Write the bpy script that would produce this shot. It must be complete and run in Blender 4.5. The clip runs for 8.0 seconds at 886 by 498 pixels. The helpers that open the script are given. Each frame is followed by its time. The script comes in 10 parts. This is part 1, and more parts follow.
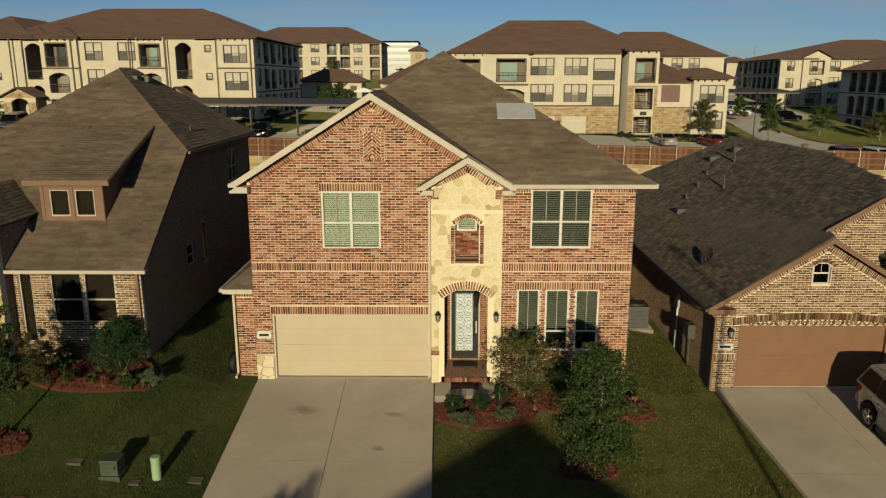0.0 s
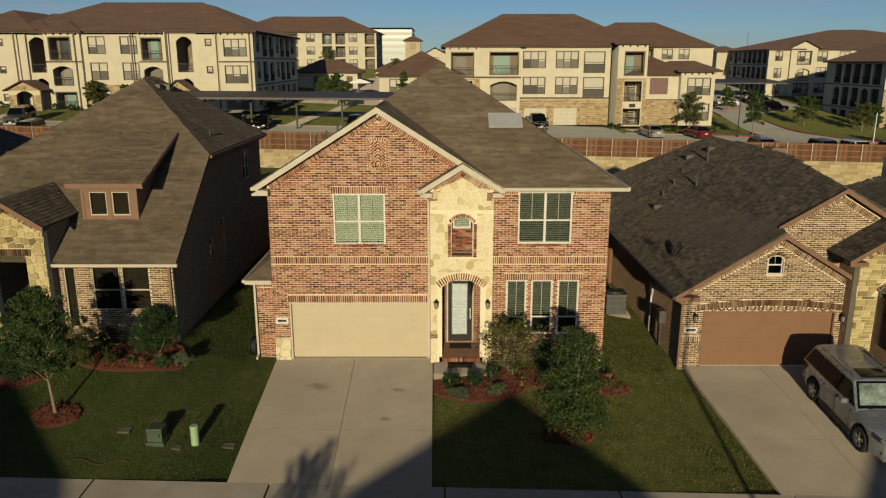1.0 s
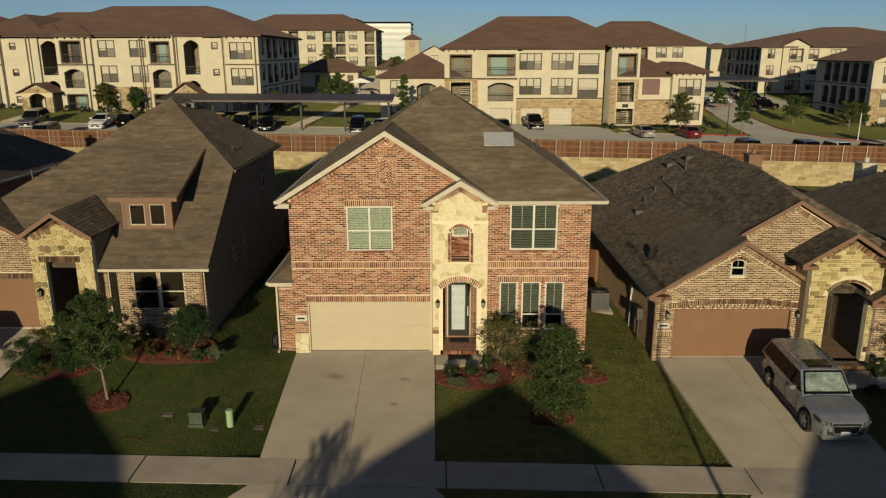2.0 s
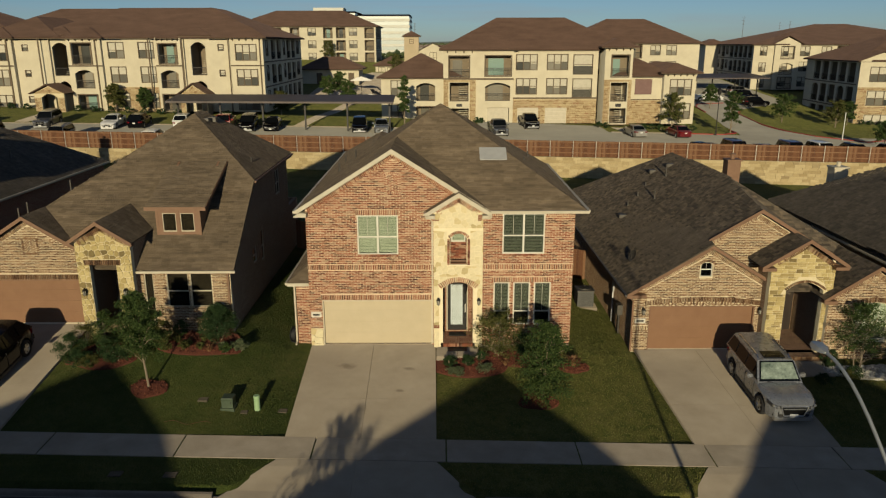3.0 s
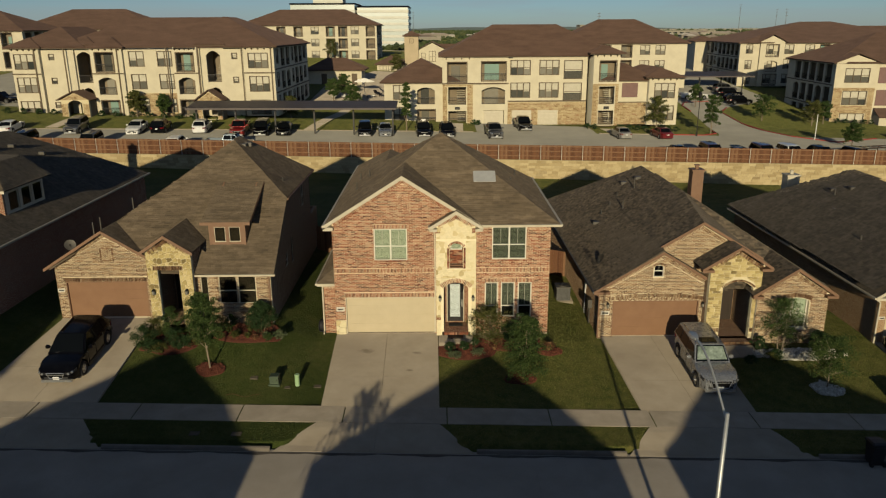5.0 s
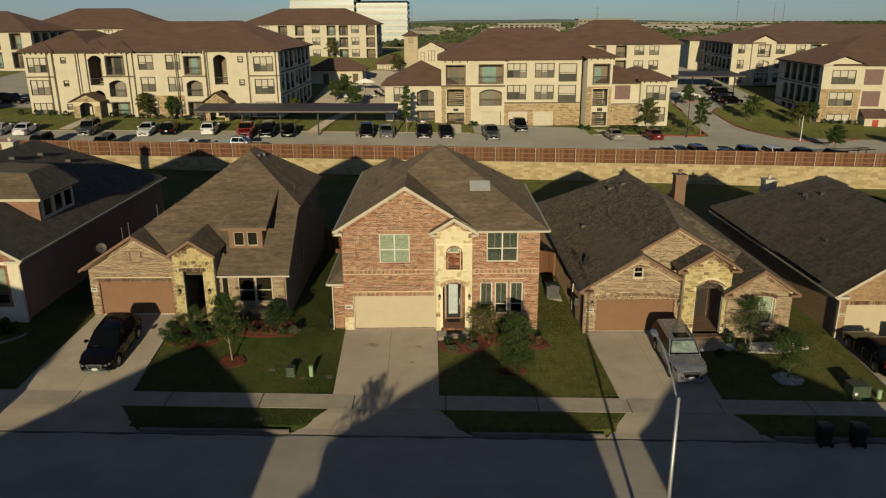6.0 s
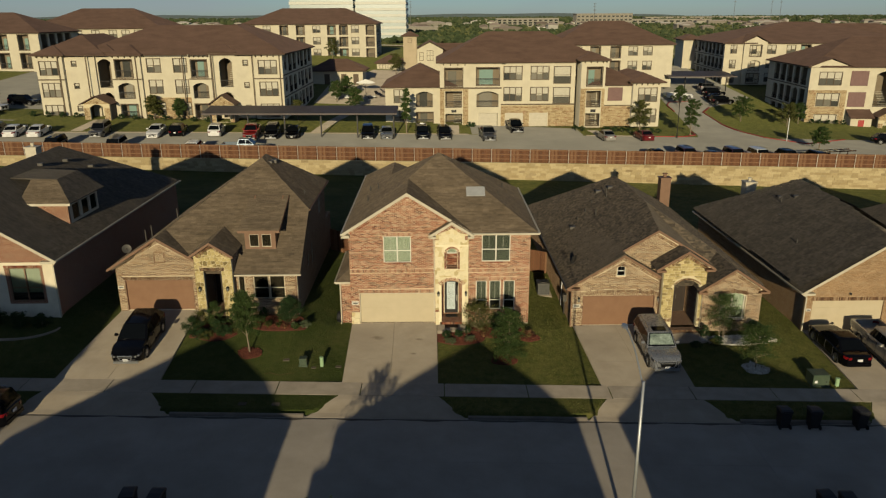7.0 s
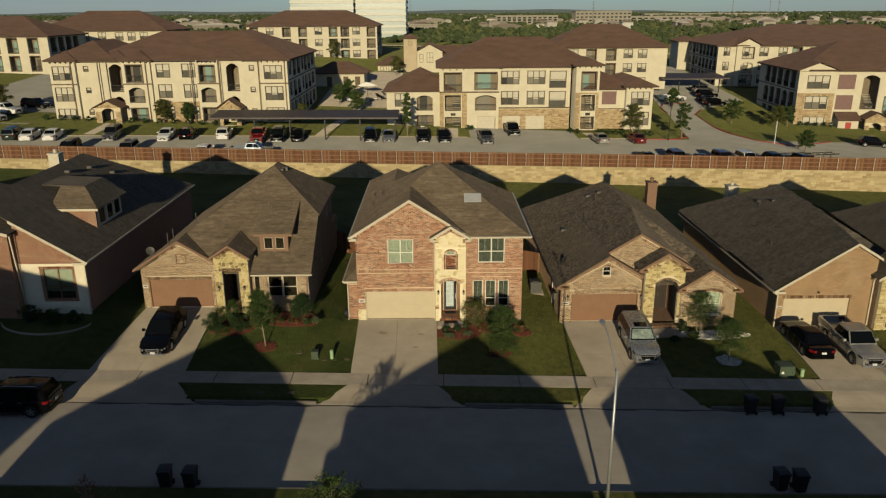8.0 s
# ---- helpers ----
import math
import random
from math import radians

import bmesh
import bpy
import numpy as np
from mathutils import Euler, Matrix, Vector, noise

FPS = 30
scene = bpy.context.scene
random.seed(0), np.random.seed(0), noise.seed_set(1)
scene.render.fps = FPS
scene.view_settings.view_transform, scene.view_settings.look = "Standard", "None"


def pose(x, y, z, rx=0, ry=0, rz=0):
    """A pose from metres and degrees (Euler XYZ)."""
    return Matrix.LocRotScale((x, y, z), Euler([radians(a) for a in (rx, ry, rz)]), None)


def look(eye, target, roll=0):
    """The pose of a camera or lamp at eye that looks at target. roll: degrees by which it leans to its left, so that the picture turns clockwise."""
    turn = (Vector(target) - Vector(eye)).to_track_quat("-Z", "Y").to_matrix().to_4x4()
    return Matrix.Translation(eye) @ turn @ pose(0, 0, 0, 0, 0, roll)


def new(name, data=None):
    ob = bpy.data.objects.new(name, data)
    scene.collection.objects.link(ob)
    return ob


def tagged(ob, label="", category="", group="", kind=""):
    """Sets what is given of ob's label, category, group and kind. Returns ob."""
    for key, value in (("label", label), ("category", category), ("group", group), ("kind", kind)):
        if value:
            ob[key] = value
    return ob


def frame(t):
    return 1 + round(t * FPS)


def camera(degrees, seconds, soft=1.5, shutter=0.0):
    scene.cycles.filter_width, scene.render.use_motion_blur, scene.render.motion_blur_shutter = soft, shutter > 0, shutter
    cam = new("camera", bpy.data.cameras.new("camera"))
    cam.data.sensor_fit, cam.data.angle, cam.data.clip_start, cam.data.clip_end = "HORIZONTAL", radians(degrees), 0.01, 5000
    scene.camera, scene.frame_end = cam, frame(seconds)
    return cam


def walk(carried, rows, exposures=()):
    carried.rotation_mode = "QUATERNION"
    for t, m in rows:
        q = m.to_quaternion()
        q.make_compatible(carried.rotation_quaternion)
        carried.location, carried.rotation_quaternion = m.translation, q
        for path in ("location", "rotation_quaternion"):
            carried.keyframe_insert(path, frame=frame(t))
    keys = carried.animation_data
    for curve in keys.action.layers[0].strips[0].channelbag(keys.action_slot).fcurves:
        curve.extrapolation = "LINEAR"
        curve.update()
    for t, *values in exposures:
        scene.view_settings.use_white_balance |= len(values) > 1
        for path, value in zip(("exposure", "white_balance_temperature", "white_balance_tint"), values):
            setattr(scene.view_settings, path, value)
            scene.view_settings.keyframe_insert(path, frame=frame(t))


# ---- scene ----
cam = camera(62.3, 8.0, soft=1.25)
PATH = [
    (0, (5.46, -21.762, 9.304), (5.446, -19.815, 8.847), 0.0),
    (0.5, (5.402, -23.096, 9.776), (5.397, -21.155, 9.292), 0.0),
    (1, (5.357, -24.502, 10.277), (5.359, -22.564, 9.783), -0.0),
    (1.5, (5.325, -25.997, 10.9), (5.328, -24.061, 10.397), -0.1),
    (3, (5.216, -30.783, 13.06), (5.225, -28.857, 12.521), -0.1),
    (3.5, (5.195, -32.4, 13.757), (5.203, -30.476, 13.209), -0.2),
    (4, (5.202, -34.11, 14.511), (5.208, -32.188, 13.955), -0.2),
    (4.5, (5.155, -35.79, 15.229), (5.163, -33.871, 14.665), -0.3),
    (6, (5.075, -41.124, 17.767), (5.089, -39.214, 17.175), -0.3),
    (6.5, (5.029, -42.882, 18.508), (5.045, -40.974, 17.909), -0.3),
    (7, (5.041, -44.707, 19.326), (5.059, -42.802, 18.719), -0.3),
    (7.5, (4.995, -46.504, 20.144), (5.015, -44.601, 19.53), -0.3),
    (8, (5.015, -48.447, 20.941), (5.034, -46.544, 20.324), -0.3),
]
walk(cam, [(t, look(eye, target, roll)) for t, eye, target, roll in PATH])

# ---- light ----
SUN_ELEV, SUN_AZ = radians(10.8), radians(4.0)   # low sun behind the viewer, light travels towards +y and slightly +x
sun_dir = Vector((math.sin(SUN_AZ) * math.cos(SUN_ELEV), math.cos(SUN_AZ) * math.cos(SUN_ELEV), -math.sin(SUN_ELEV)))
sun = new("sun", bpy.data.lights.new("sun", "SUN"))
sun.data.energy, sun.data.angle, sun.data.color = 4.15, radians(0.6), (1.0, 0.862, 0.575)
sun.matrix_world = Matrix.Translation((0, -60, 60)) @ sun_dir.to_track_quat("-Z", "Y").to_matrix().to_4x4()
world = bpy.data.worlds.new("sky")
scene.world = world
world.use_nodes = True
wn = world.node_tree
sky = wn.nodes.new("ShaderNodeTexSky")
sky.sky_type, sky.sun_disc = "NISHITA", False
sky.sun_elevation, sky.sun_rotation = SUN_ELEV, math.pi + SUN_AZ
sky.air_density, sky.dust_density, sky.ozone_density = 1.0, 3.0, 3.3
sky.altitude = 3000
cloud_at = wn.nodes.new("ShaderNodeMapping")
cloud_at.inputs["Scale"].default_value = (2.2, 2.2, 26.0)
wn.links.new(wn.nodes.new("ShaderNodeTexCoord").outputs["Generated"], cloud_at.inputs["Vector"])
cloud = wn.nodes.new("ShaderNodeTexNoise")
cloud.inputs["Scale"].default_value, cloud.inputs["Detail"].default_value, cloud.inputs["Roughness"].default_value = 1.3, 5.0, 0.6
wn.links.new(cloud_at.outputs[0], cloud.inputs["Vector"])
veil = wn.nodes.new("ShaderNodeMapRange")
veil.inputs["From Min"].default_value, veil.inputs["From Max"].default_value, veil.inputs["To Max"].default_value = 0.46, 0.72, 0.55
wn.links.new(cloud.outputs["Fac"], veil.inputs["Value"])
blend = wn.nodes.new("ShaderNodeMix")
blend.data_type = "RGBA"
blend.inputs[7].default_value = (4.6, 5.2, 5.6, 1)
wn.links.new(veil.outputs[0], blend.inputs[0])
wn.links.new(sky.outputs["Color"], blend.inputs[6])
wn.links.new(blend.outputs[2], wn.nodes["Background"].inputs["Color"])
wn.nodes["Background"].inputs["Strength"].default_value = 0.060
scene.view_settings.exposure = 0.0

# ---- small library ----
from mathutils.geometry import tessellate_polygon

rng = random.Random(7)


class Geo:
    """Vertices and faces of one mesh."""

    def __init__(self):
        self.v, self.f = [], []

    def add(self, verts, faces):
        n = len(self.v)
        self.v += [tuple(p) for p in verts]
        self.f += [tuple(i + n for i in q) for q in faces]
        return self

    def box(self, x0, x1, y0, y1, z0, z1, m=None):
        p = [(x0, y0, z0), (x1, y0, z0), (x1, y1, z0), (x0, y1, z0), (x0, y0, z1), (x1, y0, z1), (x1, y1, z1), (x0, y1, z1)]
        if m is not None:
            p = [m @ Vector(q) for q in p]
        return self.add(p, [(0, 3, 2, 1), (4, 5, 6, 7), (0, 1, 5, 4), (1, 2, 6, 5), (2, 3, 7, 6), (3, 0, 4, 7)])

    def prism(self, pts, d):
        """A polygon of 3D points (counter-clockwise seen against d's far side) drawn along the vector d."""
        n, d = len(pts), Vector(d)
        a = [Vector(p) for p in pts]
        return self.add(a + [p + d for p in a], [tuple(range(n))[::-1], tuple(range(n, 2 * n))] + [(i, (i + 1) % n, n + (i + 1) % n, n + i) for i in range(n)])

    def tube(self, p0, p1, r0, r1=None, n=8, cap=True):
        r1 = r0 if r1 is None else r1
        p0, p1 = Vector(p0), Vector(p1)
        d = (p1 - p0).normalized()
        s = d.orthogonal().normalized()
        t = d.cross(s)
        ring = [(s * math.cos(6.283185 * i / n) + t * math.sin(6.283185 * i / n)) for i in range(n)]
        f = [(i, (i + 1) % n, n + (i + 1) % n, n + i) for i in range(n)]
        if cap:
            f += [tuple(range(n))[::-1], tuple(range(n, 2 * n))]
        return self.add([p0 + q * r0 for q in ring] + [p1 + q * r1 for q in ring], f)

    def path(self, pts, r, n=6):
        for a, b in zip(pts, pts[1:]):
            self.tube(a, b, r, r, n)
        return self

    def loft(self, rings, cap=True):
        """Rings of equally many points, joined one to the next."""
        n = len(rings[0])
        v = [p for r in rings for p in r]
        f = [(k * n + i, k * n + (i + 1) % n, (k + 1) * n + (i + 1) % n, (k + 1) * n + i) for k in range(len(rings) - 1) for i in range(n)]
        if cap:
            f += [tuple(range(n))[::-1], tuple(range((len(rings) - 1) * n, len(rings) * n))]
        return self.add(v, f)

    def wall(self, outer, holes, o, u, n, thick):
        """A flat wall with openings: outer and holes are (along, up) outlines; o: its corner, u: along, n: outward; it reaches thick inwards."""
        o, u, n = Vector(o), Vector(u).normalized(), Vector(n).normalized()
        up = Vector((0, 0, 1))
        loops = [outer] + list(holes)
        flat = [q for lp in loops for q in lp]
        tris = tessellate_polygon([[Vector((a, b, 0)) for a, b in lp] for lp in loops])
        front = [o + u * a + up * b for a, b in flat]
        k = len(flat)
        v = front + [p - n * thick for p in front]
        f = []
        for t in tris:
            a, b, c = (front[i] for i in t)
            t = t if (b - a).cross(c - a).dot(n) > 0 else t[::-1]
            f += [tuple(t), tuple(i + k for i in t[::-1])]
        s = 0
        for lp in loops:
            m = len(lp)
            f += [(s + i, s + (i + 1) % m, k + s + (i + 1) % m, k + s + i) for i in range(m)]
            s += m
        return self.add(v, f)


def mesh_of(name, geo, mat, smooth=False, fix=True):
    me = bpy.data.meshes.new(name)
    me.from_pydata(geo.v, [], geo.f)
    if fix and len(geo.f) < 20000:
        bm = bmesh.new()
        bm.from_mesh(me)
        bmesh.ops.recalc_face_normals(bm, faces=bm.faces)
        bm.to_mesh(me)
        bm.free()
    me.materials.append(mat)
    if smooth:
        me.polygons.foreach_set("use_smooth", [True] * len(me.polygons))
    me.update()
    return me


def part(name, geo, mat, parent=None, label="", smooth=False, fix=True):
    ob = new(name, mesh_of(name, geo, mat, smooth, fix))
    if parent is not None:
        ob.parent = parent
    return tagged(ob, label)


def piece(name, me, parent, m):
    ob = new(name, me)
    ob.parent = parent
    ob.matrix_basis = m
    return ob


def thing(name, label, category, x=0, y=0, z=0, turn=0, group="", kind=""):
    ob = new(name)
    ob.empty_display_size = 0.2
    ob.matrix_basis = pose(x, y, z, 0, 0, turn)
    return tagged(ob, label, category, group, kind)


def rect(a0, a1, b0, b1):
    return [(a0, b0), (a1, b0), (a1, b1), (a0, b1)]


def arch(a0, a1, b0, b1, rise, n=10):
    """A rectangle whose top is a segmental arch that reaches b1 in the middle."""
    pts = [(a0, b0), (a1, b0)]
    for i in range(n + 1):
        s = 1 - 2 * i / n
        pts.append(((a0 + a1) / 2 + s * (a1 - a0) / 2, b1 - rise * s * s))
    return pts


def inside(p, poly):
    x, y = p
    c = False
    for (x0, y0), (x1, y1) in zip(poly, poly[1:] + poly[:1]):
        if (y0 > y) != (y1 > y) and x < (x1 - x0) * (y - y0) / (y1 - y0) + x0:
            c = not c
    return c


def smooth(a, b, t):
    t = min(1, max(0, (t - a) / (b - a)))
    return t * t * (3 - 2 * t)


def ramp(t, pts):
    if t <= pts[0][0]:
        return pts[0][1]
    for (a, va), (b, vb) in zip(pts, pts[1:]):
        if t <= b:
            return va + (vb - va) * (t - a) / (b - a)
    return pts[-1][1]


# ---- materials ----
def material(name, base, rough=0.8, metal=0.0, spec=0.5):
    m = bpy.data.materials.new(name)
    m.use_nodes = True
    nt = m.node_tree
    bs = nt.nodes["Principled BSDF"]
    bs.inputs["Base Color"].default_value = (*base, 1)
    bs.inputs["Roughness"].default_value = rough
    bs.inputs["Metallic"].default_value = metal
    bs.inputs["Specular IOR Level"].default_value = spec
    if rough > 0.8:
        bs.inputs["Diffuse Roughness"].default_value = 1.0
    return m


class Nodes:
    """Short hand for wiring a material."""

    def __init__(self, m):
        self.nt = m.node_tree
        self.bs = self.nt.nodes["Principled BSDF"]

    def node(self, kind, **inputs):
        n = self.nt.nodes.new("ShaderNode" + kind)
        for k, v in inputs.items():
            self.put(n.inputs[k.replace("_", " ")], v)
        return n

    def put(self, socket, v):
        if isinstance(v, bpy.types.NodeSocket):
            self.nt.links.new(v, socket)
        else:
            socket.default_value = v

    def pos(self, scale=(1, 1, 1)):
        g = self.node("TexCoord")
        mp = self.node("Mapping", Scale=scale)
        self.nt.links.new(g.outputs["Object"], mp.inputs["Vector"])
        return mp.outputs["Vector"]

    def noise(self, scale, detail=4, rough=0.6, vec=None, stretch=(1, 1, 1)):
        n = self.node("TexNoise", Scale=scale, Detail=detail, Roughness=rough)
        self.nt.links.new(vec if vec is not None else self.pos(stretch), n.inputs["Vector"])
        return n.outputs["Fac"]

    def ramp(self, fac, stops):
        r = self.node("ValToRGB")
        self.nt.links.new(fac, r.inputs["Fac"])
        e = r.color_ramp.elements
        while len(e) < len(stops):
            e.new(0.5)
        for el, (p, c) in zip(e, stops):
            el.position, el.color = p, (*c, 1)
        return r.outputs["Color"]

    def mix(self, fac, a, b, mode="MIX"):
        n = self.nt.nodes.new("ShaderNodeMix")
        n.data_type, n.blend_type = "RGBA", mode
        self.put(n.inputs[0], fac)
        self.put(n.inputs[6], a if isinstance(a, bpy.types.NodeSocket) else (*a, 1))
        self.put(n.inputs[7], b if isinstance(b, bpy.types.NodeSocket) else (*b, 1))
        return n.outputs[2]

    def math(self, op, a, b=0.0):
        n = self.nt.nodes.new("ShaderNodeMath")
        n.operation = op
        self.put(n.inputs[0], a)
        self.put(n.inputs[1], b)
        return n.outputs[0]

    def island(self):
        return self.node("NewGeometry").outputs["Random Per Island"]

    def each(self):
        return self.node("ObjectInfo").outputs["Random"]

    def base(self, c):
        self.put(self.bs.inputs["Base Color"], c)
        return self

    def rough(self, c):
        self.put(self.bs.inputs["Roughness"], c)
        return self

    def bump(self, h, strength=0.4, dist=0.02):
        b = self.node("Bump", Height=h, Strength=strength, Distance=dist)
        self.nt.links.new(b.outputs["Normal"], self.bs.inputs["Normal"])
        return self


def surface(name, c0, c1, scale=6.0, rough=0.85, fine=60.0, bump=0.15, metal=0.0, spec=0.4, stretch=(1, 1, 1), dirt=None, low=0.35, high=0.68):
    """A plain surface with blotches and grain: between two colours, at two scales."""
    m = material(name, c0, rough, metal, spec)
    n = Nodes(m)
    big = n.noise(scale, 5, 0.6, stretch=stretch)
    small = n.noise(fine, 3, 0.7, stretch=stretch)
    col = n.ramp(n.math("ADD", n.math("MULTIPLY", big, 0.65), n.math("MULTIPLY", small, 0.35)), [(low, c0), (high, c1)])
    if dirt:
        col = n.mix(n.math("MULTIPLY", n.ramp(n.noise(scale * 0.23, 4), [(0.5, (0, 0, 0)), (0.75, (1, 1, 1))]), 0.5), col, dirt)
    n.base(col)
    if bump:
        n.bump(small, bump, 0.01)
    return m


def varied(name, stops, rough=0.9, grain=25.0, amount=0.35, bump=0.2, per="island", spec=0.3):
    """Pieces of one kind: each takes its own colour of the ramp, with grain on it."""
    m = material(name, stops[0][1], rough, 0.0, spec)
    n = Nodes(m)
    col = n.ramp(n.island() if per == "island" else n.each(), stops)
    g = n.noise(grain, 4, 0.7)
    col = n.mix(amount, col, n.ramp(g, [(0.3, (0.25, 0.25, 0.25)), (0.7, (1, 1, 1))]), "MULTIPLY")
    n.base(col).bump(g, bump, 0.01)
    return m


RED_BRICK = [(0.0, (0.085, 0.034, 0.022)), (0.16, (0.165, 0.056, 0.032)), (0.38, (0.275, 0.094, 0.050)), (0.62, (0.345, 0.132, 0.073)), (0.82, (0.43, 0.225, 0.135)), (0.92, (0.44, 0.285, 0.185)), (1.0, (0.15, 0.080, 0.052))]
TAN_BRICK = [(0.0, (0.085, 0.045, 0.025)), (0.25, (0.15, 0.080, 0.042)), (0.55, (0.225, 0.128, 0.067)), (0.8, (0.315, 0.195, 0.108)), (0.92, (0.40, 0.285, 0.175)), (1.0, (0.15, 0.095, 0.058))]
M_brick = varied("red_brick", RED_BRICK)
M_brick_p = varied("red_brick_piece", RED_BRICK, per="object")
M_tan = varied("tan_brick", TAN_BRICK)
M_tan_p = varied("tan_brick_piece", TAN_BRICK, per="object")
M_mortar = surface("mortar", (0.60, 0.52, 0.365), (0.78, 0.69, 0.51), 3, 0.95, 80, 0.3)
M_mortar_red = surface("pink_mortar", (0.57, 0.44, 0.295), (0.74, 0.61, 0.44), 3, 0.95, 80, 0.3)


def brick_texture(name, c1, c2, mortar):
    """Far brickwork: the same bricks, too small to pick apart."""
    m = material(name, c1, 0.9, 0, 0.3)
    n = Nodes(m)
    g = n.node("TexCoord")
    geo = n.node("NewGeometry")
    sep = n.node("SeparateXYZ", Vector=g.outputs["Object"])
    sn = n.node("SeparateXYZ", Vector=geo.outputs["Normal"])
    side = n.math("GREATER_THAN", n.math("ABSOLUTE", sn.outputs["X"]), 0.6)
    along = n.node("Mix")
    n.put(along.inputs[0], side)
    n.put(along.inputs[2], sep.outputs["X"])
    n.put(along.inputs[3], sep.outputs["Y"])
    flat = n.math("GREATER_THAN", n.math("ABSOLUTE", sn.outputs["Z"]), 0.6)
    rise = n.node("Mix")
    n.put(rise.inputs[0], flat)
    n.put(rise.inputs[2], sep.outputs["Z"])
    n.put(rise.inputs[3], sep.outputs["Y"])
    v = n.node("CombineXYZ", X=along.outputs[0], Y=rise.outputs[0])
    b = n.node("TexBrick", Vector=v.outputs[0], Scale=1.0, Mortar_Size=0.006, Brick_Width=0.213, Row_Height=0.0762, Color1=(*c1, 1), Color2=(*c2, 1), Mortar=(*mortar, 1), Bias=0.0, Mortar_Smooth=0.1)
    blot = n.noise(1.3, 4)
    n.base(n.mix(0.4, b.outputs["Color"], n.ramp(blot, [(0.3, (0.55, 0.55, 0.55)), (0.7, (1, 1, 1))]), "MULTIPLY"))
    n.bump(n.math("SUBTRACT", 1.0, b.outputs["Fac"]), 0.5, 0.01)
    return m


M_tan_far = brick_texture("tan_brickwork", (0.19, 0.105, 0.058), (0.31, 0.20, 0.115), (0.55, 0.45, 0.31))
M_red_far = brick_texture("red_brickwork", (0.19, 0.068, 0.038), (0.30, 0.13, 0.075), (0.55, 0.45, 0.31))


def shingle_material(name, dark, mid, light):
    m = material(name, mid, 0.92, 0, 0.25)
    n = Nodes(m)
    tab = n.ramp(n.island(), [(0.0, dark), (0.5, mid), (1.0, light)])
    patch = n.ramp(n.noise(1.1, 3, 0.5, stretch=(0.35, 1, 1)), [(0.3, (0.72, 0.72, 0.72)), (0.7, (1, 1, 1))])
    streak = n.ramp(n.noise(2.6, 4, 0.6, stretch=(0.3, 1.6, 1.6)), [(0.36, (0.80, 0.80, 0.80)), (0.62, (1.14, 1.13, 1.11))])
    grit = n.noise(140, 2, 0.8)
    patch = n.mix(1.0, patch, streak, "MULTIPLY")
    n.base(n.mix(1.0, n.mix(0.3, tab, n.ramp(grit, [(0.3, (0.4, 0.4, 0.4)), (0.7, (1, 1, 1))]), "MULTIPLY"), patch, "MULTIPLY")).bump(n.noise(45, 3, 0.8), 0.9, 0.03)
    return m


M_sh_brown = shingle_material("brown_shingle", (0.128, 0.098, 0.066), (0.152, 0.117, 0.080), (0.180, 0.139, 0.096))
M_sh_dark = shingle_material("charcoal_shingle", (0.066, 0.054, 0.042), (0.115, 0.095, 0.073), (0.18, 0.142, 0.100))
M_sh_apt = surface("red_brown_shingle", (0.066, 0.038, 0.026), (0.110, 0.066, 0.047), 0.8, 0.92, 9, 0.5, stretch=(0.5, 0.5, 2.5))
M_cream = surface("cream_trim", (0.43, 0.385, 0.285), (0.52, 0.47, 0.36), 3, 0.6, 40, 0.05)
M_brown_trim = surface("brown_trim", (0.155, 0.085, 0.048), (0.205, 0.115, 0.068), 3, 0.6, 40, 0.05)
M_garage_cream = surface("cream_door_paint", (0.44, 0.37, 0.245), (0.49, 0.415, 0.28), 1.5, 0.55, 30, 0.03)
M_garage_brown = surface("brown_door_paint", (0.185, 0.095, 0.048), (0.22, 0.118, 0.062), 1.5, 0.55, 30, 0.03)
M_white = surface("white_vinyl", (0.52, 0.50, 0.43), (0.63, 0.61, 0.54), 4, 0.5, 40, 0.02)
M_dark = surface("dark_interior", (0.010, 0.010, 0.012), (0.02, 0.02, 0.022), 2, 0.9, 20, 0)
M_black = surface("black_metal", (0.012, 0.011, 0.010), (0.03, 0.028, 0.026), 8, 0.5, 60, 0.1, 0.3)
M_concrete = surface("concrete", (0.275, 0.23, 0.172), (0.355, 0.305, 0.235), 0.9, 0.92, 45, 0.25, dirt=(0.19, 0.155, 0.12))
M_walk = surface("walk_concrete", (0.265, 0.225, 0.172), (0.36, 0.31, 0.245), 1.4, 0.92, 45, 0.25, dirt=(0.18, 0.155, 0.12))
M_street = surface("street_concrete", (0.255, 0.225, 0.185), (0.345, 0.305, 0.255), 0.5, 0.9, 30, 0.2, dirt=(0.15, 0.13, 0.11))
M_asphalt = surface("parking_concrete", (0.165, 0.158, 0.136), (0.225, 0.214, 0.182), 0.3, 0.9, 18, 0.1, dirt=(0.115, 0.108, 0.092))
M_stucco = surface("cream_stucco", (0.55, 0.50, 0.375), (0.65, 0.60, 0.46), 0.7, 0.9, 30, 0.2)
M_stucco2 = surface("tan_stucco", (0.46, 0.38, 0.25), (0.56, 0.465, 0.32), 0.7, 0.9, 30, 0.2)
M_apt_trim = surface("taupe_trim", (0.082, 0.058, 0.034), (0.12, 0.085, 0.052), 3, 0.7, 40, 0.05)


def glass_material(name, tint, rough=0.04):
    m = material(name, tint, rough, 0.0, 0.9)
    n = Nodes(m)
    n.bump(n.noise(1.2, 2, 0.4), 0.03, 0.02)
    return m


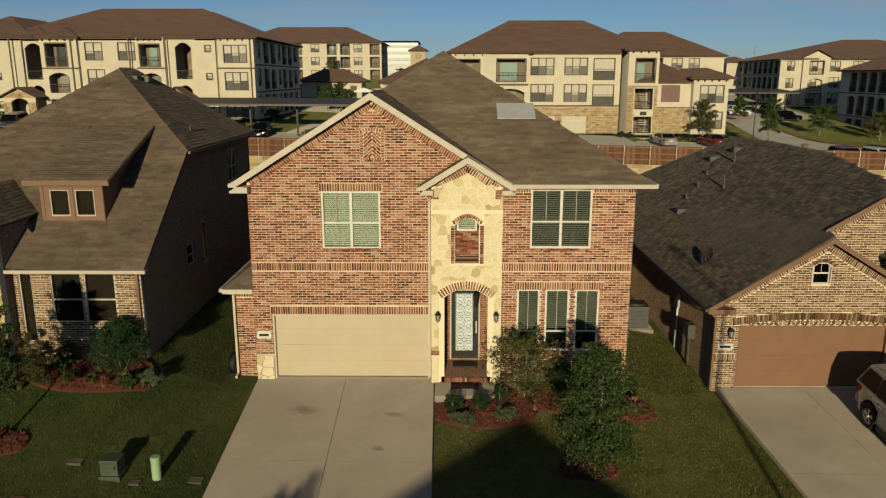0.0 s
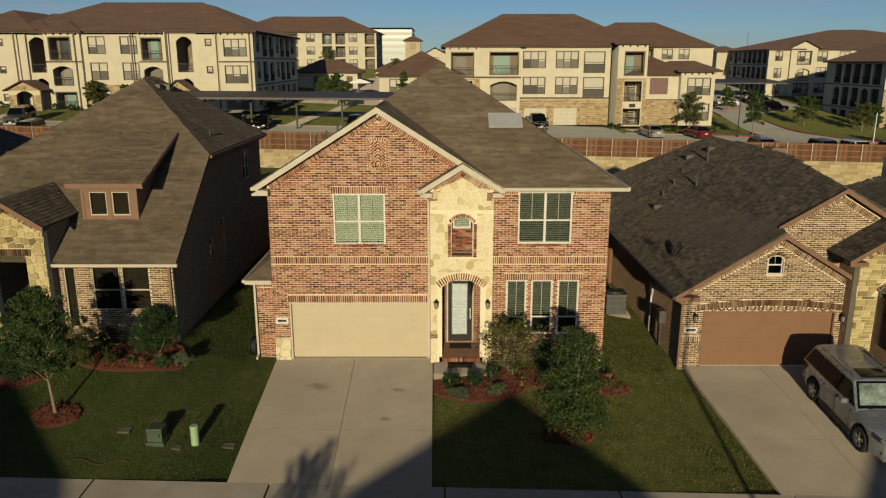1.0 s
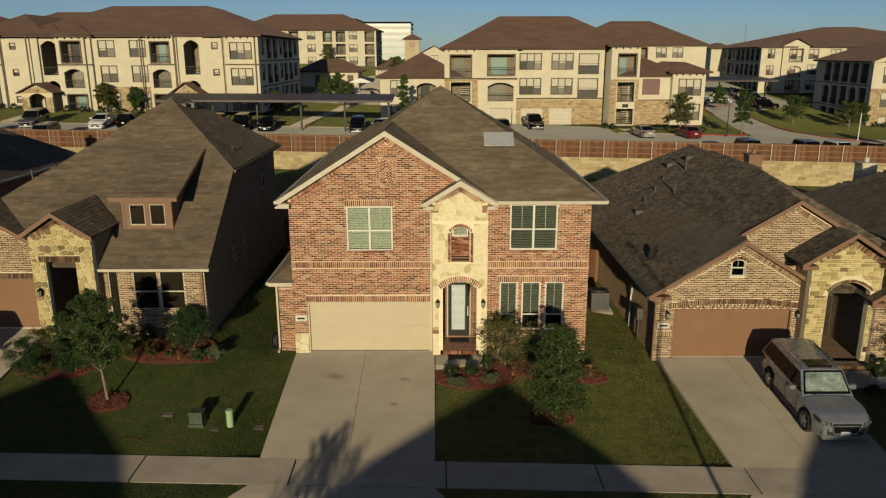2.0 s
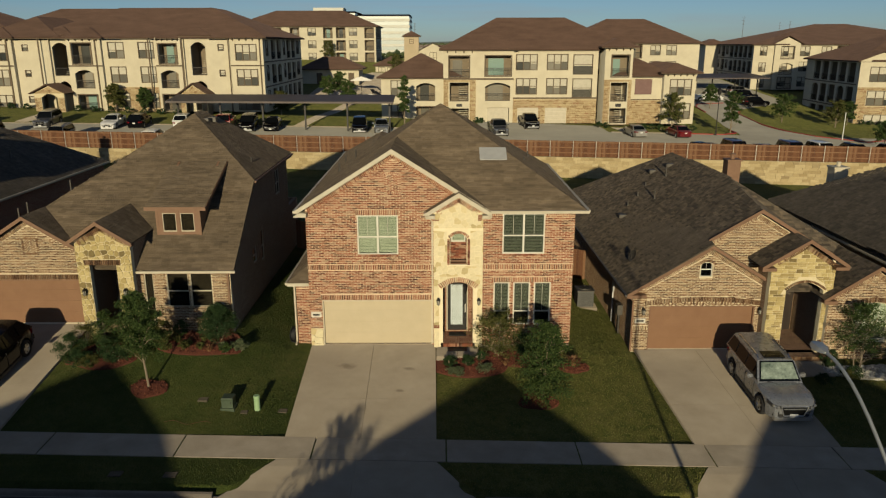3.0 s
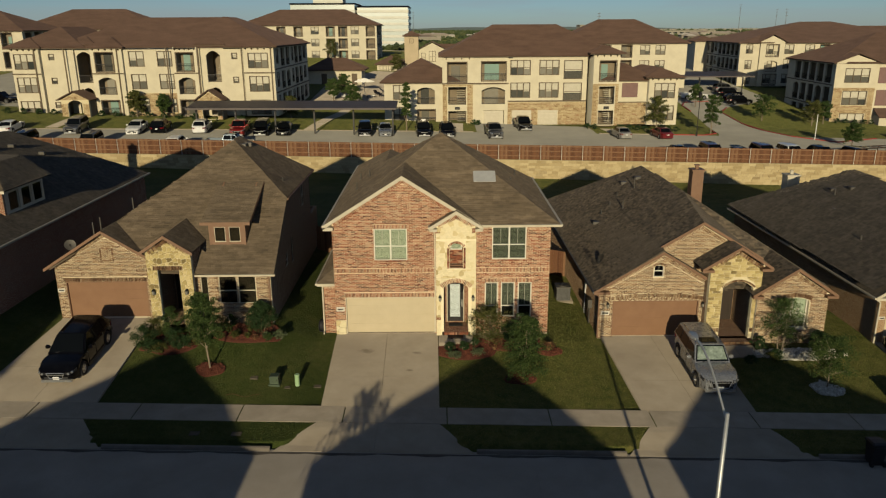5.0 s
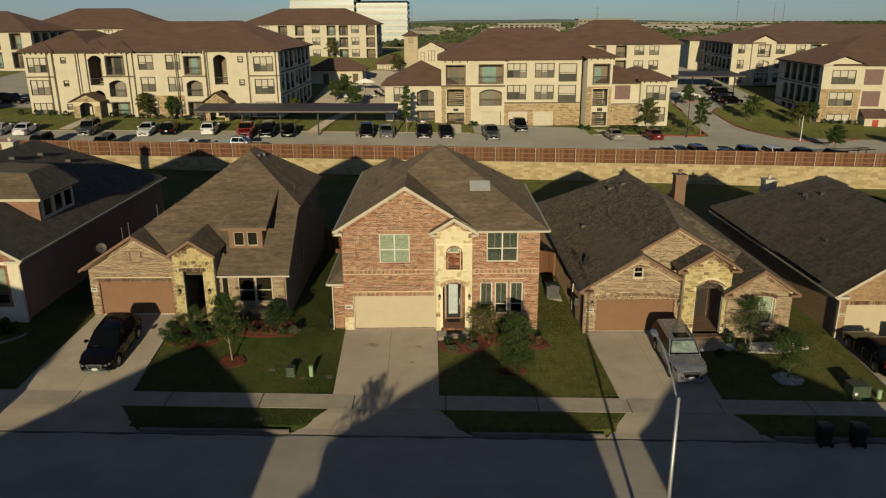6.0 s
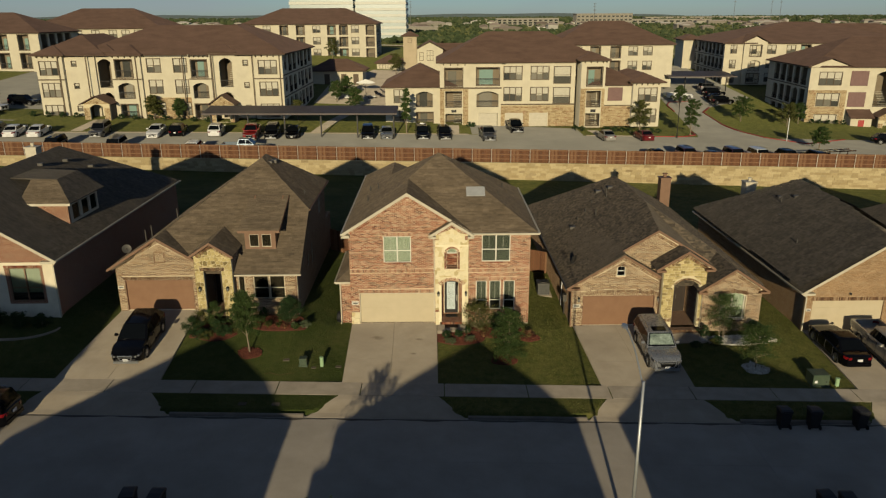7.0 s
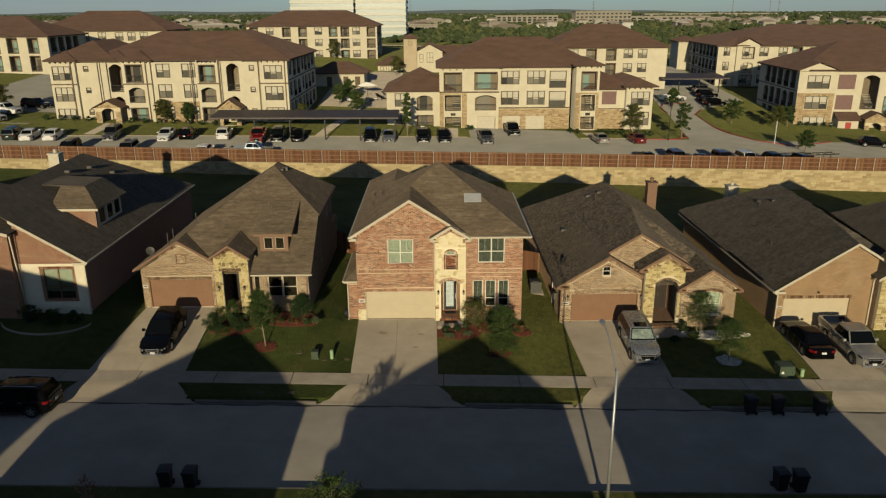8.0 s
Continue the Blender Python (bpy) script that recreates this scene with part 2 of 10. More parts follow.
M_glass = glass_material("window_glass", (0.02, 0.028, 0.026))
# Darker copy of the blinds: their shade is put into the colour.
M_blind_dim = surface("shade_darkened_blind_slats", (0.17, 0.18, 0.155), (0.23, 0.24, 0.21), 3, 0.7, 40, 0.0)
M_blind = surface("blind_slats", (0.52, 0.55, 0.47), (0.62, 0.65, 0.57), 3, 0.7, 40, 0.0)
M_blind_apt = surface("pale_blinds", (0.40, 0.37, 0.28), (0.52, 0.48, 0.38), 3, 0.7, 40, 0.0)

# ---- ground ----
PAD = [(-90, 3.0), (-33, 1.7), (-18.9, 1.25), (-16.6, 0.76), (-3.9, 0.70), (-1.5, -0.05), (11.1, -0.08), (13.8, -0.56), (26.4, -0.6), (28.9, -1.05), (42, -1.1), (44.5, -1.5), (90, -2.6)]


DRIVE_BANDS = [(-0.55, 5.1, 0.0), (-16.7, -10.7, 0.82), (14.1, 19.9, 0.45), (29.4, 35.3, 0.5), (-36.5, -31, 0.0)]   # driveways: west side, east side, garage front


APRONS = [(-0.42, 5.08, -1.95, 6.55), (-16.7, -10.75, -17.6, -9.2), (14.5, 19.9, 13.1, 21.1), (29.4, 35.3, 28.3, 36.5), (-36.5, -31, -38, -29.5)]   # driveway sides at the pavement and at the kerb


def walk_z(x):
    return -0.68 - 0.026 * x


def lot_z(x, y):
    """The height of the lots between the pavement and the houses, and of the yards behind."""
    pad, front = ramp(x, PAD), walk_z(x)
    foot = -0.05 - 0.035 * x
    if y < -7:
        return front
    reach, sink = 6.4, 0.0
    for xa, xb, yh in DRIVE_BANDS:
        k = smooth(xa - 1.0, xa - 0.1, x) * (1 - smooth(xb + 0.1, xb + 1.0, x))
        reach, sink = reach + (yh + 7.15 - 6.4) * k, sink + 0.05 * k
    if y < reach - 7:
        return front + (pad - front) * (y + 7) / reach - sink
    if y < 24:
        return pad
    return pad + (foot - pad) * smooth(24, 46, y)


def park_z(x, y):
    """The parking ground above the retaining wall, and the land behind it."""
    a, b = 1.8 - 0.022 * x, 2.95 - 0.04 * max(-90, min(110, x))
    near = a + (b - a) * min(1, max(0, (y - 47) / 23)) + 0.065 * max(0, min(y, 165) - 80)
    return near * (1 - smooth(190, 420, y)) + smooth(190, 420, y) * 5.0


def ground_z(x, y):
    if y > 46.8:
        return park_z(x, y)
    if y > -8.4:
        return lot_z(x, y)
    if y > -10.3:
        s = (-8.4 - y) / 2.0
        sink = 0.0
        for b0, b1, c0, c1 in APRONS:
            e0, e1 = b0 + (c0 - b0) * s, b1 + (c1 - b1) * s
            sink += 0.24 * smooth(e0 - 0.1, e0 + 0.45, x) * (1 - smooth(e1 - 0.45, e1 + 0.1, x)) * smooth(0.02, 0.2, s)
        return walk_z(x) - 0.03 - 0.05 * s - sink
    if y > -18.605:
        return walk_z(x) - 0.45
    return walk_z(x) - 0.08 + 0.3 * smooth(-20, -27, y)


def sheet(xs, ys, zf):
    g = Geo()
    g.v = [(x, y, zf(x, y)) for y in ys for x in xs]
    n = len(xs)
    g.f = [(j * n + i, j * n + i + 1, (j + 1) * n + i + 1, (j + 1) * n + i) for j in range(len(ys) - 1) for i in range(n - 1)]
    return g


def steps(a, b, d):
    n = max(1, round((b - a) / d))
    return [a + (b - a) * i / n for i in range(n + 1)]


def grass_material(name, c0, c1, c2):
    m = material(name, c0, 0.95, 0, 0.2)
    n = Nodes(m)
    big, mid, fine = n.noise(0.22, 4), n.noise(2.1, 4, 0.7), n.noise(55, 3, 0.8)
    col = n.mix(n.ramp(big, [(0.38, (0, 0, 0)), (0.62, (1, 1, 1))]), n.ramp(mid, [(0.3, c0), (0.7, c1)]), n.ramp(mid, [(0.3, c1), (0.75, c2)]))
    sep = n.node("SeparateXYZ", Vector=n.node("TexCoord").outputs["Object"])
    lot_ = n.node("MapRange", Value=n.math("ADD", sep.outputs["X"], n.math("MULTIPLY", n.math("SUBTRACT", mid, 0.5), 1.5)), From_Min=0.5, From_Max=3.5)
    back = n.node("MapRange", Value=sep.outputs["Y"], From_Min=46.0, From_Max=47.0)
    col = n.mix(n.math("MULTIPLY", n.math("MAXIMUM", lot_.outputs[0], back.outputs[0]), n.ramp(n.noise(0.6, 4, 0.7), [(0.3, (0.25, 0.25, 0.25)), (0.65, (1, 1, 1))])), col, n.ramp(mid, [(0.3, c1), (0.55, (0.155, 0.148, 0.040)), (0.8, (0.21, 0.175, 0.068))]))
    n.base(n.mix(0.75, col, n.ramp(fine, [(0.25, (0.25, 0.25, 0.25)), (0.75, (1.25, 1.25, 1.25))]), "MULTIPLY")).bump(fine, 0.9, 0.05)
    return m


M_grass = grass_material("lawn", (0.040, 0.060, 0.012), (0.072, 0.092, 0.020), (0.135, 0.132, 0.042))
gx = [-3000, -1500, -700, -350, -180] + steps(-110, -40, 5) + steps(-38, 50, 0.4) + steps(54, 110, 5) + [180, 350, 700, 1500, 3000]
gy = [-1500, -500, -200, -100, -60, -40, -32] + steps(-28, -19, 1.0) + [-18.62, -18.6, -14, -10.31, -10.3, -9.9, -9.5, -9.1, -8.8, -8.6, -8.41, -8.4, -7.7] + steps(-7, -0.6, 0.8) + steps(0.4, 24, 1.5) + steps(25, 46.7, 1.5) + [46.79, 46.81] + steps(48, 75, 3) + steps(80, 220, 12) + [300, 400, 500, 800, 1500, 3000, 4800]
tagged(part("ground", sheet(gx, gy, ground_z), M_grass, fix=False, smooth=False), "mown green lawns and yards with dry patches", "ground", kind="structure")


def drape(name, x0, x1, y0, y1, zf, parent, mat=M_concrete, thick=0.15, nx=3, ny=4, x0b=None, x1b=None):
    """A concrete slab that follows the ground; x0..x1 at y0, x0b..x1b at y1."""
    x0b, x1b = x0 if x0b is None else x0b, x1 if x1b is None else x1b
    g = Geo()
    for dz in (0, -thick):
        for j in range(ny + 1):
            t = j / ny
            a, b, y = x0 + (x0b - x0) * t, x1 + (x1b - x1) * t, y0 + (y1 - y0) * t
            g.v += [(a + (b - a) * i / nx, y, zf(a + (b - a) * i / nx, y) + dz) for i in range(nx + 1)]
    n, k = nx + 1, (nx + 1) * (ny + 1)
    for j in range(ny):
        for i in range(nx):
            q = (j * n + i, j * n + i + 1, (j + 1) * n + i + 1, (j + 1) * n + i)
            g.f += [q, tuple(w + k for w in q[::-1])]
    rim = list(range(n)) + [j * n + nx for j in range(1, ny + 1)] + [ny * n + i for i in range(nx - 1, -1, -1)] + [j * n for j in range(ny - 1, 0, -1)]
    g.f += [(a, k + a, k + b, b) for a, b in zip(rim, rim[1:] + rim[:1])]
    return part(name, g, mat, parent)


CURB = -10.3        # kerb line of the near side
FAR_CURB = -18.6


def street_z(x, y):
    return walk_z(x) - 0.25 + 0.07 * (1 - ((y + 14.45) / 4.15) ** 2)


road = thing("road", "grey concrete street in long slabs", "road", kind="structure")
for k, xa in enumerate(steps(-75, 81, 6)[:-1]):
    for ya, yb in ((FAR_CURB, -14.45), (-14.45, CURB)):
        drape("slab", xa + 0.003, xa + 5.997, ya + 0.003, yb - 0.003, street_z, road, M_street, 0.2, 2, 4)
bed = part("joint_filler", sheet(steps(-75, 81, 6), [FAR_CURB - 0.05, -16, -14.45, -12, CURB + 0.05], lambda x, y: street_z(x, y) - 0.012), M_street, road)

# driveways: their sides at the house and at the pavement, and the flared apron at the kerb
DRIVES = [("main", -0.55, 5.02, -0.42, 5.08, -1.95, 6.55, 0.0, 0.0), ("left", -15.9, -10.75, -16.7, -10.75, -17.6, -9.2, 0.82, 0.72),
          ("right", 14.15, 19.75, 14.5, 19.9, 13.1, 21.1, 0.45, -0.52), ("far_right", 29.7, 35.3, 29.4, 35.3, 28.3, 36.5, 0.5, -1.05), ("far_left", -36.5, -31, -36.5, -31, -38, -29.5, 0.0, 1.6)]


def drive_z(yh, zh):
    def zf(x, y):
        return walk_z(x) + 0.03 + (zh - walk_z(x) - 0.03) * max(0, (y + 7) / (yh + 7)) ** 0.9
    return zf


def stained_concrete():
    """Concrete with two tyre-worn oil stains near the garage door."""
    m = surface("stained_concrete", (0.275, 0.23, 0.172), (0.355, 0.305, 0.235), 0.9, 0.92, 45, 0.25, dirt=(0.19, 0.155, 0.12))
    n = Nodes(m)
    col = n.bs.inputs["Base Color"].links[0].from_socket
    for sx, sy, sr in ((1.25, -2.0, 0.95), (3.9, -2.2, 0.5), (3.6, -3.9, 0.4)):
        mp = n.node("Mapping", Location=(-sx / sr, -sy / (sr * 0.6), 0), Scale=(1 / sr, 1 / (sr * 0.6), 0.0))
        n.nt.links.new(n.node("TexCoord").outputs["Object"], mp.inputs["Vector"])
        d = n.node("VectorMath")
        d.operation = "LENGTH"
        n.nt.links.new(mp.outputs[0], d.inputs[0])
        f = n.ramp(n.math("ADD", d.outputs["Value"], n.math("MULTIPLY", n.noise(4.0, 4), 0.9)), [(0.55, (0.55, 0.55, 0.55)), (1.15, (0, 0, 0))])
        col = n.mix(f, col, (0.085, 0.062, 0.042))
    n.base(col)
    return m


M_drive_stained = stained_concrete()
for nm, a0, a1, b0, b1, c0, c1, yh, zh in DRIVES:
    dr = thing("driveway", "pale concrete driveway sloping down from the garage to the street", "driveway", kind="structure", group="driveways")
    zf = drive_z(yh, zh + 0.012)
    for s0, s1 in ((0, 0.5), (0.5, 1)):
        for t0, t1 in ((0, 0.36), (0.36, 1)):
            ya, yb = -7 + (yh + 7) * t0, -7 + (yh + 7) * t1
            la, lb = b0 + (a0 - b0) * t0, b0 + (a0 - b0) * t1
            ra, rb = b1 + (a1 - b1) * t0, b1 + (a1 - b1) * t1
            e = 0.006
            drape("slab", la + (ra - la) * s0 + e, la + (ra - la) * s1 - e, ya + e, yb - e, zf, dr, M_drive_stained if nm == "main" else M_concrete, 0.16, 3, 5, lb + (rb - lb) * s0 + e, lb + (rb - lb) * s1 - e)
    for s0, s1 in ((0, 0.5), (0.5, 1)):
        def apron(x, y):
            return walk_z(x) - 0.005 - 0.225 * smooth(-8.4, -10.4, y)
        drape("apron", c0 + (c1 - c0) * s0 + 0.005, c0 + (c1 - c0) * s1 - 0.005, -10.42, -8.42, apron, dr, M_concrete, 0.16, 3, 5, b0 + (b1 - b0) * s0 + 0.005, b0 + (b1 - b0) * s1 - 0.005)

pavement = thing("pavement", "pale concrete pavement in long slabs", "pavement", kind="structure")
for xa in steps(-74.4, 80.6, 4.65)[:-1]:
    drape("slab", xa + 0.0035, xa + 4.6465, -8.4, -7.0, lambda x, y: walk_z(x) + 0.03 + 0.02 * (y + 7), pavement, M_walk, 0.12, 3, 1)
M_kerb = surface("soiled_kerb", (0.12, 0.105, 0.085), (0.22, 0.19, 0.155), 0.9, 0.92, 30, 0.2)
kerb = thing("kerb", "rounded concrete kerb along the street", "kerb", kind="structure")
cuts = sorted((c0 - 0.1, c1 + 0.1) for _, _, _, _, _, c0, c1, _, _ in DRIVES)
edges = [-75] + [v for c in cuts for v in c] + [81]
for a, b in zip(edges[0::2], edges[1::2]):
    for xa, xb in zip(steps(a, b, 3), steps(a, b, 3)[1:]):
        g = Geo()
        prof = [(CURB - 0.16, -0.34), (CURB - 0.15, -0.13), (CURB - 0.11, -0.085), (CURB, -0.08), (CURB + 0.02, -0.34)]
        g.loft([[(x, y, walk_z(x) + z) for y, z in prof] for x in (xa + 0.004, xb - 0.004)])
        part("kerb_stone", g, M_kerb, kerb)
for xa, xb in zip(steps(-75, 81, 6), steps(-75, 81, 6)[1:]):
    g = Geo()
    prof = [(FAR_CURB + 0.16, -0.34), (FAR_CURB + 0.15, -0.13), (FAR_CURB + 0.11, -0.085), (FAR_CURB, -0.08), (FAR_CURB - 0.02, -0.34)]
    g.loft([[(x, y, walk_z(x) + z) for y, z in prof] for x in (xa + 0.004, xb - 0.004)])
    part("kerb_stone", g, M_kerb, kerb)

M_gutter = surface("stained_gutter", (0.045, 0.038, 0.030), (0.115, 0.098, 0.078), 1.1, 0.9, 22, 0.2)
gut = Geo()
gxs = steps(-74, 80, 0.5)
for xa, xb in zip(gxs, gxs[1:]):
    wa, wb = (0.16 + 0.06 * math.sin(v * 1.7) + 0.04 * math.sin(v * 4.3) for v in (xa, xb))
    gut.add([(xa, -10.50, street_z(xa, -10.50) + 0.005), (xa, -10.50 - wa, street_z(xa, -10.50 - wa) + 0.005), (xb, -10.50 - wb, street_z(xb, -10.50 - wb) + 0.005), (xb, -10.50, street_z(xb, -10.50) + 0.005)], [(0, 1, 2, 3)])
tagged(part("gutter_seam", gut, M_gutter), "dark dirt-stained seam along the gutter", "gutter", kind="structure")

# parking ground behind the retaining wall
def lot(name, rows, label, dz=0.03, mat=M_asphalt, n=24):
    """A paved sheet; rows: (y, west side, east side)."""
    g = Geo()
    ys = [(a[0] + (b[0] - a[0]) * i / 6, a[1] + (b[1] - a[1]) * i / 6, a[2] + (b[2] - a[2]) * i / 6) for a, b in zip(rows, rows[1:]) for i in range(6)] + [rows[-1]]
    g.v = [(x0 + (x1 - x0) * i / n, y + sk * (x0 + (x1 - x0) * i / n), park_z(x0 + (x1 - x0) * i / n, y + sk * (x0 + (x1 - x0) * i / n)) + dz) for y, x0, x1 in ys for i in range(n + 1) for sk in (0.10 * max(0, min(1, (y - 49) / 14)) if y < 65 else 0.0,)]
    k = n + 1
    g.f = [(j * k + i, j * k + i + 1, (j + 1) * k + i + 1, (j + 1) * k + i) for j in range(len(ys) - 1) for i in range(n)]
    tagged(part(name, g, mat, fix=False), label, "road", kind="structure")


lot("parking", [(48.2, -110, 120), (63.8, -110, 120)], "wide concrete parking ground with bays", n=60)
lot("forecourt", [(65.2, 10.5, 27.6), (73.4, 10.5, 27.6)], "concrete forecourt before the apartment garages", 0.035)
lot("road_apartments", [(65.1, 44.5, 60.5), (70, 46.3, 57.0), (83, 48.5, 55.0), (94, 50.0, 55.5), (100, 50.5, 59), (112, 52, 72), (165, 60, 74)], "concrete drive curving between the apartment blocks", 0.04)
lot("parking", [(65.1, -80, -57.5), (130, -80, -57.5)], "concrete parking beside the apartments", 0.035)


lot("terrace", [(90, -17, -3.6), (110, -17, -3.2), (136, -9.6, -2.6)], "pale concrete pool terrace between the apartment blocks", 0.04, M_walk)
lot("road_beyond", [(236, -70, 150), (250, -70, 150)], "pale dirt road beyond the apartments", 0.3, M_walk)


def kerb_line(pts, mat, label, h=0.14):
    k = thing("kerb", label, "kerb", kind="structure")
    for (xa, ya), (xb, yb) in zip(pts, pts[1:]):
        d = Vector((xb - xa, yb - ya, 0)).normalized() * 0.12
        s = Vector((-d.y, d.x, 0))
        za, zb_ = park_z(xa, ya), park_z(xb, yb)
        part("kerb_stone", Geo().loft([[(xa + q * s.x, ya + q * s.y, za + w) for q, w in ((-1, -0.1), (-1, h), (1, h), (1, -0.1))], [(xb + q * s.x, yb + q * s.y, zb_ + w) for q, w in ((-1, -0.1), (-1, h), (1, h), (1, -0.1))]]), mat, k)


M_red_kerb = surface("red_kerb_paint", (0.30, 0.035, 0.025), (0.36, 0.06, 0.045), 1, 0.7, 20, 0.1)
kerb_line([(70, 70.8), (61.3, 65.2), (57.0, 70), (55.5, 76), (54.9, 83), (55.4, 94), (58.5, 99.5)], M_red_kerb, "red-painted kerb round the grass verge")
kerb_line([(38.9, 67.7), (43.4, 68.2), (46.0, 70.5), (46.5, 74)], M_red_kerb, "red-painted kerb at the corner island")
kerb_line([(50.0, 94), (50.4, 100), (52, 104), (57.6, 106.6)], M_red_kerb, "red-painted kerb beside the drive")
kerb_line([(-57, 58.1), (-34, 60.4), (-5, 63.3), (10, 64.8)], M_walk, "pale concrete kerb of the parking bays", 0.13)
kerb_line([(28, 66.6), (36, 67.4)], M_walk, "pale concrete kerb of the parking bays", 0.13)
for pts in ([(-46, 60.2), (-45.6, 67.3)], [(-12.5, 62.8), (-9, 90)], [(7.8, 65), (8.0, 72.5)], [(30.5, 67.2), (30.0, 72.0)]):
    g = Geo()
    (xa, ya), (xb, yb) = pts
    for i in range(6):
        t0, t1 = i / 6, (i + 1) / 6
        q = [(xa + (xb - xa) * t + s, ya + (yb - ya) * t) for t, s in ((t0, -0.8), (t0, 0.8), (t1, 0.8), (t1, -0.8))]
        g.prism([(x, y, park_z(x, y) - 0.05) for x, y in q], (0, 0, 0.09))
    tagged(part("footpath", g, M_walk), "pale concrete footpath across the grass", "path", kind="structure")

# ---- roofs ----
def roof_plane(pts, mat, parent, thick=0.09, tabs=None, seed=1, expo=0.15, wide=0.34, name="roof_plane"):
    """One roof slope: a slab under the given outline, with shingle tabs laid on it in courses when tabs is a material."""
    P = [Vector(p) for p in pts]
    nrm = (P[1] - P[0]).cross(P[2] - P[0]).normalized()
    if nrm.z < 0:
        P, nrm = P[::-1], -nrm
    g = Geo().prism([p - nrm * thick for p in P], nrm * thick)
    ob = part(name, g, mat, parent)
    if tabs:
        r = random.Random(seed)
        down = Vector((nrm.x, nrm.y, 0)).normalized()
        u = Vector((-down.y, down.x, 0))
        w = nrm.cross(u)
        o = P[0]
        q = [((p - o).dot(u), (p - o).dot(w)) for p in P]
        b0, b1 = min(b for _, b in q), max(b for _, b in q)
        a0, a1 = min(a for a, _ in q), max(a for a, _ in q)
        t = Geo()
        k = 0
        b = b0
        while b < b1:
            a = a0 - r.random() * wide
            while a < a1:
                ww = wide * r.uniform(0.55, 1.25)
                if inside((a + ww / 2, b + expo / 2), q) and inside((a + ww * 0.15, b + expo * 0.6), q) and inside((a + ww * 0.85, b + expo * 0.6), q):
                    h = r.choice((0.008, 0.014, 0.022))
                    c = [o + u * aa + w * bb + nrm * hh for aa, bb, hh in ((a + .006, b, h), (a + ww - .006, b, h), (a + ww - .006, b + expo * 1.1, 0.003), (a + .006, b + expo * 1.1, 0.003), (a + .006, b, 0.0), (a + ww - .006, b, 0.0))]
                    n = len(t.v)
                    t.v += [tuple(p) for p in c]
                    t.f += [(n, n + 1, n + 2, n + 3), (n + 4, n + 5, n + 1, n)]
                a += ww
            b += expo
        tagged(part("shingles", t, tabs, ob, fix=False), kind="stuff")
    return ob


def line(a, b, t):
    return tuple(p + (q - p) * t for p, q in zip(a, b))

# ---- bricks, stones, windows ----
BL, BH, JT = 0.235, 0.0575, 0.019


def upright_brick(mat):
    g = Geo().box(-BH * 0.43, BH * 0.43, -0.03, 0, 0.004, BL - 0.004)
    return mesh_of("brick", g, mat)


def soldiers(me, parent, a0, a1, z, o, u, n, proud=0.018):
    """A course of upright bricks, each a piece."""
    o, u, n = Vector(o), Vector(u).normalized(), Vector(n).normalized()
    k = max(1, round((a1 - a0) / (BH + JT)))
    turn = math.degrees(math.atan2(u.y, u.x))
    for i in range(k):
        p = o + u * (a0 + (i + 0.5) * (a1 - a0) / k) + n * (proud + 0.003 * math.sin(i * 2.3)) + Vector((0, 0, z))
        piece("brick", me, parent, pose(p.x, p.y, p.z, 0, 0, turn))


def arch_bricks(me, parent, a0, a1, b1, rise, y, proud=0.02, n=None):
    """Upright bricks round a segmental arch in a wall that faces -y; b1: the top of the opening."""
    k = n or max(5, round((a1 - a0) * 1.08 / (BH + JT)))
    half, mid = (a1 - a0) / 2, (a0 + a1) / 2
    for i in range(k):
        s = -1 + 2 * (i + 0.5) / k
        lean = math.degrees(math.atan(2 * rise * s / half))
        piece("brick", me, parent, pose(mid + s * half, y - proud, b1 - rise * s * s, 0, lean, 0))


def rake_bricks(g, p0, p1, y, proud=0.016, size=0.22, flip=1):
    """Bricks set square to a sloping eave, joined."""
    a, b = Vector((p0[0], 0, p0[1])), Vector((p1[0], 0, p1[1]))
    d = (b - a).normalized()
    w = Vector((d.z, 0, -d.x)) * flip
    k = round((b - a).length / (BH + JT))
    for i in range(k):
        c = a + (b - a) * ((i + 0.5) / k)
        q = [c - d * BH / 2, c + d * BH / 2, c + d * BH / 2 + w * size, c - d * BH / 2 + w * size]
        g.prism([(p.x, y - proud, p.z) for p in q], (0, proud + 0.01, 0))
    return g


def cut(poly, px, py, nx, ny):
    out = []
    for (xa, ya), (xb, yb) in zip(poly, poly[1:] + poly[:1]):
        da, db = (xa - px) * nx + (ya - py) * ny, (xb - px) * nx + (yb - py) * ny
        if da <= 0:
            out.append((xa, ya))
        if (da < 0) != (db < 0) and abs(da - db) > 1e-9:
            t = da / (da - db)
            out.append((xa + (xb - xa) * t, ya + (yb - ya) * t))
    return out


